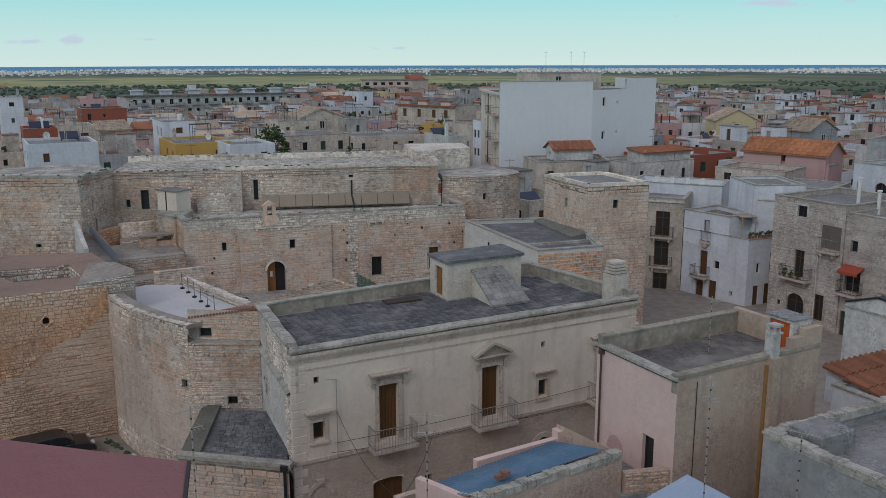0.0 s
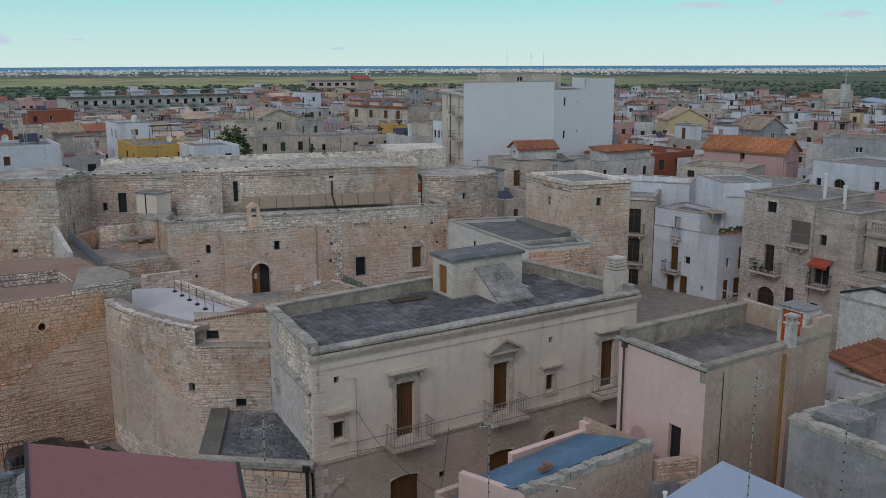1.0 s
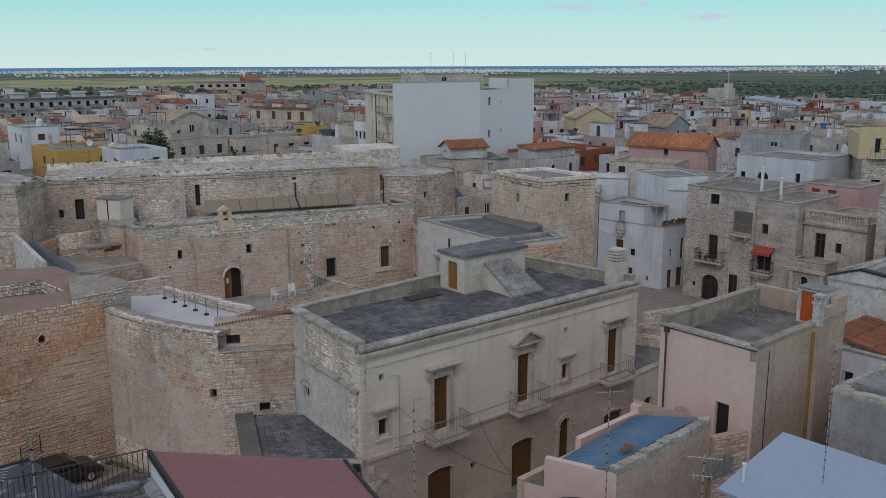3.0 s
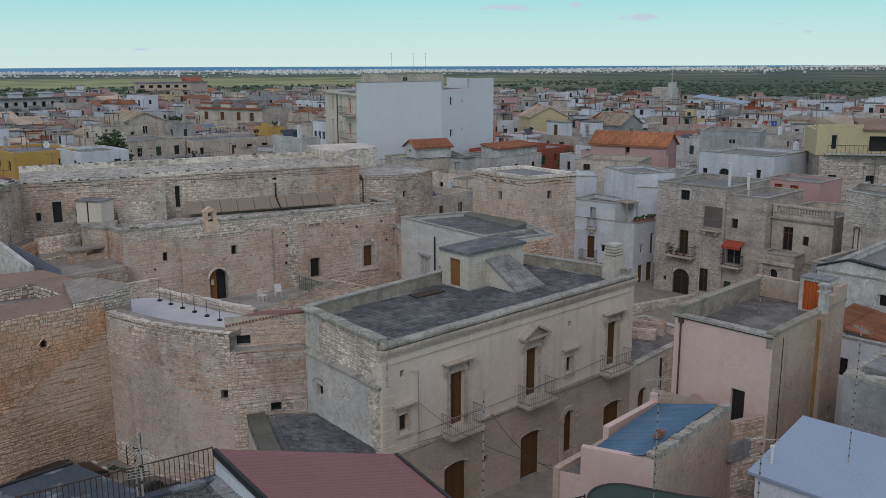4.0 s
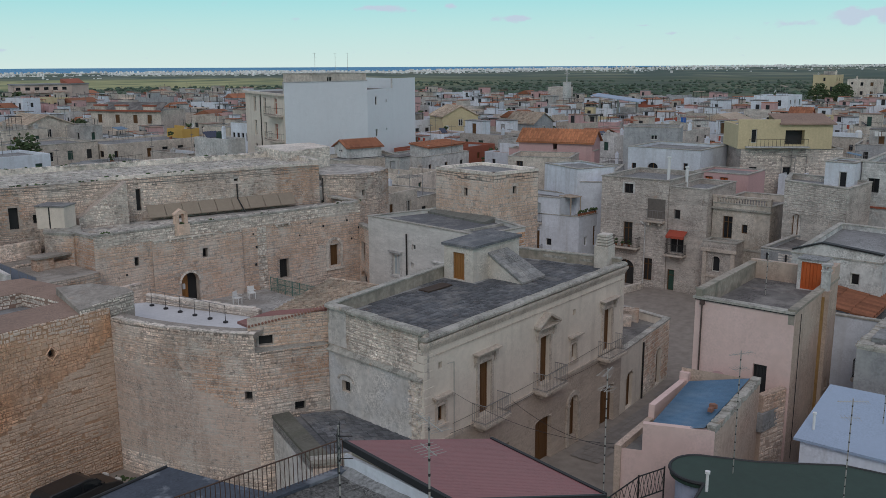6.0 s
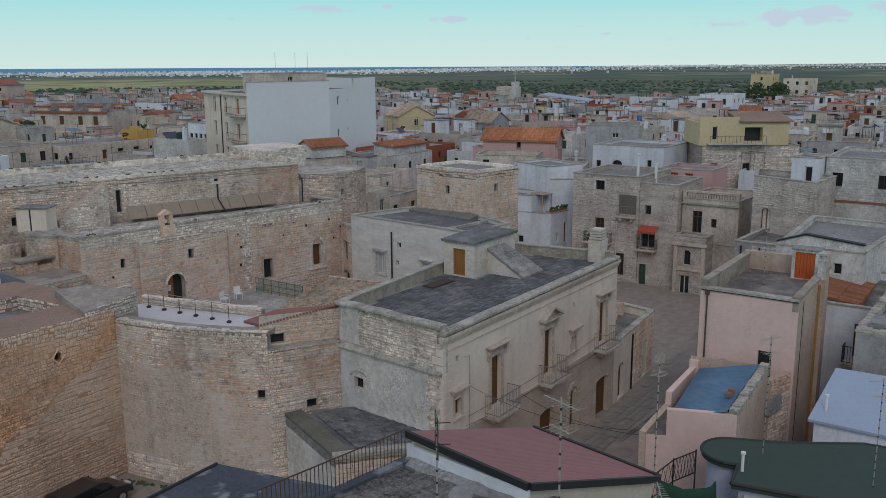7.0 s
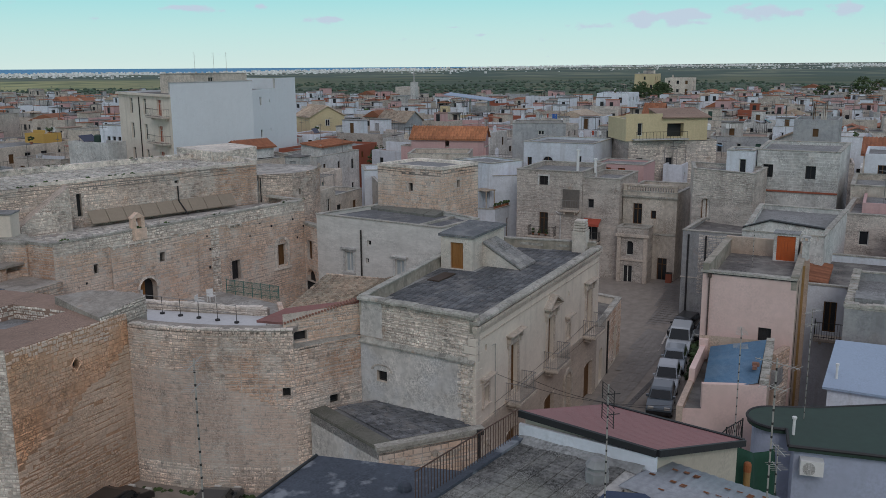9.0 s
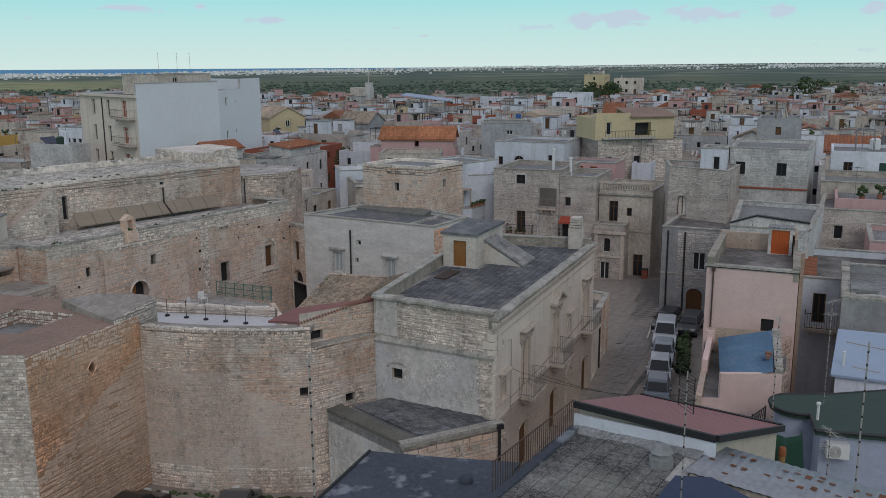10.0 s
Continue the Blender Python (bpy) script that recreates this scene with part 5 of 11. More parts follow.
def castle_terrace():
    g = Geo()
    pts = [(6.9, 50.6), (7.2, 46.0), (8.9, 43.4), (12.7, 46.4), (11.7, 50.2), (10.9, 53.8), (8.9, 54.9), (7.4, 54.0)]
    g.prism(pts, 4.6, 7.85)
    tagged(g.ob("terrace_floor", M["terracewhite"]), "white-coated roof terrace behind the curtain wall", "terrace", kind="structure")
    # posts with black feet and a rope line
    line = [(10.2, 54.2), (12.1, 44.6)]
    post = thing("barrier_post", "thin dark post on a black block foot", "post", (10.65, 52.9, 7.85), group="terrace barrier posts")
    Geo().lathe((0, 0, 0), [(0.13, 0), (0.13, 0.08), (0.05, 0.1), (0.03, 0.12)], 10).ob("foot", M["black"]).parent = post
    Geo().tube((0, 0, 0.1), (0, 0, 0.95), 0.016).ob("pole", M["iron"]).parent = post
    for i in range(1, 6):
        t = i / 5
        copy_thing(post, Matrix.Translation((10.65 + 0.45 * t, 52.9 - 5.9 * t, 7.85)))
    r = thing("railing", "thin grey terrace railing", "railing", (11.2, 49, 8.25))
    g = Geo()
    for z in (8.35, 8.78):
        g.tube((10.65, 52.9, z), (11.1, 47.0, z), 0.018, 5)
    under(g.ob("rail", M["railgrey"]), r)
    # courtyard behind, lower
    g = Geo()
    g.prism([(7.5, 55.5), (10.4, 54.2), (12.4, 44.4), (15.0, 46.0), (23.9, 53.9), (24.9, 60.2), (13, 62.2), (13, 70), (6.8, 67)], 1.2, 4.75)
    tagged(g.ob("castle_court", M["courtstone"]), "worn stone floor of the castle courtyard", "courtyard", kind="structure")
    g = Geo()
    g.prism([(12.4, 44.0), (34, 41), (36, 58.4), (24.0, 62.0)], 0.4, 1.6)
    tagged(g.ob("sunken_court", M["courtstone"]), "sunken stone yard between the castle and the tiled shed", "courtyard", kind="structure")
    # stone face of the raised court towards the sunken yard
    fc = Face((15.0, 46.0), (23.9, 53.9))
    g = Geo()
    fc.stones(g, 1.6, 4.7, rng=random.Random(71))
    fc.slab(g, 0, fc.L, 4.75, 4.95, -0.3, 0.03)
    tagged(g.ob("court_retaining_wall", M["castle"]), "rough stone retaining wall of the castle court", "wall", kind="structure")
    # low stone parapet behind the white walk
    fp = Face((10.95, 53.9), (12.75, 46.3))
    P = thing("terrace_parapet", "low rough stone parapet behind the white terrace walk", "parapet", (11.8, 50, 7.85))
    g = Geo()
    fp.slab(g, 0, fp.L, 7.8, 8.22, -0.3, 0.0)
    under(g.ob("core", M["mortar"]), P)
    g = Geo()
    fp.stones(g, 7.85, 8.25, rng=random.Random(72), course=0.18, length=0.36, proud=0.04)
    tagged(under(g.ob("stone_facing", M["castle_pale"]), P), kind="stuff")
    rng = random.Random(73)
    t = 0.0
    while t < fp.L - 0.2:
        ln = min(rng.uniform(0.25, 0.5), fp.L - t)
        under(Geo().box(0.01, ln - 0.01, -0.02, 0.3, 0, rng.uniform(0.06, 0.13), fp.matrix(t, 8.22, 0)).ob("capping_stone", M["castle_pale"]), P)
        t += ln


def keep():
    K = thing("castle_keep", "limestone castle hall with an arched portal and bell gable", "castle", (23, 63, 4.7))
    c0, c1, c2 = (12.9, 62.35), (33.45, 58.5), (34.3, 62.6)
    bk = (13.0, 69.3)
    f = Face(c0, c1)
    so = 6.31
    holes = [(so - 0.68, so + 0.64, 4.6, 6.95), (so - 3.75, so - 3.45, 7.95, 8.55), (so + 1.02, so + 1.42, 7.85, 8.5), (so + 7.13, so + 7.92, 5.3, 6.75), (so + 11.65, so + 12.4, 5.55, 7.2)]
    top = lambda s: 10.35
    stone_wall(K, f, 1.5, 9.5, holes, "castle_face", "mortar", 0.4, seed=51, course=0.22, length=0.42, proud=0.018)
    g = Geo()
    f.slab(g, 0, f.L, 9.5, 10.25, -0.5, 0.0)
    pw = under(g.ob("parapet", M["mortar"]), K)
    g = Geo()
    f.stones(g, 9.5, 10.25, rng=random.Random(52), proud=0.03)
    tagged(g.ob("stone_facing", M["castle_pale"]), kind="stuff").parent = pw
    g = Geo()
    f.slab(g, 0, f.L, 10.25, 10.36, -0.55, 0.04)
    Face(c1, c2).slab(g, 0, 4, 10.25, 10.4, -0.5, 0.04)
    Face(bk, c0).slab(g, 0, Face(bk, c0).L, 10.1, 10.3, -0.45, 0.04)
    under(g.ob("coping", M["coping"]), K)
    stone_wall(K, Face(c1, c2), 3.9, 10.25, (), "castle_warm", seed=53)
    stone_wall(K, Face(bk, c0), 3.9, 10.1, [(5.6, 5.9, 6.2, 7.0)], "castle", seed=54)
    # short link wall to the plastered house, with an archway below a tall window
    fl = Face((33.2, 58.45), (33.9, 56.95))
    la, lw = (0.1, 1.55, 1.5, 4.65), (0.62, 1.2, 5.6, 7.1)
    stone_wall(K, fl, 1.5, 8.6, [la, lw], "castle_face", seed=55, name="link_wall")
    arch_infill(fl, la, 0.6, K, M["castle_face"], 0.3)
    hole_shade(fl, la, K)
    window(fl, lw, K, 0.2, "wood", "window", "wood")
    # shallow plastered buttress strip and corbel bands
    g = Geo()
    bay = [h for h in holes if h[1] > so - 2.55 and h[0] < so + 4.1]
    f.panel(g, 4.6, 9.4, bay, 0.2, d=0.14, s0=so - 2.55, s1=so + 4.1)
    for s in (so - 2.55, so + 4.1):
        g.add([f.at(s, 4.6, 0), f.at(s, 9.4, 0), f.at(s, 9.4, 0.14), f.at(s, 4.6, 0.14)], [(0, 1, 2, 3)])
    bw = under(g.ob("centre_bay", M["mortar"], label="centre bay standing slightly forward"), K)
    g = Geo()
    f.stones(g, 4.65, 9.4, bay, 0.22, 0.46, 0.016, random.Random(57), s0=so - 2.55, s1=so + 4.1, d=0.14, gap=0.006)
    tagged(g.ob("stone_facing", M["castle_face"]), kind="stuff").parent = bw
    g = Geo()
    f.stones(g, 4.65, 9.45, [], 0.24, 0.3, 0.05, random.Random(58), s0=so + 5.35, s1=so + 6.1, d=0.03)
    tagged(g.ob("stone_facing", M["castle_pale"]), kind="stuff").parent = bw
    g = Geo()
    for a, b in ((so - 2.5, so + 2.0), (so + 2.6, so + 4.1), (so + 6.8, so + 8.1)):
        f.slab(g, a, b, 9.42, 9.5, -0.02, 0.2)
        k = int((b - a) / 0.55)
        for i in range(k + 1):
            s = a + 0.08 + (b - a - 0.26) * i / max(k, 1)
            f.slab(g, s, s + 0.12, 9.26, 9.42, -0.02, 0.19)
    under(g.ob("corbel_band", M["castle_pale"]), K)
    # portal
    h = holes[0]
    arch_infill(f, h, 0.68, K, M["castle_face"], 0.4)
    arch_ring(f, (h[0] + h[1]) / 2, h[3] - 0.66, 0.66, 0.16, K, M["castle_pale"], 0.18)
    fb = Face(f.at(0, 0, 0.14)[:2], f.at(f.L, 0, 0.14)[:2])
    arch_infill(fb, h, 0.68, K, M["castle_face"], 0.16)
    hole_shade(f, h, K, -0.39)
    leafd = (h[0], (h[0] + h[1]) / 2 - 0.04, h[2], h[3] - 0.18)
    window(f, leafd, K, 0.25, "woodlight", "portal_door", "woodlight")
    g = Geo()
    f.slab(g, leafd[0] + 0.22, leafd[0] + 0.42, 5.75, 6.15, -0.26, -0.22)
    under(g.ob("notice", M["plastic"], label="white paper notice"), K)
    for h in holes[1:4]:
        hole_shade(f, h, K, -0.35)
        g = Geo()
        for i in range(1, 4):
            s = h[0] + (h[1] - h[0]) * i / 4
            g.tube(f.at(s, h[2], -0.12), f.at(s, h[3], -0.12), 0.015, 5)
            under(g.ob("window_bar", M["iron"]), K)
            g = Geo()
    h = holes[4]
    window(f, h, K, 0.22, "wood", "window", "wood")
    c = (h[0] + h[1]) / 2
    arch_ring(f, c, 7.05, 0.55, 0.22, K, M["castle_pale"], 0.07)
    g = Geo()
    for s in (c - 0.77, c + 0.55):
        f.slab(g, s, s + 0.22, 5.4, 7.05, -0.02, 0.06)
    f.slab(g, c - 0.85, c + 0.85, 5.25, 5.4, -0.02, 0.14)
    under(g.ob("window_surround", M["castle_pale"]), K)
    rp = random.Random(59)
    # putlog holes are not cut: black blocks on the face paint their dark
    for s, z in ((so + 5.0, 8.9), (so + 5.2, 7.9), (so + 5.1, 6.6), (so + 9.9, 9.1), (so + 11.0, 8.7), (so + 13.2, 8.9), (so + 13.6, 7.4), (so + 8.9, 8.3), (so - 4.6, 6.3), (so - 4.4, 7.4), (so + 14.3, 8.2)):
        g = Geo()
        k = rp.uniform(0.08, 0.15)
        f.slab(g, s, s + k, z, z + k * 1.2, 0.0, 0.05)
        under(g.ob("putlog_hole", M["black"], label="small black block painted as a dark putlog hole"), K)
    # bell gable
    g = Geo()
    s0 = so - 0.75
    for a, b in ((s0, s0 + 0.26), (s0 + 0.62, s0 + 0.88)):
        f.slab(g, a, b, 10.0, 11.05, -0.4, 0.02)
    f.slab(g, s0 - 0.1, s0 + 0.98, 9.6, 10.35, -0.45, 0.06)
    q = [f.at(s0 - 0.06, 11.05, 0.04), f.at(s0 + 0.94, 11.05, 0.04), f.at(s0 + 0.44, 11.4, 0.04)]
    q += [p - f.n * 0.46 for p in q]
    g.add(q, [(0, 1, 2), (5, 4, 3), (0, 3, 4, 1), (1, 4, 5, 2), (2, 5, 3, 0)])
    under(g.ob("bell_gable", M["castle_face"]), K)
    # lower roof
    g = Geo()
    g.prism(inset([c0, c1, c2, (33.4, 63.3), (14.6, 69.6), bk], 0.3), 9.0, 9.75)
    under(g.ob("roof", M["stoneroof"]), K)
    # upper hall behind
    U = thing("castle_upper_hall", "long upper castle hall with a stone-flagged roof", "castle", (24, 68, 4.7))
    u0, u1 = (9.6, 71.0), (33.5, 63.1)
    fu = Face(u0, u1)
    k = 9.95
    hu = [(k + 0.55, k + 0.9, 10.5, 12.1), (k + 8.0, k + 8.35, 12.1, 12.45), (2.0, 2.6, 10.0, 11.5), (0.9, 1.2, 10.2, 10.8), (3.5, 3.8, 10.3, 10.9)]
    stone_wall(U, fu, 3.9, 12.9, hu, "castle", "mortar", seed=61, s0=0.0)
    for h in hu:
        hole_shade(fu, h, U)
    u2, u3 = (36.6, 70.5), (12.0, 78.0)
    stone_wall(U, Face(u1, u2), 3.9, 12.9, (), "castle_pale", seed=62)
    g = Geo()
    g.prism([u0, u1, u2, u3], 12.3, 12.9)
    under(g.ob("roof", M["stoneroof"]), U)
    g = Geo()
    fu.slab(g, 8, fu.L, 12.9, 13.12, -0.45, 0.03)
    Face(u1, u2).slab(g, 0, Face(u1, u2).L, 12.9, 13.3, -0.4, 0.03)
    Face(u2, u3).slab(g, 0, Face(u2, u3).L, 12.9, 13.35, -0.4, 0.03)
    under(g.ob("parapet", M["castle_pale"]), U)
    # lean-to sheet over the lower roof, drain pipe
    g = Geo()
    a, b = k + 1.2, k + 12.8
    for i in range(9):
        s, e = a + (b - a) * i / 9 + 0.02, a + (b - a) * (i + 1) / 9 - 0.02
        g.add([fu.at(s, 10.85, 0.02), fu.at(e, 10.85, 0.02), fu.at(e, 10.05, 0.75), fu.at(s, 10.05, 0.75), fu.at(s, 10.79, 0.02), fu.at(e, 10.79, 0.02), fu.at(e, 9.99, 0.75), fu.at(s, 9.99, 0.75)],
              [(3, 2, 1, 0), (4, 5, 6, 7), (3, 7, 6, 2), (0, 4, 7, 3), (1, 2, 6, 5)])
        under(g.ob("lean_to_sheet", M["tansheet"], label="tan sheet of a lean-to roof"), U)
        g = Geo()
    g = Geo()
    g.tube(fu.at(k + 8.2, 11.9, 0.06), fu.at(k + 8.2, 10.7, 0.1), 0.06)
    g.tube(fu.at(k + 8.2, 10.75, 0.1), fu.at(k + 8.35, 9.85, 1.1), 0.06)
    g.tube(fu.at(k + 15.5, 11.8, 0.06), fu.at(k + 15.5, 9.8, 0.06), 0.05)
    under(g.ob("drain_pipe", M["iron"]), U)
    # triangular stair ramp against the hall
    g = Geo()
    s1, s0 = k - 0.3, k - 3.7
    q = [fu.at(s0, 9.7, 0.05), fu.at(s1, 9.7, 0.05), fu.at(s1, 12.85, 0.05), fu.at(s0, 10.5, 0.05)]
    q += [p + fu.n * 1.0 for p in q]
    g.add(q, [(4, 5, 6, 7), (1, 2, 6, 5), (2, 3, 7, 6), (3, 0, 4, 7)])
    rp = under(g.ob("stair_ramp", M["mortar"], label="rubble stair ramp"), U)
    fr = Face(fu.at(s0, 0, 1.05)[:2], fu.at(s1, 0, 1.05)[:2])
    g = Geo()
    fr.stones(g, 9.7, 12.8, rng=random.Random(63), top=lambda s: 10.5 + s * 0.69, course=0.2, length=0.3)
    g.ob("stone_facing", M["castle_pale"]).parent = rp
    # low range and round turret to the right
    T = thing("castle_east_wall", "round-cornered castle wall with one small arched window", "castle wall", (38, 63, 4))
    pts = [(34.0, 63.3), (36.0, 61.4), (38.5, 61.2), (40.6, 61.9), (41.3, 63.4), (41.0, 68)]
    gb, gs = Geo(), Geo()
    for i in range(len(pts) - 1):
        ff = Face(pts[i], pts[i + 1])
        hol = [(0.7, 1.0, 10.1, 10.6)] if i == 1 else []
        ff.panel(gb, 2.5, 12.0, hol, 0.3)
        ff.stones(gs, 2.5, 12.0, hol, rng=random.Random(70 + i))
        for h in hol:
            hole_shade(ff, h, T)
    wb = under(gb.ob("wall", M["mortar"]), T)
    tagged(gs.ob("stone_facing", M["castle"]), kind="stuff").parent = wb
    g = Geo()
    g.prism(pts + [(36.5, 69.5)], 11.5, 11.98)
    under(g.ob("roof", M["stoneroof"]), T)
    # box on the far corner of the upper roof
    g = Geo()
    g.prism([(33.2, 66.6), (38.8, 67.2), (40.3, 71.3), (35.2, 73.0)], 12.0, 13.75)
    wb2 = under(g.ob("corner_box", M["castle_pale"]), U)
    g = Geo()
    Face((33.2, 66.6), (38.8, 67.2)).stones(g, 12.9, 13.75, rng=random.Random(64))
    Face((35.2, 73.0), (33.2, 66.6)).stones(g, 12.9, 13.75, rng=random.Random(65))
    g.ob("stone_facing", M["castle_pale"]).parent = wb2
    # short wall with an arched passage between the hall and the plastered house
    L = thing("passage_wall", "stone wall with a window above an arched passage", "wall", (33, 57.7, 4))
    fl = Face((33.42, 58.75), (32.3, 56.55))
    hl = [(0.75, 1.45, 5.7, 7.2), (0.5, 1.9, 3.9, 4.9)]
    stone_wall(L, fl, 3.9, 8.4, hl, "castle_face", depth=0.35, seed=66)
    arch_infill(fl, hl[1], 0.6, L, M["castle_face"], 0.35)
    hole_shade(fl, hl[1], L, -0.34)
    window(fl, hl[0], L, 0.2, "wood", "window", "wood")
    g = Geo()
    fl.slab(g, 0, fl.L, 8.4, 8.6, -0.45, 0.05)
    under(g.ob("coping", M["coping"]), L)
    # loose stones and tufts along the broken wall tops
    rng = random.Random(88)
    gr, gt = Geo(), Geo()
    runs = [(fu, 8.0, fu.L, 13.1), (fu, 0.0, 8.0, 12.9), (Face(u1, u2), 0, 7, 13.28), (Face(u2, u3), 0, 25, 13.33), (f, 0, f.L, 10.35), (Face((0.9, 70.4), (6.8, 67.05)), 0, 6.6, 13.28), (Face((6.8, 67.05), (9.7, 71.1)), 0, 4.9, 13.18)]
    for ff, sa, sb, zt in runs:
        s = sa
        while s < sb - 0.3:
            s += rng.uniform(0.15, 0.75)
            w, h = rng.uniform(0.12, 0.4), rng.uniform(0.03, 0.12)
            m = ff.matrix(s, zt - 0.02, -rng.uniform(0.05, 0.4)) @ Matrix.Rotation(rng.uniform(-0.4, 0.4), 4, "Z") @ Matrix.Rotation(rng.uniform(-0.12, 0.12), 4, "Y")
            gr.box(0, w, 0, rng.uniform(0.12, 0.3), -0.03, h, m)
            if rng.random() < 0.25:
                p = ff.at(s, zt + 0.02, -0.2)
                for _ in range(3):
                    blob(gt, rng, (p.x + rng.uniform(-0.15, 0.15), p.y + rng.uniform(-0.15, 0.15), p.z), rng.uniform(0.05, 0.14), 0.8, 5)
    # flags of the two castle roofs, uneven
    for _ in range(1500):
        a, b = rng.random(), rng.random()
        p = Vector((*u0, 0)).lerp(Vector((*u1, 0)), a).lerp(Vector((*u3, 0)).lerp(Vector((*u2, 0)), a), 0.06 + 0.9 * b)
        m = Matrix.Translation((p.x, p.y, 12.88)) @ Matrix.Rotation(-0.32 + rng.uniform(-0.1, 0.1), 4, "Z")
        gr.box(0, rng.uniform(0.2, 0.6), 0, rng.uniform(0.15, 0.3), 0, rng.uniform(0.03, 0.09), m)
    for _ in range(700):
        a, b = rng.random(), rng.random()
        p = f.at(0.4 + a * (f.L - 0.9), 9.73, -0.6 - b * (1.2 + 4.6 * (1 - a)))
        m = Matrix.Translation(p) @ Matrix.Rotation(-0.2 + rng.uniform(-0.1, 0.1), 4, "Z")
        gr.box(0, rng.uniform(0.2, 0.6), 0, rng.uniform(0.15, 0.3), 0, rng.uniform(0.03, 0.08), m)
    tagged(gr.ob("loose_stone", M["flag"]), "pale loose stones and flags on the castle tops", "stones", kind="stuff")
    tagged(gt.ob("wall_tuft", M["leaf"]), "small dry tufts on the castle walls", "weeds", kind="stuff")
    return K


M["courtstone"] = mat("worn_court_flags", (0.36, 0.345, 0.325), var=0.6, big=0.5, fine=3, bump=0.4, patch=0.5, patch_col=(0.26, 0.23, 0.20), patch_scale=0.7, speck=0.4)
M["castle_mid"] = mat("castle_tan_masonry", (0.575, 0.42, 0.315), lichen=0.15, speck=0.3, var=0.4, big=0.4, fine=4, bump=0.4, island=0.05, streak=0.2, streak_col=(0.3, 0.17, 0.09))
M["redlean"] = mat("dull_red_roof_coating", (0.27, 0.115, 0.10), rough=0.8, var=0.25, big=0.5, fine=5, bump=0.1, speck=0.15)
M["dulltile"] = mat("dull_red_tiles", (0.26, 0.13, 0.095), var=0.35, fine=5, bump=0.3)
M["terracewhite"] = mat("white_roof_coating", (0.58, 0.58, 0.59), var=0.15, big=0.5)
M["tanstone"] = mat("tan_screed", (0.31, 0.275, 0.24), lichen=0.3, speck=0.3, var=0.4, big=0.5, fine=4)
M["castle_face"] = mat("castle_smooth_ashlar", (0.67, 0.48, 0.368), lichen=0.45, speck=0.25, var=0.45, big=0.35, fine=3, bump=0.3, island=0.1, streak=0.35, streak_col=(0.30, 0.19, 0.12), patch=0.55, patch_col=(0.66, 0.57, 0.50), patch_scale=0.35)
M["stoneroof"] = mat("flagged_stone_roof", (0.43, 0.40, 0.37), lichen=0.5, speck=0.5, var=0.9, big=0.6, fine=2.2, bump=0.5, patch=0.6, patch_col=(0.25, 0.235, 0.22), patch_scale=0.5)
M["castle_worn"] = mat("castle_worn_plastered_stone", (0.58, 0.448, 0.375), lichen=0.25, var=0.45, big=0.3, fine=4, bump=0.3, island=0.04, streak=0.8, streak_col=(0.33, 0.235, 0.19), patch=0.4, patch_col=(0.50, 0.38, 0.31), patch_scale=0.3, speck=0.2)
M["pale_plaster"] = mat("pale_weathered_plaster", (0.62, 0.595, 0.565), var=0.25, big=0.5, fine=2.5, bump=0.15, streak=0.35, streak_col=(0.42, 0.40, 0.38), speck=0.12, stretch=(1, 1, 3))
M["palepane"] = glass_mat("pale_grey_blue_pane", (0.42, 0.46, 0.48), 0.15)
M["meshblue"] = mat("blue_grey_mesh", (0.20, 0.235, 0.30), var=0.25)
M["flag"] = mat("pale_roof_flags", (0.54, 0.50, 0.455), var=0.5, big=0.5, fine=5, bump=0.4, island=0.3, speck=0.4, lichen=0.4)
# near-black bed paints the shade in the valleys between the tiles
M["tilebed"] = mat("tile_bed_valley_shade", (0.045, 0.034, 0.028), var=0.3)
M["tansheet"] = mat("tan_sheet", (0.30, 0.24, 0.185), rough=0.7, var=0.15)


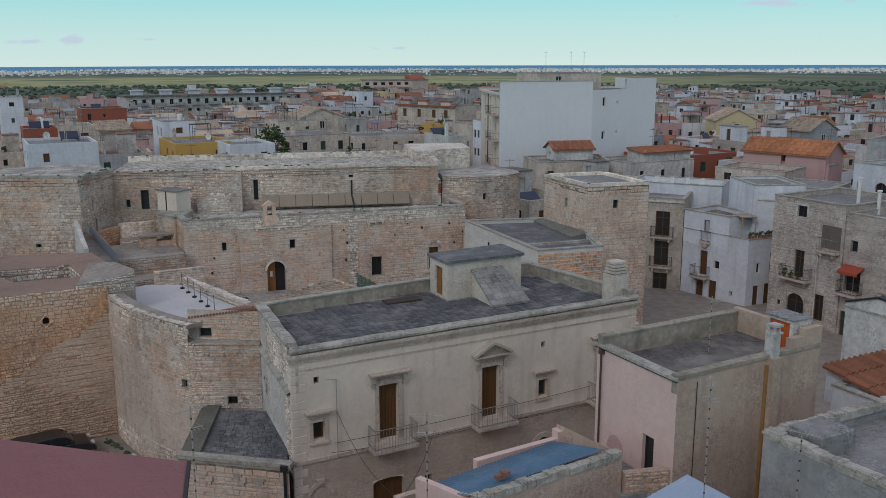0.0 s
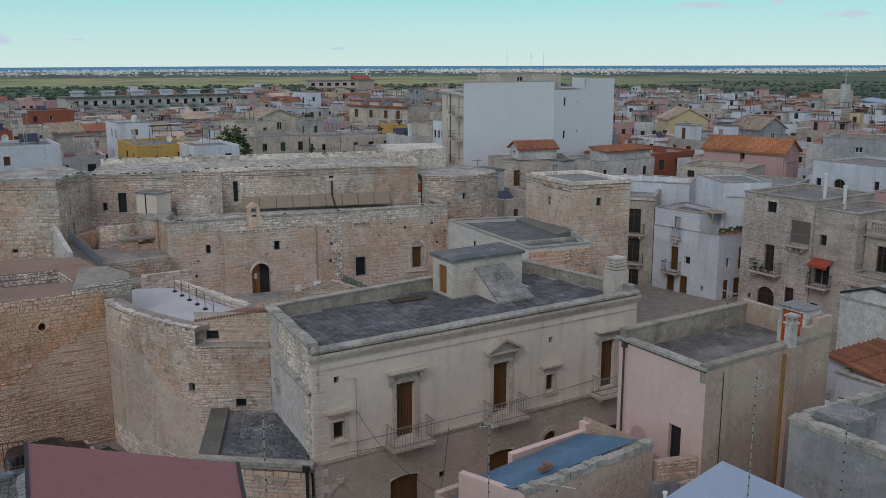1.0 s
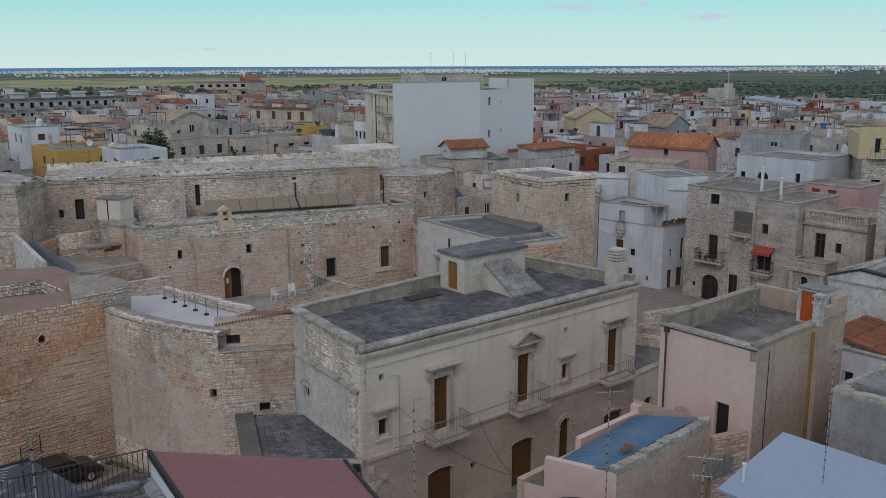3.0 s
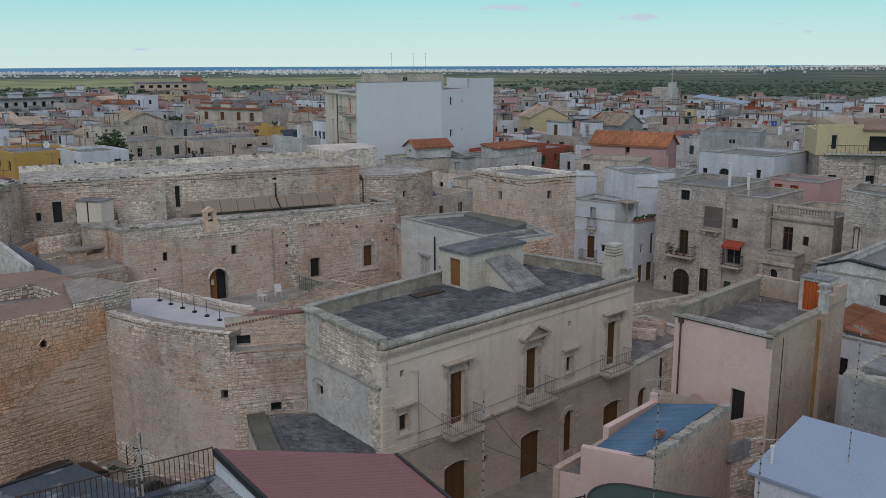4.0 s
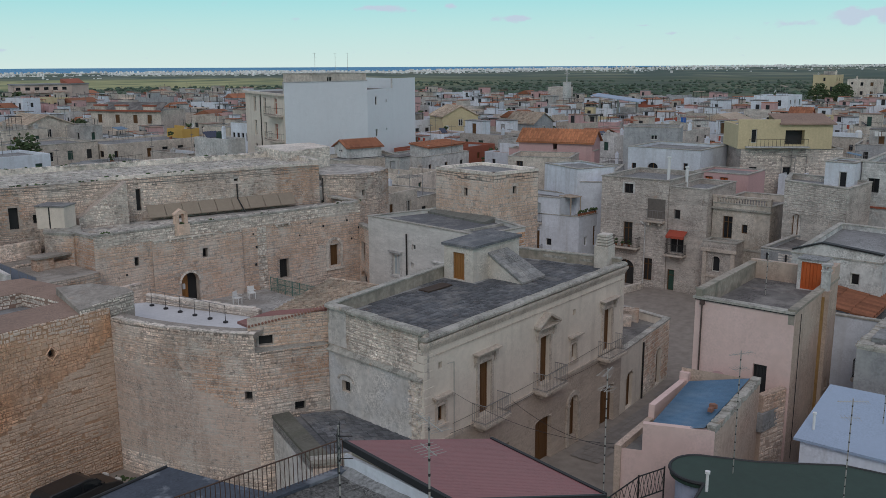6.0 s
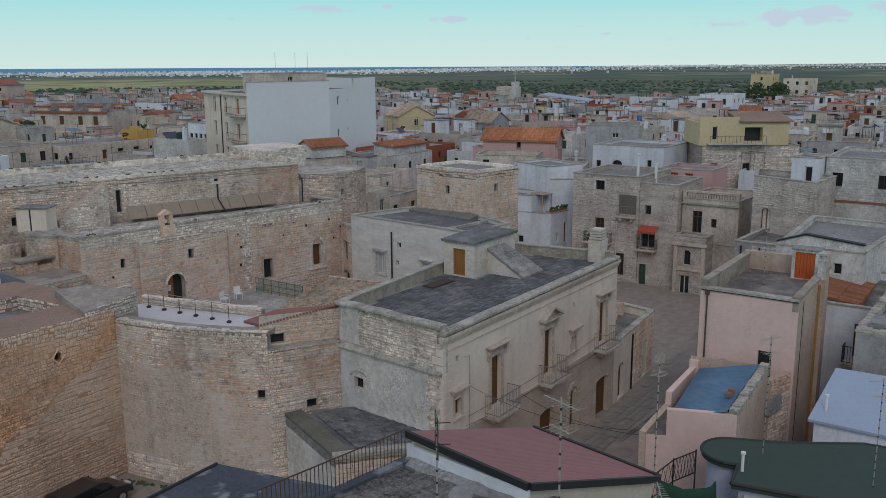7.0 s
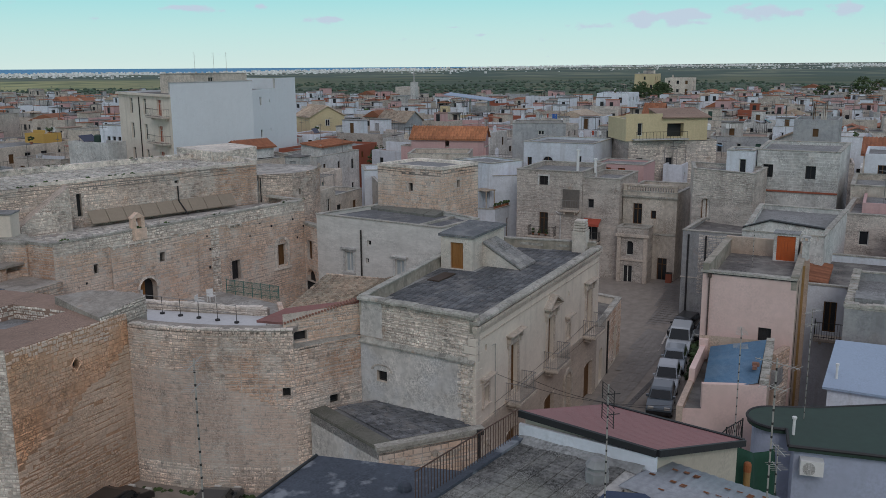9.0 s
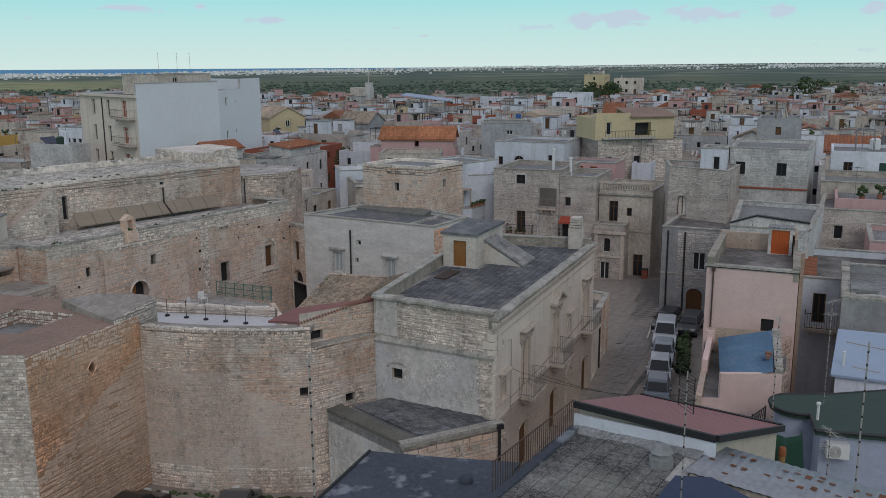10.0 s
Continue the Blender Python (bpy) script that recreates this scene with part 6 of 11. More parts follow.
def west_tower():
    T = thing("castle_west_tower", "square castle tower of weathered limestone blocks", "tower", (5, 70, 1))
    a, b, c = (0.9, 70.4), (6.8, 67.05), (9.7, 71.1)
    h = [(1.6, 1.75, 10.5, 11.6), (1.9, 2.15, 8.2, 9.9)]
    stone_wall(T, Face(a, b), -0.5, 13.1, [(3.3, 3.7, 8.1, 8.35)], "castle", seed=81, course=0.24, length=0.45)
    stone_wall(T, Face(b, c), -0.5, 13.0, h, "castle", seed=82)
    for q in h:
        hole_shade(Face(b, c), q, T)
    hole_shade(Face(a, b), (3.3, 3.7, 8.1, 8.35), T)
    g = Geo()
    g.prism([a, b, c, (9.0, 78), (2.5, 77)], 12.5, 13.0)
    under(g.ob("roof", M["stoneroof"]), T)
    g = Geo()
    fa, fb = Face(a, b), Face(b, c)
    fa.slab(g, 0, fa.L, 13.1, 13.3, -0.5, 0.03)
    fb.slab(g, 0, fb.L, 13.0, 13.2, -0.4, 0.03)
    under(g.ob("coping", M["coping"]), T)
    # platforms, low walls and a stone table between tower and hall
    S = thing("court_steps", "broken stone platforms and low walls in the castle court", "steps", (11, 64, 4.7))
    blocks = ((8.0, 12.75, 61.6, 66.9, 8.1, "tanstone"), (7.9, 12.6, 68.75, 70.9, 9.0, "tanstone"), (9.5, 12.5, 68.4, 68.75, 9.38, "castle"), (10.4, 11.5, 64.9, 65.7, 8.85, "castle"),
              (11.5, 12.7, 65.0, 65.9, 8.5, "castle"), (9.9, 13.1, 57.55, 57.9, 7.95, "castle"), (8.6, 12.9, 59.7, 61.6, 7.0, "tanstone"), (9.4, 12.5, 66.9, 68.4, 8.3, "tanstone"))
    for i, (x0, x1, y0, y1, zt, mt) in enumerate(blocks):
        g = Geo().box(x0, x1, y0, y1, 4.0, zt)
        sb = under(g.ob("low_wall" if mt == "castle" else "platform", M[mt]), S)
        g = Geo()
        Face((x0, y0), (x1, y0)).stones(g, 4.6, zt, rng=random.Random(95 + i))
        Face((x0, y1), (x0, y0)).stones(g, 4.6, zt, rng=random.Random(195 + i))
        g.ob("stone_facing", M["castle"]).parent = sb
    g = Geo().box(10.25, 12.7, 64.75, 65.95, 8.87, 9.0)
    under(g.ob("stone_slab", M["tanstone"], label="broad stone table slab"), S)
    g = Geo()
    fd = Face((7.45, 66.4), (9.5, 68.4))
    fd.slab(g, 0, fd.L, 7.0, 9.2, -0.3, 0.0)
    sb = under(g.ob("low_wall", M["mortar_warm"]), S)
    g = Geo()
    fd.stones(g, 7.0, 9.2, rng=random.Random(91), course=0.16, length=0.3)
    g.ob("stone_facing", M["castle_warm"]).parent = sb
    # turret at the corner of the hall that carries the cabin
    tp = [(11.95, 66.7), (12.75, 64.6), (13.4, 64.7), (14.6, 66.9), (13.3, 69.0)]
    U = thing("corner_turret", "rough stone turret at the corner of the castle hall", "turret", (13, 66.5, 4.7))
    gb, gs = Geo(), Geo()
    gb.prism(tp, 4.2, 10.1)
    for a2, b2, sd in ((tp[4], tp[0], 92), (tp[0], tp[1], 93), (tp[1], tp[2], 94)):
        Face(a2, b2).stones(gs, 4.7, 10.0, rng=random.Random(sd))
    wb = under(gb.ob("wall", M["mortar"]), U)
    tagged(gs.ob("stone_facing", M["castle"]), kind="stuff").parent = wb
    g = Geo().prism(inset(tp, -0.06), 10.1, 10.25)
    under(g.ob("coping", M["coping"]), U)
    g = Geo()
    m = Matrix.Translation((13.45, 67.75, 10.2)) @ Matrix.Rotation(radians(-59), 4, "Z")
    g.box(-1.0, 1.0, -0.7, 0.7, 0, 1.5, m)
    bx = thing("roof_cabin", "pale plastered cabin with a slab roof", "cabin", (13.45, 67.75, 10.2))
    under(g.ob("wall", M["render_pal"]), bx)
    g = Geo().box(-1.07, 1.07, -0.78, 0.78, 1.5, 1.6, m)
    under(g.ob("roof", M["roofgrey"]), bx)
    g = Geo().box(-0.1, -0.02, -0.74, -0.7, 0.0, 1.5, m)
    under(g.ob("drain_pipe", M["black"]), bx)
    # sloping gangway from the tower door down past the bastion
    rr = thing("gangway", "sloping gangway with a blue-grey mesh side", "gangway", (7, 64, 7))
    a0, a1 = Vector((7.2, 68.0, 9.0)), Vector((8.1, 60.6, 8.0))
    side = Vector((-0.95, -0.12, 0))
    q = [a0, a1, a1 + side, a0 + side]
    g = Geo().add(q + [Vector((p.x, p.y, 4.2)) for p in q], [(3, 2, 1, 0), (4, 5, 6, 7), (0, 1, 5, 4), (1, 2, 6, 5), (2, 3, 7, 6), (3, 0, 4, 7)])
    under(g.ob("floor", M["tanstone"]), rr)
    up = Vector((0, 0, 0.82))
    e0, e1 = a0.lerp(a1, 0.12), a1
    g = Geo().tube(e0 + up, e1 + up, 0.025, 5)
    under(g.ob("rail", M["railgrey"]), rr)
    for i in range(9):
        b2 = e0.lerp(e1, i / 8)
        under(Geo().tube(b2, b2 + up, 0.02, 5).ob("post", M["railgrey"]), rr)
    off = Vector((0.02, 0, 0))
    q = [e0, e1, e1 + up * 0.95, e0 + up * 0.95]
    g = Geo().add(q + [p + off for p in q], [(0, 1, 2, 3), (7, 6, 5, 4), (0, 4, 5, 1), (2, 6, 7, 3)])
    under(g.ob("mesh_panel", M["meshblue"], label="blue-grey mesh panel"), rr)
    g = Geo()
    w0, w1 = Vector((6.2, 66.6, 10.15)), Vector((6.05, 59.9, 9.45))
    t = Vector((0.28, 0, 0))
    q = [w0, w1, w1 + t, w0 + t]
    g.add(q + [Vector((p.x, p.y, 6.0)) for p in q], [(3, 2, 1, 0), (0, 1, 5, 4), (1, 2, 6, 5), (2, 3, 7, 6), (3, 0, 4, 7)])
    under(g.ob("side_wall", M["lead_plaster"], label="whitewashed sloping side wall"), rr)


bastion()
curtain()
castle_terrace()
keep()
west_tower()


# ---- houses between castle and piazza ----
M["coversheet"] = mat("grey_green_sheet", (0.20, 0.20, 0.18), rough=0.7, var=0.3, fine=4, speck=0.2)


def second_house():
    S = thing("plastered_house", "pale grey plastered house with flat slab roof behind the palazzo", "house", (34, 50, 0))
    a, b, c, d = (31.1, 45.2), (35.6, 44.4), (40.0, 54.0), (32.3, 56.6)
    pts = [a, b, c, d]
    fw = Face(d, a)
    L = fw.L
    hw = [(L - 8.75, L - 7.95, 5.35, 6.9), (L - 4.1, L - 3.25, 5.1, 6.8), (L - 6.65, L - 6.25, 7.55, 7.98), (L - 6.8, L - 6.5, 6.2, 6.6)]
    shell(pts, -0.5, 9.5, M["pale_plaster"], M["slab"], S, {3: hw}, 0.25, 0.25, M["coping"])
    for h in hw:
        window(fw, h, S, 0.15, leaf="palepane" if h in hw[:2] else None)
    for h in hw[:2]:
        g = Geo()
        fw.slab(g, h[0] - 0.3, h[1] + 0.3, h[3] + 0.22, h[3] + 0.34, 0, 0.24)
        fw.slab(g, h[0] - 0.2, h[1] + 0.2, h[3] + 0.08, h[3] + 0.22, 0, 0.12)
        fw.slab(g, h[0] - 0.16, h[0], h[2], h[3] + 0.08, 0, 0.05)
        fw.slab(g, h[1], h[1] + 0.16, h[2], h[3] + 0.08, 0, 0.05)
        fw.slab(g, h[0] - 0.2, h[1] + 0.2, h[2] - 0.12, h[2], 0, 0.1)
        under(g.ob("window_head", M["offwhite"]), S)
    g = Geo()
    g.tube(fw.at(L - 7.15, 8.7, 0.07), fw.at(L - 7.15, 3.0, 0.07), 0.06)
    under(g.ob("drain_pipe", M["iron"]), S)
    g = Geo()
    ff = Face(a, b)
    ff.stones(g, 5.0, 9.3, rng=random.Random(101), course=0.24, length=0.4)
    under(g.ob("stone_facing", M["castle_warm"]), S)
    # low shed with sheet roof on top
    g = Geo()
    lo, hi = (Vector((35.9, 48.2, 9.42)), Vector((37.25, 55.0, 9.42))), (Vector((37.1, 48.0, 9.62)), Vector((38.75, 55.0, 9.62)))
    for i in range(6):
        a0, a1 = (i + 0.02) / 6, (i + 0.98) / 6
        q = [lo[0].lerp(lo[1], a0), hi[0].lerp(hi[1], a0), hi[0].lerp(hi[1], a1), lo[0].lerp(lo[1], a1)]
        g.add(q + [p - Vector((0, 0, 0.06)) for p in q] + [Vector((p.x, p.y, 9.2)) for p in q], [(0, 1, 2, 3), (0, 8, 9, 1), (1, 9, 10, 2), (2, 10, 11, 3), (3, 11, 8, 0)])
        under(g.ob("sheet_cover", M["coversheet"]), S)
        g = Geo()
    g = Geo()
    Face((36.4, 47.0), (31.9, 47.8)).slab(g, 0, 4.5, 9.25, 9.42, -0.2, 0.0)
    under(g.ob("roof_kerb", M["coping"]), S)


def stone_tower():
    T = thing("square_stone_tower", "square stone tower house with flat roof and two small windows", "tower", (39, 51, 0))
    a, b, d = (37.3, 48.4), (41.8, 47.3), (37.9, 54.4)
    c = (42.6, 53.3)
    fs, fw = Face(a, b), Face(d, a)
    hs = [(1.95, 2.35, 11.15, 11.75)]
    hw = [(3.0, 3.4, 10.9, 11.55)]
    stone_wall(T, fs, -0.5, 12.75, hs, "castle_face", seed=111, course=0.26, length=0.5, proud=0.012)
    stone_wall(T, fw, -0.5, 12.75, hw, "castle_face", seed=112, course=0.26, length=0.5, proud=0.012)
    stone_wall(T, Face(b, c), -0.5, 12.75, (), "castle_face", seed=113, course=0.26, length=0.5, proud=0.012)
    hole_shade(fs, hs[0], T)
    hole_shade(fw, hw[0], T)
    g = Geo()
    g.prism([a, b, c, d], 12.2, 12.72)
    under(g.ob("roof", M["roofgrey"]), T)
    g = Geo()
    for ff in (fs, fw, Face(b, c), Face(c, d)):
        ff.slab(g, 0, ff.L, 12.72, 12.95, -0.3, 0.04)
    under(g.ob("parapet", M["castle_pale"]), T)


def tile_roof_shed():
    """Low building behind the palazzo with a worn pantile roof; every tile is one piece."""
    T = thing("tiled_shed", "low stone shed with a worn clay tile roof", "shed", (15.5, 43, 1.5))
    e0, e1, e2 = Vector((12.1, 44.55, 8.55)), Vector((12.35, 41.0, 9.3)), Vector((15.4, 40.55, 9.6))
    r0, r1, r2 = Vector((17.6, 45.8, 9.05)), Vector((18.7, 42.6, 8.85)), Vector((19.0, 41.0, 9.35))
    g = Geo()
    g.prism([p[:2] for p in (e0, e1, e2, r2, r1, r0)], 1.2, 8.2)
    under(g.ob("wall", M["castle"]), T)
    bed = Geo()
    for lo0, lo1, hi0, hi1 in ((e0, e1, r0, r1), (e1, e2, r1, r2)):
        for i in range(12):
            q = [lo0.lerp(lo1, i / 12), lo0.lerp(lo1, (i + 1) / 12), hi0.lerp(hi1, (i + 1) / 12), hi0.lerp(hi1, i / 12)]
            bed.add([p - Vector((0, 0, 0.03)) for p in q] + [p - Vector((0, 0, 0.3)) for p in q], [(0, 1, 2, 3), (7, 6, 5, 4), (1, 0, 4, 5), (3, 2, 6, 7)])
    for q0, q1 in ((e0, r0), (e2, r2)):
        bed.add([q0 - Vector((0, 0, 0.03)), q1 - Vector((0, 0, 0.03)), q1 - Vector((0, 0, 1.0)), q0 - Vector((0, 0, 1.0))], [(0, 1, 2, 3)])
    rb = under(bed.ob("roof", M["tilebed"]), T)
    tile = Geo()
    n = 6
    v = []
    for k, (w, z) in enumerate(((0.078, 0.05), (0.062, 0.0))):
        for i in range(n):
            t = math.pi * i / (n - 1)
            v.append((-w * math.cos(t), k * 0.42, w * 1.5 * math.sin(t) + z))
    tile.add(v, [(i, i + 1, n + i + 1, n + i) for i in range(n - 1)] + [tuple(range(n - 1, -1, -1))])
    first = None
    rng = random.Random(9)
    joined = Geo()
    cnt = 0
    for lo0, lo1, hi0, hi1, cols in ((e0, e1, r0, r1, 17), (e1, e2, r1, r2, 12)):
        for i in range(cols):
            u = (i + 0.5) / cols
            lo, hi = lo0.lerp(lo1, u), hi0.lerp(hi1, u)
            up = (hi - lo).normalized()
            nrm = (lo1 - lo0).cross(up).normalized()
            nrm = nrm if nrm.z > 0 else -nrm
            rows = int((hi - lo).length / 0.34)
            for k in range(rows):
                m = Matrix((up.cross(nrm), up, nrm)).transposed().to_4x4()
                m.translation = lo.lerp(hi, k / rows) + nrm * rng.uniform(0.0, 0.025)
                m = m @ Matrix.Rotation(rng.uniform(-0.07, 0.07), 4, "Z")
                if cnt < 300:
                    t = first = tile.ob("roof_tile", M["oldtile"]) if first is None else new("roof_tile", first.data)
                    t.parent, t.matrix_parent_inverse = rb, rb.matrix_basis.inverted()
                    t.matrix_basis = m
                    cnt += 1
                else:
                    joined.add([m @ Vector(q) for q in tile.v], tile.f)
    g = Geo()                            # mortared ridge row
    for i in range(14):
        p = r0.lerp(r1, i / 14)
        g.tube(p + Vector((0, 0, 0.06)), r0.lerp(r1, (i + 0.93) / 14) + Vector((0, 0, 0.03)), 0.1, 8)
    under(g.ob("ridge", M["oldtile"]), T)
    tagged(joined.ob("roof_tile_rest", M["oldtile"]), kind="stuff").parent = rb


second_house()
stone_tower()
tile_roof_shed()


# ---- foreground houses ----
def annex():
    A = thing("annex", "low stone annex with a slate-grey slab lean-to roof", "annex", (9.3, 37, 0.5))
    fl, fr, br, bl = (6.7, 36.0), (10.45, 32.9), (11.3, 38.6), (8.9, 41.0)
    f, w = Face(fl, fr), Face(bl, fl)
    door = (1.6, 3.3, 0.3, 2.6)
    stone_wall(A, f, -0.5, 4.72, [door], "castle_face", seed=121, course=0.3, length=0.6, proud=0.012)
    window(f, door, A, 0.25, "wood", "street_door", "wood")
    arch_infill(f, door, 0.25, A, M["castle_face"])
    g = Geo()
    w.panel(g, -0.5, 4.85)
    under(g.ob("side_wall", M["sideplaster"], label="grey-white plastered side wall"), A)
    g = Geo()
    for t, z, k, e in ((0.7, 4.2, 0.5, 0.12), (1.15, 3.95, 0.3, 0.2), (2.4, 4.25, 0.35, 0.1), (2.7, 4.0, 0.25, 0.25), (3.2, 4.15, 0.6, 0.1)):
        f.slab(g, t, t + k, z, z + e, 0, 0.1)
        f.slab(g, t + 0.1, t + k - 0.08, z - 0.16, z, 0, 0.07)
    under(g.ob("worn_relief", M["trim_pal"], label="worn fragments of carved relief"), A)
    g = Geo()
    f.slab(g, -0.1, f.L + 0.1, 4.86, 5.03, -0.3, 0.14)
    f.slab(g, -0.05, f.L + 0.05, 4.72, 4.86, -0.3, 0.07)
    under(g.ob("cornice", M["coping"]), A)
    g = Geo()
    w.slab(g, 0, w.L, 4.85, 5.0, -0.8, 0.04)
    under(g.ob("parapet", M["olivekerb"]), A)
    g = Geo()
    f.slab(g, 0.0, f.L, 4.85, 4.98, -0.45, -0.3)
    under(g.ob("kerb", M["olivekerb"]), A)
    g = Geo()
    g.prism([fl, fr, br, bl], 4.4, [4.84, 4.9, 4.84, 4.84])
    rb = under(g.ob("roof", M["slab"]), A)
    # roof slabs in rows
    rng = random.Random(17)
    o = Vector((*fl, 0))
    ux, uy = Vector((fr[0] - fl[0], fr[1] - fl[1], 0)), Vector((bl[0] - fl[0], bl[1] - fl[1], 0))
    gg = Geo()
    for i in range(22):
        a = 0.02
        while a < 0.97:
            b = min(a + rng.uniform(0.05, 0.1), 0.98)
            q = [o + ux * uu + uy * vv for uu, vv in ((0.24 + 0.75 * a, i / 22), (0.24 + 0.75 * b, i / 22), (0.24 + 0.75 * b, (i + 1) / 22), (0.24 + 0.75 * a, (i + 1) / 22))]
            h = rng.uniform(0.01, 0.05)
            ctr = sum(q, Vector()) / 4
            q = [ctr + (p - ctr) * 0.94 for p in q]
            zz = 4.83 + 0.05 * a + 0.03
            gg.add([(p.x, p.y, zz) for p in q] + [(p.x, p.y, zz + h + 0.02) for p in q], [(4, 5, 6, 7), (0, 1, 5, 4), (1, 2, 6, 5), (2, 3, 7, 6), (3, 0, 4, 7)])
            a = b
    tagged(gg.ob("roof_paving", M["slab"]), kind="stuff").parent = rb
    g = Geo()
    g.tube(f.at(f.L - 0.15, 4.9, 0.12), f.at(f.L - 0.15, 0.5, 0.12), 0.07, 8)
    g.box(-0.14, 0.14, -0.28, 0.0, 4.78, 5.0, f.matrix(f.L - 0.15, 0))
    under(g.ob("drain_pipe", M["black"]), A)


def east_wing():
    E = thing("east_wing", "low ruined stone wing with a bare screed roof beside the palazzo", "wing", (33, 36, 0))
    pts = [(28.95, 33.25), (37.4, 34.0), (38.6, 38.6), (31.0, 41.5), (28.2, 41.0)]
    f = Face(pts[0], pts[1])
    hs = [(1.05, 2.05, 0.3, 2.6), (6.2, 7.0, 0.2, 2.7)]
    shell(pts, -0.5, 4.2, M["render_pal"], M["roofdark"], E, {0: hs}, 0.5, 0.35, M["coping"])
    for h in hs:
        window(f, h, E, 0.24, "wood", "street_door", "wood")
        arch_infill(f, h, 0.3, E, M["render_pal"])
    g = Geo()
    f.stones(g, 0.3, 4.1, hs, rng=random.Random(131), s0=3.6, course=0.24)
    under(g.ob("stone_facing", M["castle"]), E)
    g = Geo()
    g.tube(f.at(3.6, 3.9, 0.06), f.at(3.6, 0.2, 0.06), 0.06)
    under(g.ob("drain_pipe", M["iron"]), E)
    # broken wall stumps on top
    rng = random.Random(14)
    g = Geo()
    for (x, y, w, d, h, r) in ((31.2, 38.6, 3.2, 0.7, 2.2, -20), (35.2, 37.6, 0.6, 3.4, 0.7, 25), (36.6, 37.3, 0.5, 2.6, 0.9, 20), (33.0, 40.2, 3.6, 0.9, 2.6, -12), (30.0, 42.2, 3.0, 1.6, 4.2, -10)):
        m = Matrix.Translation((x, y, 3.7)) @ Matrix.Rotation(radians(r), 4, "Z")
        for k in range(5):
            a, b = -w / 2 + w * k / 5, -w / 2 + w * (k + 1) / 5
            g.box(a, b - 0.01, -d / 2, d / 2, 0, h * rng.uniform(0.75, 1.05), m)
    under(g.ob("broken_wall", M["castle"]), E)
    g = Geo()
    for _ in range(90):
        x, y = rng.uniform(29.5, 37), rng.uniform(37, 41)
        k = rng.uniform(0.08, 0.22)
        m = Matrix.Translation((x, y, 3.72)) @ Matrix.Rotation(rng.uniform(0, 3), 4, "Z")
        g.box(-k, k, -k * 0.7, k * 0.7, 0, k, m)
    under(g.ob("rubble", M["castle_pale"]), E)


def pink_house():
    P = thing("pink_house", "tall pink-fronted house with a roof terrace and orange door", "house", (24, 23, 0.5))
    a, b, c, d = (20.25, 21.05), (27.5, 21.25), (27.6, 25.45), (20.3, 25.4)
    fw, fs = Face(d, a), Face(a, b)
    door = (2.75, 3.35, 6.75, 8.3)
    g = Geo()
    fw.panel(g, -0.3, 10.75, [door], 0.25)
    under(g.ob("front_wall", M["pink"]), P)
    g = Geo()
    fs.panel(g, -0.3, 10.85, [(6.2, 6.7, 5.5, 6.1)], 0.2)
    Face(b, c).panel(g, -0.3, 10.85)
    Face(c, d).panel(g, -0.3, 10.85)
    under(g.ob("side_wall", M["pinkside"]), P)
    window(fw, door, P, 0.15, "black", "door", "black")
    window(fs, (6.2, 6.7, 5.5, 6.1), P)
    g = Geo()
    for i in range(10):
        a0, a1 = math.pi * i / 10, math.pi * (i + 1) / 10
        g.add([fw.at(1.25, 7.0, 0.012), fw.at(1.25 - 0.5 * math.cos(a0), 7.0 + 0.62 * math.sin(a0), 0.012), fw.at(1.25 - 0.5 * math.cos(a1), 7.0 + 0.62 * math.sin(a1), 0.012)], [(0, 2, 1)])
    under(g.ob("arch_patch", M["rose"], label="painted-over rounded niche"), P)
    g = Geo()
    g.prism(inset([a, b, c, d], 0.25), 10.0, 10.35)
    under(g.ob("roof", M["roofdark"]), P)
    # parapets: low to the front, taller along the street
    g = Geo()
    fs.slab(g, 0, fs.L, 10.85, 10.97, -0.3, 0.06)
    fs.slab(g, 0.0, fs.L, 10.3, 10.85, -0.27, -0.01)
    under(g.ob("parapet", M["lichen"]), P)
    g = Geo()
    ft = Face(c, d)
    ft.slab(g, 0.3, ft.L, 10.3, 11.15, -0.28, 0.0)
    ft.slab(g, 0.3, ft.L, 11.15, 11.22, -0.32, 0.04)
    under(g.ob("parapet", M["lichen"]), P)
    g = Geo()
    fw.slab(g, -0.1, fw.L, 10.78, 10.88, -0.35, 0.1)
    under(g.ob("eaves_slab", M["coping"]), P)
    g = Geo()
    fw.slab(g, 0.0, fw.L, 10.73, 10.78, 0.0, 0.07)
    under(g.ob("drip_edge", M["iron"]), P)
    g = Geo()
    g.tube(fw.at(0.35, 10.75, 0.1), fw.at(0.35, 7.0, 0.1), 0.04, 8)
    g.box(-0.09, 0.09, -0.17, 0.0, 10.55, 10.75, fw.matrix(0.35, 0))
    under(g.ob("drain_pipe", M["ironbrown"]), P)
    g = Geo()
    Face(b, c).slab(g, 0, 4.2, 10.3, 11.3, -0.25, 0.0)
    fs.slab(g, 5.6, fs.L, 10.9, 11.35, -0.25, 0.02)
    fs.slab(g, 6.3, fs.L, 11.35, 11.62, -0.25, 0.02)
    under(g.ob("end_parapet", M["pinkside"]), P)
    # hut with orange door
    H = [(26.35, 21.6), (27.3, 21.6), (27.3, 22.85), (26.35, 22.85)]
    hf = Face(H[3], H[0])
    dr = (0.16, 1.1, 10.38, 11.72)
    hut = under(shell_mesh(H, 10.3, 11.82, {3: [dr]}).ob("roof_hut", M["lead_plaster"]), P)
    window(hf, dr, P, 0.06, "orangedoor", "hut_door", "orangedoor")
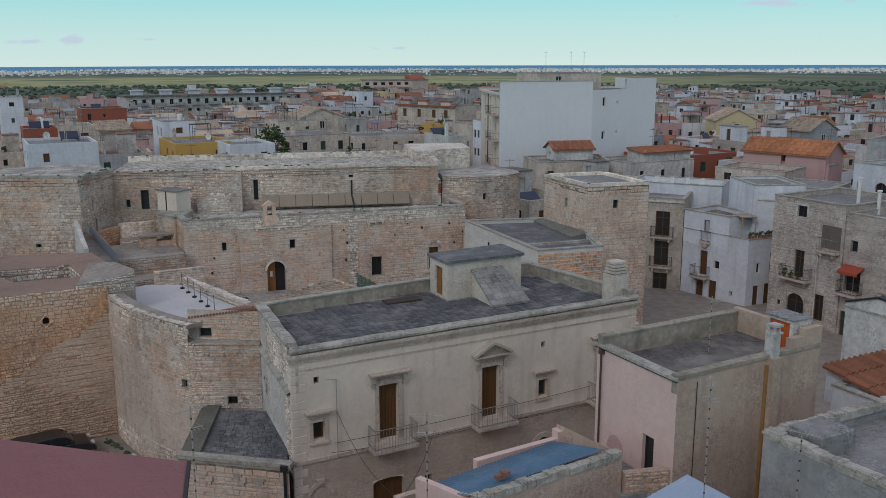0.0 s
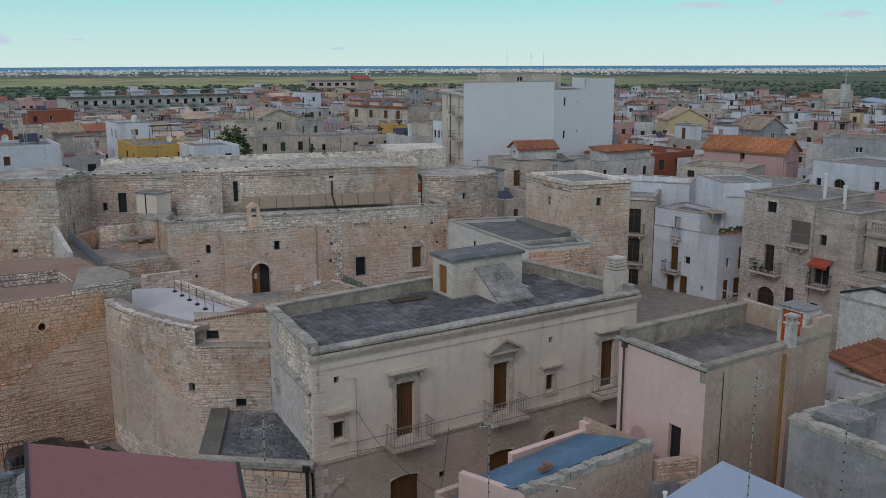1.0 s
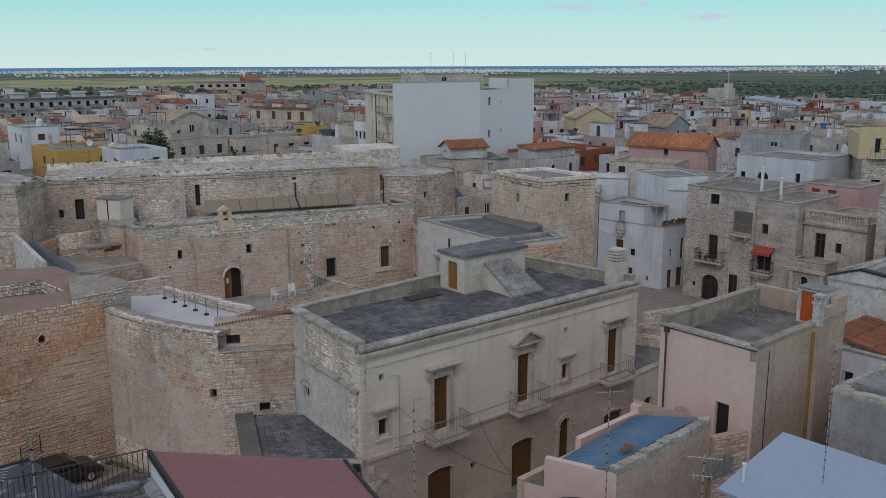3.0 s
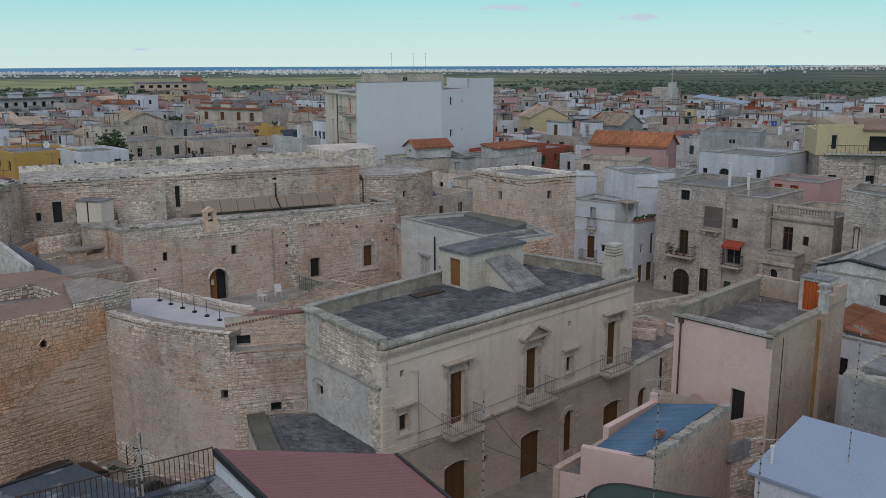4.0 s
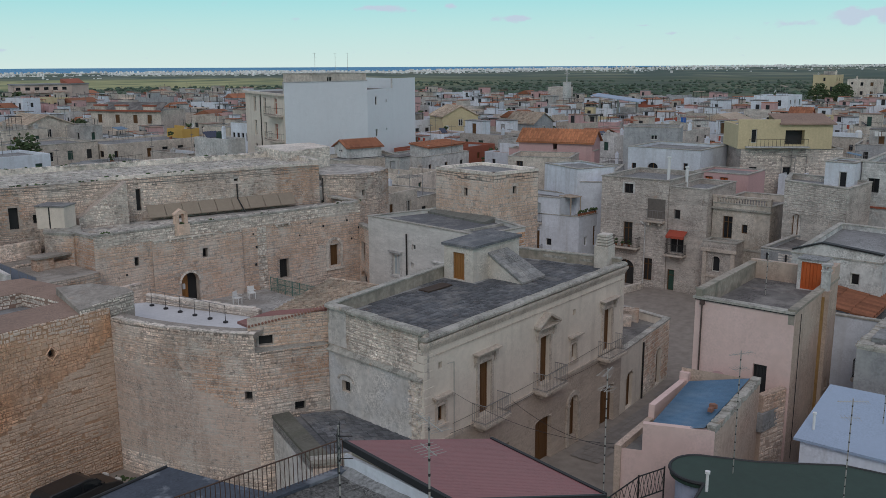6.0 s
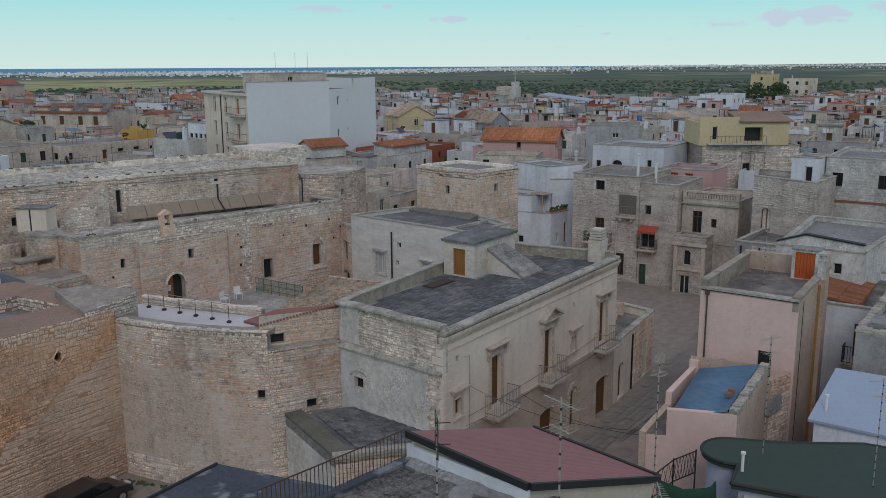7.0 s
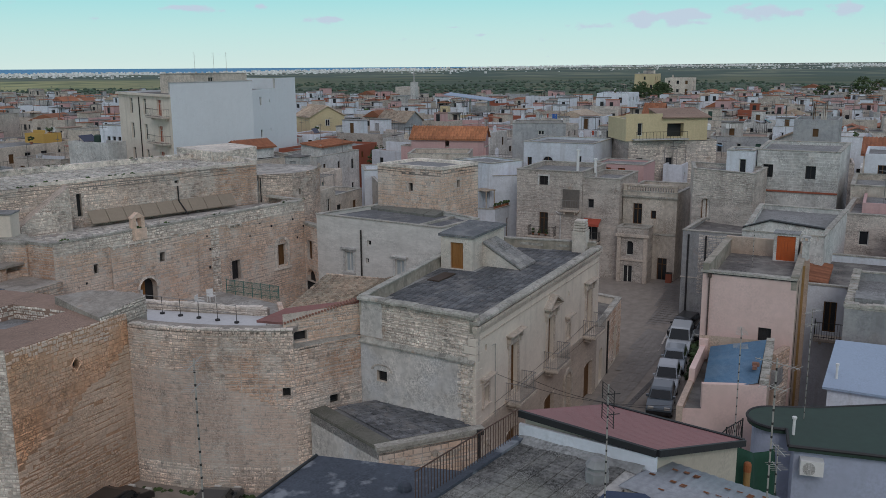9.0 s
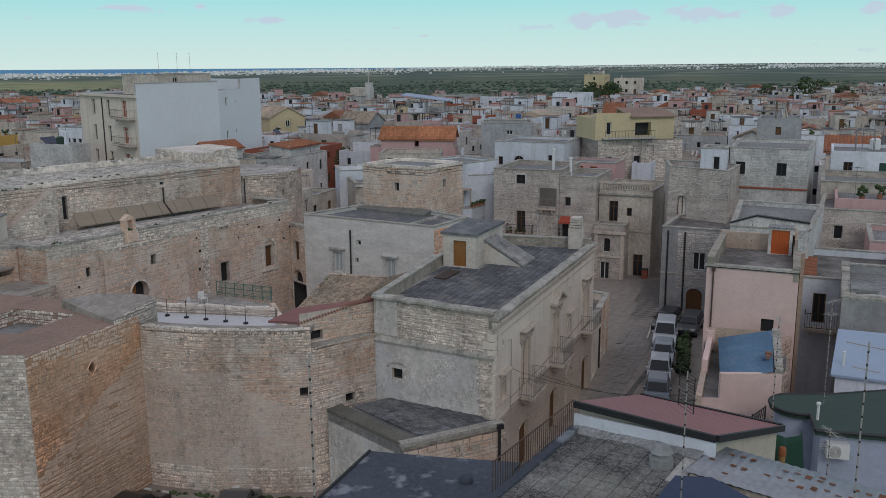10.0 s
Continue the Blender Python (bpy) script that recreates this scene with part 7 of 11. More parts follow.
    Geo().prism(inset(H, -0.04), 11.82, 11.88).ob("hut_roof", M["roofgrey"]).parent = hut
    # chimney flue up the side wall
    g = Geo()
    m = fs.matrix(4.35, 0, 0.0)
    g.box(0.05, 0.37, -0.22, 0.1, 10.3, 11.75, m)
    g.box(0.0, 0.42, -0.27, 0.15, 11.75, 11.82, m)
    fl = under(g.ob("chimney", M["offwhite"]), P)
    g = Geo()
    for x in (0.06, 0.3):
        for y in (-0.21, 0.03):
            g.box(x, x + 0.06, y, y + 0.06, 11.82, 12.02, m)
    g.box(0.0, 0.42, -0.27, 0.15, 12.02, 12.1, m)
    g.ob("chimney_cap", M["offwhite"]).parent = fl
    g = Geo()
    g.box(-0.02, 0.46, -0.3, 0.0, -0.2, 10.86, m)
    under(g.ob("flue", M["pinkside"], label="boxed flue down the side wall"), P)
    g = Geo().box(-0.1, -0.03, -0.12, 0.0, -0.2, 10.6, m)
    under(g.ob("drain_pipe", M["ochrepipe"], label="ochre-stained downpipe"), P)
    g = Geo()
    g.tube(fs.at(0.9, 10.6, 0.03), fs.at(0.9, 4.0, 0.03), 0.014, 6)
    under(g.ob("cable_pipe", M["iron"]), P)


def blue_roof_house():
    B = thing("blue_roof_house", "pink-walled low house with a blue corrugated sheet roof", "house", (15, 23, 0.5))
    a, b, c, d = (12.6, 21.3), (18.6, 21.75), (18.2, 25.0), (11.35, 24.6)
    pts = [a, b, c, d]
    fw, fs = Face(d, a), Face(a, b)
    g = Geo()
    fw.panel(g, -0.3, 7.1)
    fw.slab(g, 1.0, fw.L, 7.1, 8.15, -0.25, 0.0)
    under(g.ob("front_wall", M["pink"]), B)
    g = Geo()
    Face(c, d).slab(g, 0, Face(c, d).L, -0.3, 7.2, -0.25, 0.0)
    under(g.ob("back_wall", M["pinkside"]), B)
    g = Geo()
    fs.panel(g, -0.3, 8.2)
    Face(b, c).panel(g, -0.3, 8.2)
    fs.slab(g, 0, fs.L, 8.2, 8.22, -0.3, 0.0)
    under(g.ob("side_wall", M["pinkside"]), B)
    rng = random.Random(6)
    g = Geo()
    s = 0.0
    while s < fs.L - 0.2:
        ln = rng.uniform(0.14, 0.3)
        fs.slab(g, s, min(s + ln, fs.L) - 0.01, 8.1, 8.3 + rng.uniform(0, 0.07), -0.3, rng.uniform(0.0, 0.06))
        s += ln
    tagged(under(g.ob("rough_coping", M["coping"]), B), kind="stuff")
    # corrugated roof sheets
    P0, P1, P2, P3 = Vector((12.5, 21.65, 8.25)), Vector((18.0, 22.0, 8.4)), Vector((17.6, 24.4, 7.85)), Vector((11.95, 23.7, 7.75))
    sheets = 4
    for q in range(sheets):
        v, f = [], []
        n = 60
        u0, u1 = q / sheets, (q + 1) / sheets + 0.01
        for i in range(n + 1):
            u = u0 + (u1 - u0) * i / n
            w = 0.02 * math.sin(i * 2 * math.pi / 6) + 0.004 * (q % 2)
            for p in (P0.lerp(P1, u), P3.lerp(P2, u)):
                v.append((p.x, p.y, p.z + w))
        f = [(2 * i, 2 * i + 1, 2 * i + 3, 2 * i + 2) for i in range(n)]
        o = mesh_ob("roof_sheet", v, f, M["bluesheet"], smooth=True)
        under(o, B)
        sol = o.modifiers.new("thick", "SOLIDIFY")
        sol.thickness = 0.006
    g = Geo()
    g.prism(inset(pts, 0.2), 6.4, 6.95)
    under(g.ob("ceiling_slab", M["roofdark"]), B)
    # open yard strip beside it
    g = Geo()
    fy = Face((18.65, 21.6), (20.2, 21.15))
    fy.slab(g, 0, fy.L, -0.3, 7.55, -0.3, 0.0)
    under(g.ob("yard_wall", M["pinkside"]), B)
    g = Geo()
    fy.stones(g, 3.0, 7.5, rng=random.Random(141), course=0.22, length=0.35)
    under(g.ob("stone_facing", M["castle"]), B)
    g = Geo()
    g.prism([(18.5, 21.5), (20.22, 21.2), (20.25, 25.3), (18.2, 25.0)], 6.0, 6.8)
    under(g.ob("yard_floor", M["roofgrey"]), B)
    tk = thing("wash_tub", "blue plastic wash tub", "tub", (19.6, 24.3, 6.8))
    Geo().lathe((0, 0, 0), [(0.22, 0), (0.3, 0.3), (0.33, 0.32), (0.3, 0.33), (0.27, 0.28)], 14).ob("tub", M["blueplastic"]).parent = tk
    # loose stones on the roof edge
    g = Geo()
    for i, x in enumerate((13.8, 14.1, 14.0)):
        m = Matrix.Translation((x, 21.95, 8.42 + i * 0.04)) @ Matrix.Rotation(i * 0.8, 4, "Z")
        g.box(-0.13, 0.13, -0.08, 0.08, -0.04, 0.1, m)
    st = thing("loose_bricks", "loose broken bricks weighing down the roof sheet", "bricks", (13.9, 21.9, 8.3))
    under(g.ob("brick_pile", M["dulltile"]), st)
    g = Geo()
    fb = Face((18.25, 24.95), (14.5, 24.75))
    fb.slab(g, 0, fb.L, 7.1, 7.75, -0.25, 0)
    g.box(18.0, 18.4, 24.6, 25.0, 7.1, 8.05)
    under(g.ob("back_parapet", M["pink"]), B)


def simple_house(name, label, pts, z0, z1, wall, roof, holes=None, parapet=0.4, cap="coping", depth=0.2, group="", leafs=None, wf="frame"):
    cx, cy = sum(p[0] for p in pts) / len(pts), sum(p[1] for p in pts) / len(pts)
    H = thing(name, label, "house", (cx, cy, z0 + 0.3), group)
    shell(pts, z0, z1, M[wall], M[roof], H, holes, parapet, 0.25, M[cap] if cap else None)
    for i, hs in (holes or {}).items():
        f = Face(pts[i], pts[(i + 1) % len(pts)])
        for h in hs:
            door = h[3] - h[2] > 1.75
            window(f, h, H, 0.14, wf if not door else "wood", "door" if door else "window", None if not door else (leafs or "wood"))
    return H


def light_roof_house():
    L = thing("pale_roof_house", "white house with a pale blue sheet-coated sloping roof", "house", (17, 16, 0.5))
    a, b, c, d = (15.6, 13.0), (19.2, 12.6), (18.9, 19.0), (15.7, 19.2)
    fw = Face(d, a)
    vent = (3.0, 3.9, 6.3, 6.85)
    g = shell_mesh([a, b, c, d], -0.3, 7.4, {3: [vent]}, lid=False)
    n0 = Face(c, d)
    g.add([n0.at(0, 7.4, 0), n0.at(n0.L, 7.4, 0), n0.at(n0.L, 7.42, 0), n0.at(0, 8.5, 0)], [(0, 1, 2, 3)])
    under(g.ob("wall", M["white"]), L)
    hole_shade(fw, vent, L, -0.2)
    g = Geo()
    v = [(15.45, 12.5, 7.42), (19.3, 12.4, 8.5), (19.05, 19.15, 8.52), (15.5, 19.4, 7.44)]
    g.add(v + [(p[0], p[1], p[2] - 0.1) for p in v], [(0, 1, 2, 3), (7, 6, 5, 4), (0, 4, 5, 1), (1, 5, 6, 2), (2, 6, 7, 3), (3, 7, 4, 0)])
    under(g.ob("roof", M["lightroof"]), L)
    g = Geo()
    g.tube((16.2, 18.9, 7.5), (16.2, 18.9, 8.25), 0.05, 8)
    g.tube((16.2, 18.9, 8.25), (16.2, 18.9, 8.32), 0.08, 8)
    under(g.ob("vent_pipe", M["plastic"]), L)


def grey_house():
    G = simple_house("grey_house", "grey streaked plaster house with a crumbling parapet", [(22.3, 12.0), (30.5, 12.2), (30.3, 18.9), (22.2, 19.0)], -0.3, 9.3, "greywall", "roofgrey", {}, 0.45)
    rng = random.Random(12)
    g = Geo()
    f = Face((30.3, 18.9), (22.2, 19.0))
    w = Face((22.2, 19.0), (22.3, 12.0))
    for face in (f, w):
        s = 0.0
        while s < face.L - 0.3:
            ln = rng.uniform(0.15, 0.4)
            face.slab(g, s, s + ln, 9.2, 9.4 + rng.uniform(0, 0.1), -0.38, rng.uniform(0, 0.05))
            s += ln
    tagged(under(g.ob("broken_coping", M["coping"]), G), kind="stuff")
    g = Geo()
    g.box(22.9, 24.5, 17.3, 18.6, 8.8, 9.6)
    under(g.ob("roof_box", M["roofgrey"]), G)
    g = Geo()
    g.tube((23.6, 15.2, 5.5), (23.6, 15.2, 9.9), 0.09, 8)
    under(g.ob("flue", M["plastic"]), G)


M["creamwall"] = mat("even_cream_plaster", (0.50, 0.45, 0.375), var=0.15, big=0.4, fine=3, bump=0.1, streak=0.25, streak_col=(0.33, 0.29, 0.24), speck=0.12)


def red_roof_house():
    R = thing("red_roof_house", "cream house with a faded red sheet roof and dark gutter", "house", (2, 24, 0.5))
    a, b, c, d = Vector((-1.05, 22.6, 10.78)), Vector((3.7, 21.0, 9.46)), Vector((5.0, 25.8, 9.35)), Vector((-0.55, 26.75, 11.0))
    pts = [a[:2], b[:2], c[:2], d[:2]]
    g = Geo()
    g.prism(inset(pts, 0.12), -0.3, [10.55, 9.25, 9.15, 10.75])
    under(g.ob("wall", M["creamwall"]), R)
    # ribbed roof sheet: fine parallel ribs down the slope
    v, f = [], []
    n = 44
    for i in range(n + 1):
        t = i / n
        p, q = a.lerp(d, t), b.lerp(c, t)
        for k, (o, dz) in enumerate(((-0.25, 0.0), (-0.25, 0.0025), (0.25, 0.0025), (0.25, 0.0))):
            tt = min(max(t + o / n, 0), 1)
            p, q = a.lerp(d, tt), b.lerp(c, tt)
            v += [(p.x, p.y, p.z + dz), (q.x, q.y, q.z + dz)]
    m = len(v) // 2
    f = [(2 * i, 2 * i + 1, 2 * i + 3, 2 * i + 2) for i in range(m - 1)]
    under(mesh_ob("roof", v, f, M["redsheet"]), R)
    g = Geo()
    for p, q in ((a, b), (a, d), (c, b)):
        w = (q - p).normalized()
        o = Vector((w.y, -w.x, 0)) * (0.1 if p is not d else -0.1)
        if (p is a and q is d) or (p is c):
            o = -o
        x = [p, q, q + o, p + o]
        g.add([(k.x, k.y, k.z + 0.04) for k in x] + [(k.x, k.y, k.z - 0.16) for k in x], [(0, 1, 2, 3), (7, 6, 5, 4), (0, 4, 5, 1), (1, 5, 6, 2), (2, 6, 7, 3), (3, 7, 4, 0)])
    under(g.ob("gutter", M["black"]), R)
    g = Geo()
    ff = Face(d[:2], a[:2])
    ff.slab(g, 0, ff.L, 10.1, 10.62, -0.05, 0.05)
    under(g.ob("white_band", M["white"]), R)


def deck_house():
    D = thing("deck_house", "house with a paved roof deck and an iron railing", "house", (-4, 24, 0.5))
    pts = [(-9.5, 17.0), (-4.1, 16.9), (-2.68, 23.2), (-1.1, 23.0), (-0.65, 26.75), (-5.4, 27.6), (-9.8, 28.3)]
    g = Geo()
    g.prism(pts, -0.3, 10.13)
    under(g.ob("wall", M["offwhite"]), D)
    rng = random.Random(33)
    # pavers as single pieces
    u = Vector((0.985, -0.17, 0))
    w = Vector((0.17, 0.985, 0))
    o = Vector((-5.6, 27.4, 0))
    unit = None
    for i in range(-12, 14):
        for k in range(0, 17):
            p = o + u * (i * 0.46) - w * ((k + 1) * 0.46)
            ctr = p + u * 0.23 + w * 0.23
            if not (ctr.x < -1.0 + (ctr.y - 22.6) * 0.12 - 0.15 and ctr.y > 20.5 and ctr.x > -9.3 and (ctr.y > 23.5 or ctr.x < -2.95 + (ctr.y - 23.2) * 0.23)):
                continue
            m = Matrix((u, w, Vector((0, 0, 1)))).transposed().to_4x4()
            m.translation = (p.x, p.y, 10.13 + rng.uniform(0.0, 0.015))
            if unit is None:
                unit = Geo().add([(0.006, 0.006, 0), (0.454, 0.006, 0), (0.454, 0.454, 0), (0.006, 0.454, 0), (0.016, 0.016, 0.03), (0.444, 0.016, 0.03), (0.444, 0.444, 0.03), (0.016, 0.444, 0.03)],
                                 [(4, 5, 6, 7), (0, 1, 5, 4), (1, 2, 6, 5), (2, 3, 7, 6), (3, 0, 4, 7)]).ob("paver", M["pavers"])
                q = unit
            else:
                q = new("paver", unit.data)
            q.parent, q.matrix_parent_inverse = D, D.matrix_basis.inverted()
            q.matrix_basis = m
    # edge kerb and railing
    g = Geo()
    fr = Face((-0.6, 26.78), (-9.8, 28.3))
    fr.slab(g, 0, fr.L, 9.9, 10.25, -0.25, 0.06)
    under(g.ob("kerb", M["bitumen"]), D)
    R = thing("railing", "rusty brown iron bar railing along the roof deck", "railing", (-3, 27.2, 10.12))
    g = Geo()
    for z in (10.2, 11.08):
        g.tube(fr.at(0.05, z, -0.02), fr.at(4.95, z, -0.02), 0.02, 6)
    under(g.ob("rail", M["rustiron"]), R)
    bar = None
    for i in range(38):
        s = 0.05 + 4.9 * i / 37
        if bar is None:
            bar = Geo().tube((0, 0, 0), (0, 0, 0.97), 0.012, 5).ob("bar", M["rustiron"])
            q = bar
        else:
            q = new("bar", bar.data)
        q.parent, q.matrix_parent_inverse = R, R.matrix_basis.inverted()
        q.matrix_basis = Matrix.Translation(fr.at(s, 10.12, -0.02))
    # mortar fillet running up to the neighbour's wall
    g = Geo()
    r0, r1 = Vector((-0.6, 26.7, 10.1)), Vector((-1.05, 22.9, 10.1))
    n = 12
    rf = random.Random(37)
    v = []
    for i in range(n + 1):
        p = r0.lerp(r1, i / n)
        k = rf.uniform(0.22, 0.4)
        v += [(p.x, p.y, 10.12), (p.x, p.y, 10.3 + rf.uniform(-0.03, 0.03)), (p.x - 0.5 * k, p.y + 0.06, 10.24), (p.x - k, p.y + 0.08, 10.15)]
    g.add(v, [(4 * i + k, 4 * i + k + 1, 4 * i + k + 5, 4 * i + k + 4) for i in range(n) for k in range(3)])
    under(g.ob("mortar_fillet", M["roofgrey"], label="rough grey mortar fillet"), D)
    # stub chimney
    C = thing("chimney_stub", "squat plastered chimney stub on the roof deck", "chimney", (-2.2, 23.9, 10.15))
    Geo().lathe((0, 0, 0), [(0.32, 0), (0.33, 0.3), (0.26, 0.34), (0.24, 0.42), (0.33, 0.45), (0.2, 0.62), (0.08, 0.66)], 8).ob("stub", M["roofgrey"]).parent = C


M["navysheet"] = mat("dark_navy_sheet", (0.022, 0.04, 0.085), rough=0.5, var=0.4, fine=6)
M["rustiron"] = mat("rusty_brown_iron", (0.085, 0.045, 0.032), rough=0.7, var=0.4)


def slate_roof_house():
    S = thing("bitumen_roof_house", "low house with a worn blue-grey bitumen roof", "house", (-4, 30.5, 0.5))
    pts = [(-8.5, 28.5), (-1.2, 28.3), (-1.75, 30.5), (-2.2, 32.8), (-5.6, 32.68), (-8.5, 32.6)]
    g = Geo()
    g.prism(pts, -0.3, 8.9)
    under(g.ob("wall", M["lead_plaster"]), S)
    g = Geo()
    g.prism(inset(pts, -0.06), 8.9, 9.02)
    under(g.ob("roof", M["bitumen"]), S)
    g = Geo()
    g.tube((-2.2, 32.85, 9.05), (-8.5, 32.65, 9.05), 0.05, 6)
    under(g.ob("edge_trim", M["black"]), S)
    under(Geo().lathe((-2.95, 29.3, 9.0), [(0.2, 0), (0.2, 0.1), (0.17, 0.2), (0.1, 0.27), (0.02, 0.29)], 14).ob("vent_cowl", M["bitumen"], label="round domed roof vent"), S)


def rusty_roof_house():
    S = thing("rusty_sheet_shed", "lean-to roof of white corrugated sheets with rust patches", "shed", (0.5, 19.5, 8.5))
    a, d = Vector((-2.5, 23.25, 10.3)), Vector((0.0, 22.66, 10.1))
    b, c = a + Vector((-1.3, -7.0, -0.38)), d + Vector((-1.3, -7.0, -0.38))
    v, f = [], []
    n = 120
    for i in range(n + 1):
        t = i / n
        w = 0.012 * math.sin(i * math.pi / 2.0)
        for p in (a.lerp(b, t), d.lerp(c, t)):
            v.append((p.x, p.y, p.z + w))
    f = [(2 * i, 2 * i + 2, 2 * i + 3, 2 * i + 1) for i in range(n)]
    o = under(mesh_ob("roof_sheet", v, f, M["rustsheet"], smooth=True), S)
    o.modifiers.new("thick", "SOLIDIFY").thickness = 0.006
    g = Geo()
    g.prism(inset([a[:2], b[:2], c[:2], d[:2]], 0.12), 0.0, [10.2, 9.82, 9.62, 10.0])
    under(g.ob("wall", M["cream"]), S)
    P = thing("dark_blue_panel", "dark blue sheet panel leaning by the shed roof", "panel", (-3.3, 22.6, 10.2))
    g = Geo()
    g.prism([(-4.25, 23.7), (-3.45, 21.2), (-2.75, 22.5), (-3.0, 23.4)], [10.14, 10.14, 10.3, 10.3], [10.2, 10.2, 10.36, 10.36])
    under(g.ob("sheet", M["navysheet"]), P)


def green_roof_house():
    G = thing("green_roof_house", "white house with a dark green coated roof with rounded end", "house", (10, 17.5, 0.5))
    pts = [(7.4, 19.95), (7.95, 16.7), (8.8, 14.0), (13.2, 14.5), (12.9, 17.0), (11.4, 19.4)]
    full = pts + [(9.8 + 1.05 * math.cos(radians(a)), 20.6 + 1.05 * math.sin(radians(a))) for a in range(25, 216, 12)]
    g = Geo()
    g.prism(inset(full, 0.2), -0.3, 7.8)
    under(g.ob("wall", M["shadedwhite"]), G)
    g = Geo()
    g.prism(full, 7.8, 8.0)
    under(g.ob("roof", M["greenroof"]), G)
    g = Geo()
    for p, q in zip(full, full[1:] + full[:1]):
        g.tube((*p, 7.98), (*q, 7.98), 0.06, 6)
    under(g.ob("roof_rim", M["black"], label="dark raised roof rim"), G)
    # air conditioner on the wall
    f = Face(pts[0], pts[1])
    A = thing("air_conditioner", "white wall-mounted air conditioner unit", "air conditioner", tuple(f.at(0.6, 7.0, 0)))
    g = Geo()
    f.slab(g, 0.4, 1.15, 7.05, 7.58, -0.3, 0.2)
    under(g.ob("casing", M["plastic"]), A)
    g = Geo()
    for i in range(6):
        r = 0.05 + 0.035 * i
        k = 14
        for j in range(k):
            a0, a1 = 2 * math.pi * j / k, 2 * math.pi * (j + 1) / k
            g.tube(f.at(0.68 + 0.85 * r * math.cos(a0), 7.3 + r * math.sin(a0), 0.21), f.at(0.68 + 0.85 * r * math.cos(a1), 7.3 + r * math.sin(a1), 0.21), 0.006, 4)
    under(g.ob("fan_grille", M["railgrey"]), A)
    g = Geo()
    g.tube((8.4, 19.9, 7.9), (8.4, 19.9, 8.6), 0.05, 8)
    g.tube((8.4, 19.9, 8.6), (8.4, 19.9, 8.68), 0.085, 8)
    under(g.ob("vent_pipe", M["plastic"]), G)
    # green shade cloth sagging between the houses
    v, fcs = [], []
    p0, p1, p2, p3 = Vector((4.75, 21.45, 8.85)), Vector((7.25, 20.3, 8.0)), Vector((7.1, 20.1, 6.2)), Vector((4.7, 21.3, 6.6))
    nx, ny = 16, 6
    for j in range(ny + 1):
        for i in range(nx + 1):
            t, s = i / nx, j / ny
            p = p0.lerp(p1, t).lerp(p3.lerp(p2, t), s)
            sag = (0.3 - 0.15 * s) * math.sin(math.pi * t)
            v.append((p.x + 0.05 * math.sin(9 * t + 2 * s), p.y + 0.1 * math.sin(14 * t), p.z - sag))
    fcs = [(j * (nx + 1) + i, j * (nx + 1) + i + 1, (j + 1) * (nx + 1) + i + 1, (j + 1) * (nx + 1) + i) for j in range(ny) for i in range(nx)]
    c = mesh_ob("shade_cloth", v, fcs, M["greencloth"], smooth=True)
    tagged(c, "green shade cloth sagging between two houses", "shade cloth")
    c.modifiers.new("thick", "SOLIDIFY").thickness = 0.01

    # stub flue and an iron stair railing in the gap between the houses
    C = thing("flue_pipe", "ochre flue pipe with a rusty cap between two houses", "flue", (4.9, 20.96, 6.2))
    Geo().lathe((0, 0, 0), [(0.11, 0), (0.11, 1.72), (0.1, 1.72)], 12).ob("pipe", M["ochrepipe"]).parent = C
    Geo().lathe((0, 0, 1.72), [(0.125, 0), (0.125, 0.24), (0.1, 0.3), (0.0, 0.32)], 12).ob("cap", M["rustcap"]).parent = C
    S = thing("railing", "dark iron lattice railing of an outside stair", "railing", (8.8, 21.9, 6.5))
    r0, r1, r2 = Vector((7.0, 22.9, 6.3)), Vector((8.3, 22.15, 7.0)), Vector((9.4, 21.75, 7.0))
    for p, q in ((r0, r1), (r1, r2)):
        g = Geo()
        for z in (0.05, 0.85):
            g.tube(p + Vector((0, 0, z)), q + Vector((0, 0, z)), 0.025, 5)
        under(g.ob("rail", M["iron"]), S)
        for k in range(7):
            a, c = p.lerp(q, k / 7), p.lerp(q, (k + 1) / 7)
            g = Geo()
            g.tube(a + Vector((0, 0, 0.05)), c + Vector((0, 0, 0.85)), 0.012, 4)
            under(g.ob("bar", M["iron"]), S)
            g = Geo()
            g.tube(a + Vector((0, 0, 0.85)), c + Vector((0, 0, 0.05)), 0.012, 4)
            under(g.ob("bar", M["iron"]), S)
        for k in (0, 1):
            g = Geo()
            a = p.lerp(q, k)
            g.tube(Vector((a.x, a.y, 5.6)), a + Vector((0, 0, 0.9)), 0.03, 5)
            under(g.ob("post", M["iron"]), S)
    g = Geo()
    g.prism([(6.9, 22.2), (9.3, 21.3), (9.6, 22.2), (7.2, 23.4)], 0.0, 5.7)
    tagged(g.ob("stair_block", M["roofdark"]), "dark masonry base of an outside stair", "stair")

# white plaster, darkened and blued to hold the wall's shade in its colour
M["shadedwhite"] = mat("shaded_white_plaster", (0.40, 0.44, 0.56), var=0.15, big=0.4, fine=3, bump=0.1, streak=0.25, streak_col=(0.27, 0.28, 0.33), speck=0.1)
M["rustcap"] = mat("rusty_orange_cap", (0.30, 0.10, 0.035), var=0.4, fine=9, rough=0.8)


annex()
east_wing()
pink_house()
blue_roof_house()
light_roof_house()
grey_house()
red_roof_house()
deck_house()
slate_roof_house()
rusty_roof_house()
green_roof_house()


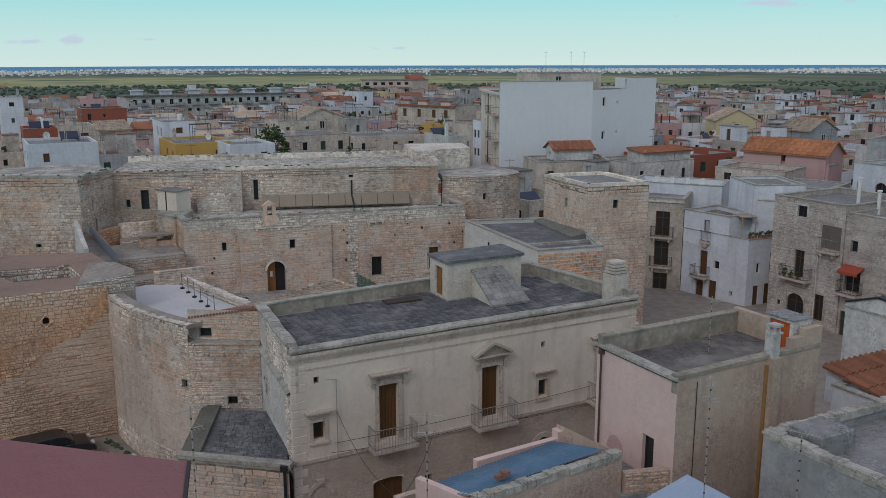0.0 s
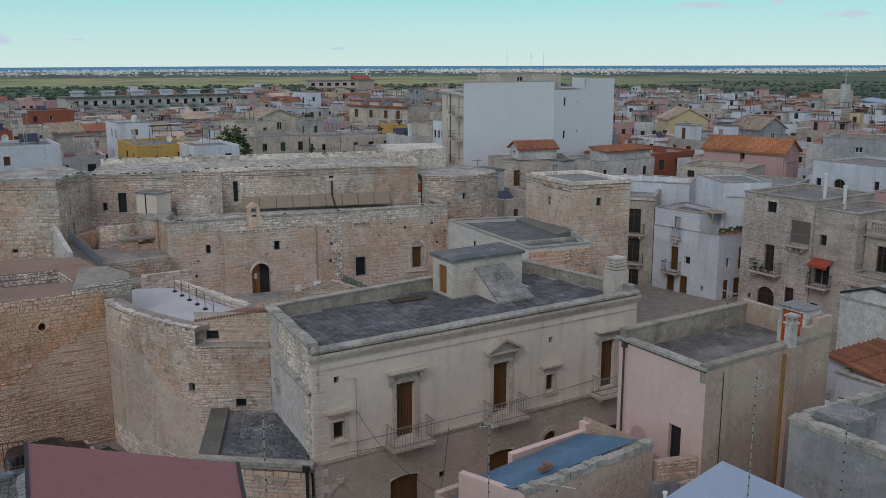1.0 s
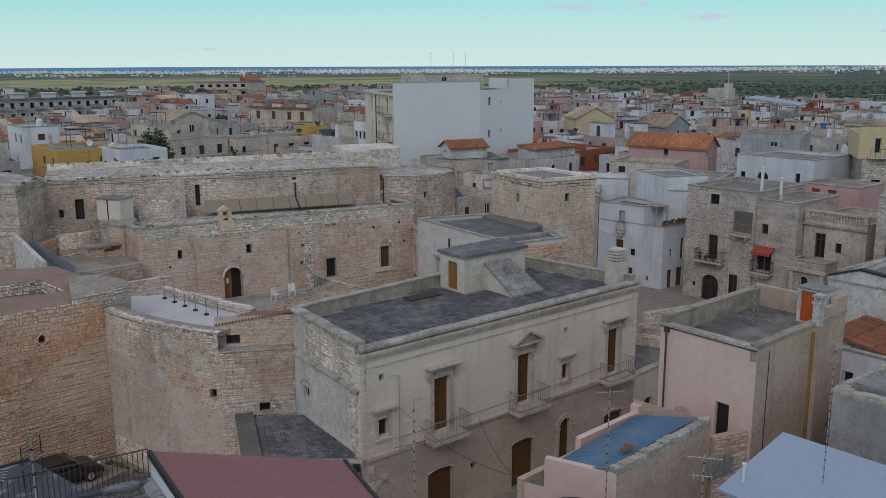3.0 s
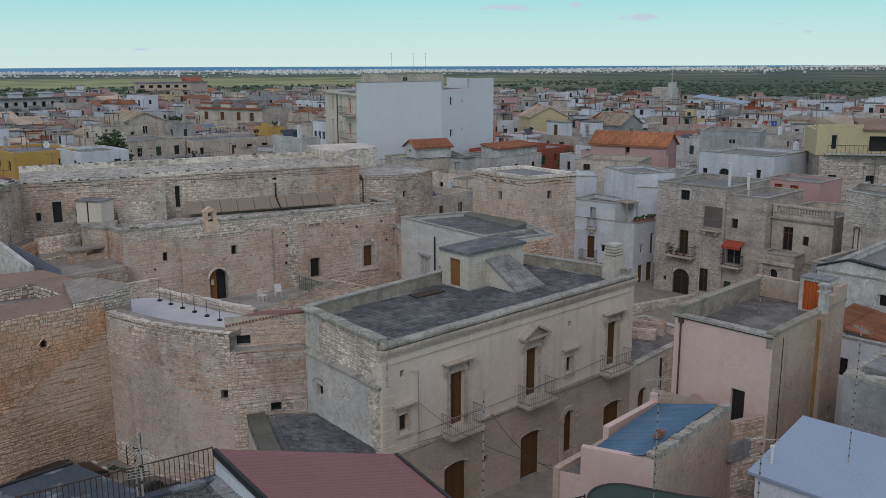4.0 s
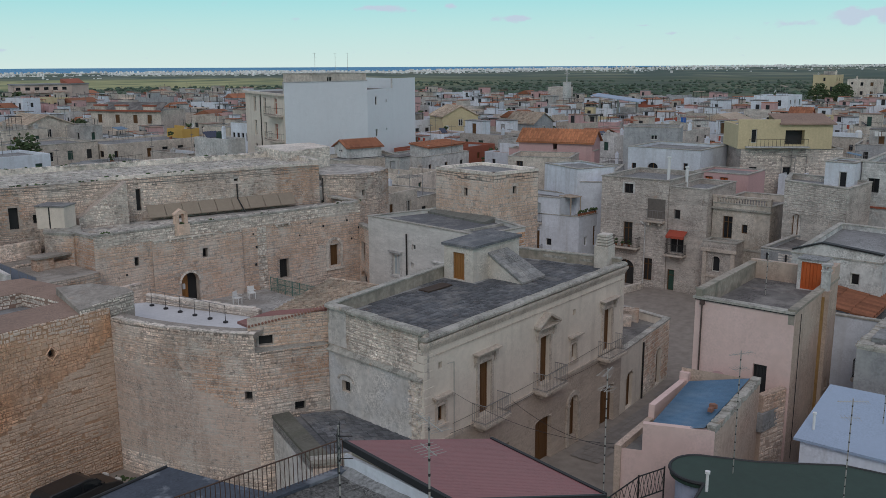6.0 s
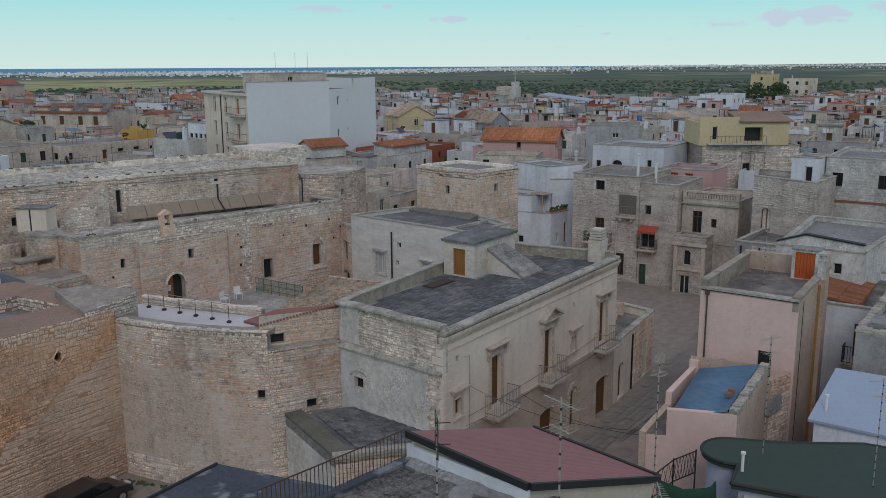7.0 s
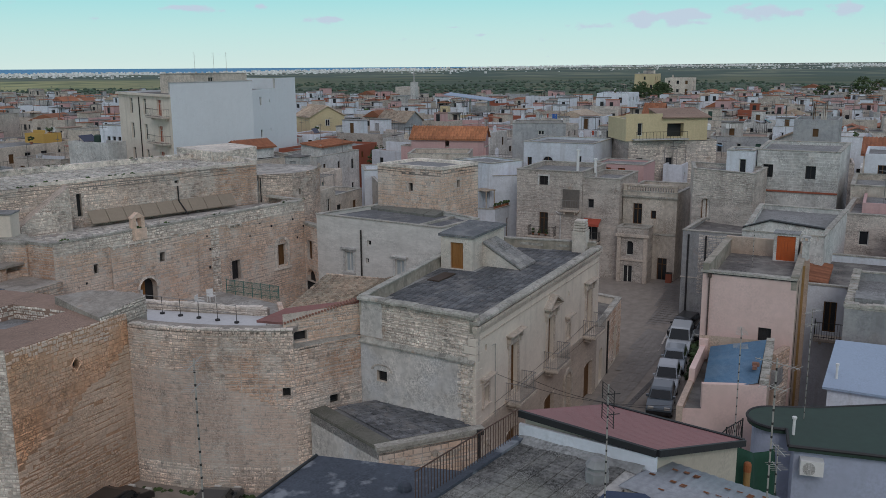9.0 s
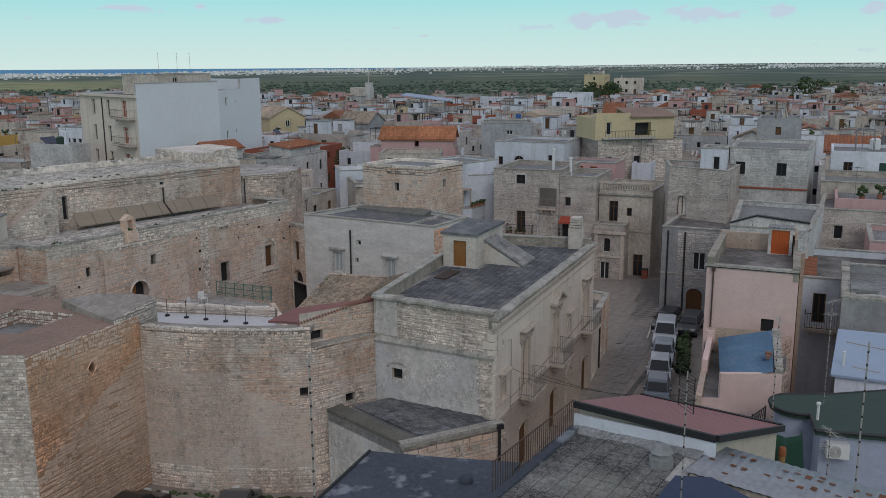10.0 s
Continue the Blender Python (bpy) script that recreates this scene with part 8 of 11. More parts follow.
def palazzo_slabs():
    """Square roof slabs of the palazzo: the nearest rows as single pieces, the rest joined."""
    rng = random.Random(55)
    o, u, v = Vector((11.45, 33.95, 0)), Vector((0.9998, -0.008, 0)), Vector((0.02, 1, 0))
    roof = PAL_ROOF
    unit, cnt, g = None, 0, Geo()
    a = 0.36

    def inside(p):
        n = len(roof)
        return all((roof[(i + 1) % n][0] - roof[i][0]) * (p.y - roof[i][1]) - (roof[(i + 1) % n][1] - roof[i][1]) * (p.x - roof[i][0]) > 0.12 for i in range(n))

    for k in range(20):
        for i in range(48):
            p = o + u * (i * a) + v * (k * a) - u * 0.3
            c = p + u * a / 2 + v * a / 2
            if not inside(c) or not inside(p) or not inside(p + u * a + v * a) or (20.5 < c.x < 25.5 and c.y > 37.9):
                continue
            z = 9.4 + rng.uniform(0.0, 0.012)
            if cnt < 300:
                if unit is None:
                    e = 0.028
                    unit = Geo().add([(e / 2, e / 2, 0), (a - e / 2, e / 2, 0), (a - e / 2, a - e / 2, 0), (e / 2, a - e / 2, 0), (e, e, 0.03), (a - e, e, 0.03), (a - e, a - e, 0.03), (e, a - e, 0.03)],
                                     [(4, 5, 6, 7), (0, 1, 5, 4), (1, 2, 6, 5), (2, 3, 7, 6), (3, 0, 4, 7)]).ob("roof_slab", M["slab"])
                    q = unit
                else:
                    q = new("roof_slab", unit.data)
                q.parent, q.matrix_parent_inverse = PAL, PAL.matrix_basis.inverted()
                q.matrix_basis = Matrix.Translation((p.x, p.y, z))
                cnt += 1
            else:
                e = 0.028
                g.add([(p.x + x, p.y + y, z + zz) for x, y, zz in ((e / 2, e / 2, 0), (a - e / 2, e / 2, 0), (a - e / 2, a - e / 2, 0), (e / 2, a - e / 2, 0), (e, e, 0.03), (a - e, e, 0.03), (a - e, a - e, 0.03), (e, a - e, 0.03))],
                      [(4, 5, 6, 7), (0, 1, 5, 4), (1, 2, 6, 5), (2, 3, 7, 6), (3, 0, 4, 7)])
    if g.v:
        tagged(under(g.ob("roof_paving", M["slab"]), PAL), kind="stuff")


palazzo_slabs()


def back_houses():
    """White houses just behind the pink one."""
    W = simple_house("white_back_house", "white house with a dark flat roof and iron-barred window", [(30.2, 15.5), (39.5, 15.5), (39.5, 22.6), (30.2, 22.6)], -0.3, 8.3, "white", "roofdark",
                     {3: [(2.3, 3.0, 5.6, 7.4), (4.3, 4.9, 6.4, 7.1), (0.2, 0.7, 6.3, 7.3)]}, 0.45, leafs="black")
    pitched("tile_lean_to", "low lean-to with an orange tile roof", (33.2, 22.0), 4.5, 3.0, 0, 7.2, 8.3, 8.75, "white", "terracotta", holes=False, shed=True)
    f = Face((30.2, 22.6), (30.2, 15.5))
    balcony(f, 1.9, 4.0, 5.4, W, iron="iron", out=0.9)
    pts = [(34.6, 20.8), (45.5, 20.0), (46, 26.0), (34.6, 25.6)]
    N = simple_house("pale_gable_house", "pale plastered house with a dark-edged sloping parapet", pts, -0.3, 10.3, "offwhite", "roofgrey", {3: [(3.2, 3.7, 8.9, 9.6)]}, 0.3)
    fn = Face(pts[3], pts[0])
    g = Geo()
    q = [fn.at(0.0, 10.3, 0), fn.at(fn.L, 10.3, 0), fn.at(fn.L, 10.75, 0), fn.at(1.6, 11.05, 0), fn.at(0.0, 10.5, 0)]
    q += [p - fn.n * 0.25 for p in q]
    g.add(q, [(0, 1, 2, 3, 4), (9, 8, 7, 6, 5), (1, 6, 7, 2), (2, 7, 8, 3), (3, 8, 9, 4), (4, 9, 5, 0)])
    under(g.ob("gable_wall", M["offwhite"]), N)
    g = Geo()
    for a, b in (((0.0, 10.5), (1.6, 11.05)), ((1.6, 11.05), (fn.L, 10.75))):
        x = [fn.at(a[0], a[1], 0.08), fn.at(b[0], b[1], 0.08), fn.at(b[0], b[1], -0.33), fn.at(a[0], a[1], -0.33)]
        g.add(x + [p + Vector((0, 0, 0.09)) for p in x], [(3, 2, 1, 0), (4, 5, 6, 7), (0, 1, 5, 4), (1, 2, 6, 5), (2, 3, 7, 6), (3, 0, 4, 7)])
    under(g.ob("dark_coping", M["black"]), N)
    simple_house("brown_back_house", "brownish stone house with small windows", [(48.5, 12.5), (56.5, 12.0), (57, 20.0), (48.5, 20.4)], -0.3, 9.6, "tufa", "roofgrey", {3: [(1.2, 1.9, 7.3, 8.4), (4.5, 5.2, 7.0, 8.2)]}, 0.4)
    simple_house("rose_back_house", "faded pink house with a brown shutter", [(40.5, 10.0), (47.5, 10.0), (47.5, 17.0), (40.5, 17.0)], -0.3, 8.8, "rose", "roofgrey", {3: [(2.2, 3.0, 6.2, 8.0), (5.0, 5.5, 7.2, 7.8)]}, 0.4)
    simple_house("cream_back_house", "cream house with flat parapet roof", [(57.5, 12.5), (66, 12.5), (66, 20.3), (57.5, 20.3)], -0.3, 10.6, "cream", "roofgrey", {3: [(1.2, 1.9, 8.3, 9.4), (4.2, 5.4, 8.0, 9.6)]}, 0.5)
    # tiled roof in the corner of the view, low
    pitched("corner_tile_house", "white house with a bright terracotta tile roof", (22.0, 12.5), 6.0, 5.0, 8, -0.3, 6.6, 8.0, "white", "terracotta", holes=False)
    simple_house("yard_house", "plain white roof block", [(-14.5, 28.5), (-9.9, 28.3), (-9.9, 33.0), (-14.5, 33.2)], -0.3, 8.6, "offwhite", "roofgrey", {}, 0.2)


# ---- houses round the piazza ----
TAKEN = []


def reserve(x0, x1, y0, y1):
    TAKEN.append((min(x0, x1), max(x0, x1), min(y0, y1), max(y0, y1)))


def rect(x0, x1, y0, y1):
    return [(x0, y0), (x1, y0), (x1, y1), (x0, y1)]


def turned(p0, p1, depth):
    """Plan of a house whose street front runs from p0 to p1 and which reaches back by depth; the front is its fourth side."""
    u = (Vector(p1) - Vector(p0)).normalized()
    n = Vector((-u.y, u.x)) * depth
    return [tuple(p1), (p1[0] + n.x, p1[1] + n.y), (p0[0] + n.x, p0[1] + n.y), tuple(p0)]


def west_row(y_north, items):
    """Openings given by their world y, turned into distances along a west face that starts at y_north."""
    return [(y_north - a, y_north - b, z0, z1) for a, b, z0, z1 in items]


def awning(face, s0, s1, z, parent, material="awning"):
    n = 8
    v = []
    for i in range(n + 1):
        a = s0 + (s1 - s0) * i / n
        v += [face.at(a, z, 0.02), face.at(a, z - 0.4, 0.9), face.at(a, z - 0.6 - 0.04 * (i % 2), 0.9)]
    f = [(3 * i + k, 3 * i + k + 1, 3 * i + k + 4, 3 * i + k + 3) for i in range(n) for k in (0, 1)]
    return under(mesh_ob("awning", v, f, M[material]), parent)


M["housestone"] = mat("grey_cream_house_stone", (0.54, 0.485, 0.44), var=0.55, big=0.35, fine=4, bump=0.5, island=0.14, streak=0.4, streak_col=(0.24, 0.215, 0.19), speck=0.35, lichen=0.4)


def old_stone_house():
    pts = [(58.1, 43.7), (66, 43.7), (66, 50.5), (58.0, 50.4)]
    h = {3: west_row(50.4, [(48.05, 47.15, 9.0, 9.9), (48.0, 47.1, 4.1, 6.3), (48.45, 46.8, 0.3, 2.7), (45.85, 45.0, 1.0, 3.1), (49.4, 49.1, 1.4, 1.8)])}
    H = simple_house("old_stone_house", "old limestone house with a balcony and arched dark door", pts, -0.5, 10.4, "tufa", "roofgrey", h, 0.4, leafs="iron", wf="iron")
    f = Face(pts[3], pts[0])
    g = Geo()
    f.stones(g, 0.5, 10.3, h[3] + [(4.7, 6.5, 6.75, 8.75)], rng=random.Random(201), course=0.2, length=0.38, proud=0.02)
    tagged(under(g.ob("stone_facing", M["housestone"]), H), kind="stuff")
    arch_infill(f, h[3][2], 0.7, H, M["housestone"])
    balcony(f, 1.5, 4.2, 4.05, H, iron="iron")
    g = Geo()
    g.tube(f.at(4.6, 6.2, 0.08), f.at(4.6, 0.2, 0.08), 0.06, 6)
    g.tube(f.at(4.6, 6.2, 0.08), f.at(4.1, 6.5, 0.08), 0.06, 6)
    under(g.ob("drain_pipe", M["offwhite"]), H)
    # no real recess: a flat panel with the loggia's shade in its colour
    g = Geo()
    f.slab(g, 4.75, 6.45, 6.9, 8.7, -0.02, 0.012)
    under(g.ob("loggia_recess", M["loggiashade"], label="flat dark panel painted as a shaded loggia recess"), H)
    balcony(f, 4.7, 6.5, 6.75, H, out=0.6, step=0.24)
    for t in (2.0, 2.6, 3.3):
        b2 = thing("potted_plant", "leafy plant hung on a balcony rail", "potted plant", tuple(f.at(t, 4.08, 0.6)), "balcony plants")
        Geo().lathe((0, 0, 0), [(0.09, 0), (0.13, 0.22), (0.12, 0.22)], 8).ob("pot", M["terracotta"], b2)
        gl = Geo()
        rl = random.Random(int(t * 10))
        for _ in range(7):
            blob(gl, rl, (rl.uniform(-0.15, 0.15), rl.uniform(-0.15, 0.15), rl.uniform(0.25, 0.6)), rl.uniform(0.08, 0.16), 0.9, 5)
        gl.ob("leaves", M["leaf"], b2)
    for b in (h[3][0],):
        g = Geo()
        for s in (b[0] - 0.16, b[1]):
            f.slab(g, s, s + 0.16, b[2], b[3] + 0.14, 0, 0.06)
        f.slab(g, b[0], b[1], b[3], b[3] + 0.14, 0, 0.06)
        under(g.ob("window_surround", M["offwhite"]), H)
    pts2 = [(58.3, 40.1), (65, 40.1), (65, 43.68), (58.2, 43.68)]
    h2 = {3: west_row(43.68, [(43.15, 42.55, 7.0, 7.9), (43.4, 42.1, 3.9, 5.55), (43.5, 42.85, 0.3, 2.3)])}
    H2 = simple_house("awning_house", "stone house with red awning over a green balcony door", pts2, -0.5, 9.9, "tufa", "roofgrey", h2, 0.4, leafs="shutter", wf="railgrey")
    for k, (y, z0, z1) in enumerate(((45.3, 10.0, 12.1), (43.5, 9.5, 11.3))):
        fl = thing("flue_pipe", "tall white flue pipe on a flat roof", "flue", (61.5, y, z0), "white flues")
        Geo().tube((0, 0, -0.1), (0, 0, z1 - z0), 0.14, 10).ob("pipe", M["plastic"]).parent = fl
        Geo().tube((0, 0, z1 - z0), (0, 0, z1 - z0 + 0.12), 0.2, 10).ob("cowl", M["plastic"]).parent = fl
    f2 = Face(pts2[3], pts2[0])
    awning(f2, 0.2, 1.9, 6.0, H2)
    balcony(f2, 0.1, 1.9, 3.85, H2, iron="iron")
    reserve(57, 67, 39.5, 51)


# dark tone paints the shade inside the loggia
M["loggiashade"] = mat("shaded_loggia_plaster", (0.16, 0.14, 0.125), var=0.3)


def corner_house():
    pts = [(59.3, 34.9), (67, 34.5), (67, 40.0), (59.3, 40.0)]
    h = {3: west_row(40.0, [(39.0, 38.15, 5.6, 7.6), (37.3, 36.8, 6.2, 7.0), (36.5, 35.6, 0.2, 2.5)])}
    H = simple_house("balustrade_house", "weathered grey-beige house with a stone balustrade roof", pts, -0.5, 8.7, "cream", "roofdark", h, 0.6, leafs="glass", wf="wood")
    f = Face(pts[3], pts[0])
    # stone balustrade on the roof edge
    bal = None
    for i in range(20):
        s = 0.25 + (f.L - 0.5) * i / 19
        if bal is None:
            bal = Geo().lathe((0, 0, 0), [(0.06, 0), (0.06, 0.06), (0.09, 0.2), (0.05, 0.4), (0.07, 0.5)], 8).ob("baluster", M["trim_pal"])
            q = bal
        else:
            q = new("baluster", bal.data)
        q.parent, q.matrix_parent_inverse = H, H.matrix_basis.inverted()
        q.matrix_basis = Matrix.Translation(f.at(s, 8.76, -0.14))
    g = Geo()
    f.slab(g, -0.05, f.L + 0.05, 9.26, 9.42, -0.3, 0.04)
    under(g.ob("top_rail", M["trim_pal"]), H)
    g = Geo()
    for s in (0.0, f.L - 0.35):
        f.slab(g, s, s + 0.35, 8.76, 9.26, -0.3, 0.02)
    under(g.ob("end_pier", M["trim_pal"]), H)
    g = Geo()
    f.slab(g, -0.1, f.L + 0.1, 8.2, 8.35, 0, 0.2)
    f.slab(g, -0.05, f.L, 4.7, 4.85, 0, 0.08)
    under(g.ob("cornice", M["coping"]), H)
    # projecting porch with balcony on top
    pp = [(57.4, 37.0), (59.3, 37.0), (59.3, 39.95), (57.4, 39.95)]
    hp = {3: west_row(39.95, [(39.3, 38.4, 0.2, 1.95), (39.05, 38.35, 2.9, 4.3)])}
    P = simple_house("porch_tower", "carved stone porch with an arched window below a balcony", pp, -0.5, 5.55, "tufa", "roofgrey", hp, 0.5)
    fp = Face(pp[3], pp[0])
    g = Geo()
    for s in (0.05, fp.L - 0.4):
        fp.slab(g, s, s + 0.35, 0.2, 4.7, 0, 0.12)
    fp.slab(g, -0.1, fp.L + 0.1, 4.7, 4.95, 0, 0.22)
    fp.slab(g, -0.05, fp.L + 0.05, 2.4, 2.55, 0, 0.1)
    under(g.ob("pilaster_order", M["trim_pal"]), P)
    arch_infill(fp, hp[3][1], 0.35, P, M["tufa"])
    reserve(57, 68, 34, 40.5)


def niche_house():
    pts = [(54.3, 27.6), (59.6, 27.2), (61.5, 34.2), (56.4, 33.0)]
    f = Face(pts[3], pts[0])
    h = {3: [(0.9, 1.85, 7.1, 8.95)]}
    H = simple_house("niche_house", "rough stone house with a walled-up arched doorway", pts, -0.5, 11.5, "tufa", "roofgrey", h, 0.4, leafs="housestone")
    g = Geo()
    f.stones(g, 9.0, 11.45, rng=random.Random(211), course=0.22, length=0.4, proud=0.04)
    tagged(under(g.ob("stone_facing", M["housestone"]), H), kind="stuff")
    arch_infill(f, h[3][0], 0.35, H, M["tufa"])
    pt = [(49.5, 24.5), (55.6, 24.0), (56.2, 31.9), (49.6, 32.3)]
    fw = Face(pt[3], pt[0])
    hw = {3: [(2.6, 3.6, 3.7, 5.2), (2.2, 3.5, -0.2, 2.1), (5.0, 5.8, 4.0, 5.2)]}
    G = simple_house("street_house", "grey flaking stone house with black drainpipes on the street", pt, -0.6, 7.2, "greywall", "roofdark", hw, 0.25)
    g = Geo()
    fw.stones(g, 2.0, 7.0, hw[3], rng=random.Random(212), course=0.2, length=0.36, proud=0.015, s0=1.3)
    tagged(under(g.ob("stone_facing", M["housestone"]), G), kind="stuff")
    arch_infill(fw, hw[3][1], 0.5, G, M["greywall"])
    for s in (0.5, 1.9):
        g = Geo()
        g.tube(fw.at(s, 6.9, 0.08), fw.at(s, 0.0, 0.08), 0.07, 8)
        under(g.ob("drain_pipe", M["black"]), G)
    g = Geo()
    fw.slab(g, -0.05, fw.L, 3.25, 3.35, 0, 0.06)
    under(g.ob("string_course", M["housestone"]), G)
    reserve(49, 62, 23.5, 34.3)


def two_window_house():
    pts = [(60.0, 21.4), (70, 21.0), (70, 28.4), (60.2, 28.2)]
    h = {3: west_row(28.2, [(27.65, 26.8, 10.6, 11.75), (24.1, 23.25, 10.6, 11.75)])}
    H = simple_house("ashlar_house", "pale ashlar house with two dark shuttered windows", pts, -0.5, 13.0, "offwhite", "roofgrey", h, 0.3, cap="coping", wf="iron")
    f = Face(pts[3], pts[0])
    g = Geo()
    f.slab(g, 0, f.L, 9.35, 9.5, 0, 0.1)
    under(g.ob("string_course", M["redwall"]), H)
    g = Geo()
    f.stones(g, 9.5, 12.95, h[3], rng=random.Random(221), course=0.33, length=0.8, proud=0.012)
    tagged(under(g.ob("stone_facing", M["offwhite"]), H), kind="stuff")
    simple_house("roof_cabin_house", "small white roof cabin with dark door", [(58.6, 28.3), (62, 28.3), (62, 30.6), (58.6, 30.6)], 9.0, 13.0, "white", "roofdark", {3: [(1.1, 1.7, 11.0, 12.3)]}, 0.1)
    reserve(58.5, 71, 20.5, 31)


def white_terrace_house():
    N, C, E = (57.0, 59.6), (57.9, 52.7), (62.4, 52.2)
    pts = [C, E, (63.5, 60.2), N]
    f = Face(N, C)
    h = {3: [(2.0, 2.8, 2.3, 4.5), (3.5, 4.1, 3.05, 3.8), (1.7, 2.5, -0.2, 2.0), (3.1, 3.9, -0.2, 1.95), (5.3, 5.6, 0.9, 1.4)], 0: [(0.8, 1.4, -0.1, 2.1), (2.0, 2.8, -0.1, 2.2), (1.0, 1.4, 3.2, 4.1), (2.4, 3.1, 3.0, 5.0)]}
    H = simple_house("white_terrace_house", "whitewashed house with a planted roof terrace and brown doors", pts, -0.5, 6.2, "white", "roofgrey", h, 0.8, leafs="wood")
    balcony(f, 1.5, 3.2, 2.2, H, iron="iron")
    up = [(57.62, 54.75), (60.6, 54.5), (61.4, 59.9), (56.99, 59.58)]
    U = simple_house("white_upper_floor", "white upper floor with a tall window and dark roof", up, 5.0, 7.9, "white", "roofdark", {3: [(2.2, 2.85, 5.4, 7.3)]}, 0.35, leafs="palepane")
    balcony(Face(up[3], up[0]), 2.0, 3.05, 5.35, U, iron="iron", out=0.3)
    tw = turned((62.1, 59.3), (59.6, 54.0), 4.5)
    simple_house("white_stair_tower", "tall plain white stair tower", tw, 4.5, 10.6, "white", "roofgrey", {}, 0.2)
    simple_house("white_rear_wing", "white wing behind the terrace with a pale blue roof", turned((59.9, 53.9), (61.6, 51.2), 4.0), 2.0, 9.3, "white", "lightroof", {}, 0.15)
    for k in range(3):
        t = thing("terrace_table", "small grey garden table with a chair on the terrace", "table", (58.6 + 0.5 * k, 53.5 + 0.15 * k, 5.4), "terrace furniture")
        Geo().lathe((0, 0, 0.68), [(0.3, 0), (0.32, 0.02), (0.3, 0.04)], 10).ob("top", M["railgrey"], t)
        for a in range(4):
            x, y = 0.2 * math.cos(a * 1.57), 0.2 * math.sin(a * 1.57)
            Geo().tube((x, y, 0), (x, y, 0.68), 0.02, 5).ob("leg", M["railgrey"], t)
    g = Geo()
    m = Matrix.Translation((59.0, 54.35, 7.35)) @ Matrix.Rotation(radians(-20), 4, "Z")
    g.box(-0.7, 0.7, -0.9, 0.9, 0.6, 0.68, m)
    for x in (-0.6, 0.6):
        g.box(x - 0.04, x + 0.04, -0.85, -0.77, -1.95, 0.6, m)
    cn = thing("tiled_canopy", "small brown tiled canopy on the terrace", "canopy", (59.0, 54.35, 5.4))
    under(g.ob("canopy", M["oldtile"]), cn)
    rng = random.Random(77)
    for i in range(9):
        x, y = 58.1 + 0.34 * i, 52.83 - 0.037 * i
        p = thing("potted_plant", "green plant in a small pot on the parapet", "potted plant", (x, y, 6.28), group="terrace plants")
        Geo().lathe((0, 0, 0), [(0.09, 0), (0.13, 0.22), (0.12, 0.22)], 8).ob("pot", M["terracotta"]).parent = p
        g = Geo()
        for _ in range(5):
            blob(g, rng, (rng.uniform(-0.12, 0.12), rng.uniform(-0.12, 0.12), rng.uniform(0.28, 0.5)), rng.uniform(0.08, 0.16), 0.9, 5)
        g.ob("leaves", M["leaf"]).parent = p
    # cream neighbour with tall balcony doors
    pa = turned((53.7, 63.8), (56.97, 59.66), 6.0)
    fa = Face(pa[3], pa[0])
    La = fa.L
    ha = {3: [(La - 2.5, La - 1.2, 5.3, 7.6), (La - 2.5, La - 1.2, 2.5, 4.8), (La - 4.4, La - 4.0, 6.4, 7.2), (La - 4.4, La - 4.0, 3.3, 4.2), (La - 2.5, La - 1.2, -0.2, 1.8)]}
    A = simple_house("cream_balcony_house", "cream house with tall dark balcony doors", pa, -0.5, 8.8, "cream", "roofgrey", ha, 0.3, leafs="iron")
    balcony(fa, La - 2.9, La - 0.8, 5.25, A, iron="iron", out=0.5)
    balcony(fa, La - 2.9, La - 0.8, 2.45, A, iron="iron", out=0.5)
    g = Geo()
    fa.slab(g, -0.05, La + 0.05, 8.45, 8.6, 0, 0.16)
    under(g.ob("cornice", M["offwhite"]), A)
    simple_house("white_back_terrace", "white roof terrace with a long parapet", turned((57.2, 67.6), (62.3, 60.4), 5.0), -0.5, 9.5, "white", "offwhite", {}, 0.5)
    for i in range(4):
        b = thing("plastic_chair", "white plastic chair on a roof terrace", "chair", (59.6 + 0.9 * i, 66.6 - 1.2 * i, 9.0), "terrace furniture")
        Geo().box(-0.24, 0.24, -0.24, 0.24, 0.4, 0.45).ob("seat", M["plastic"], b)
        Geo().box(0.18, 0.24, -0.24, 0.24, 0.45, 0.95).ob("backrest", M["plastic"], b)
        for x in (-0.2, 0.2):
            for y in (-0.2, 0.2):
                Geo().box(x - 0.03, x + 0.03, y - 0.03, y + 0.03, 0, 0.4).ob("leg", M["plastic"], b)
    reserve(51, 67, 52.5, 67)


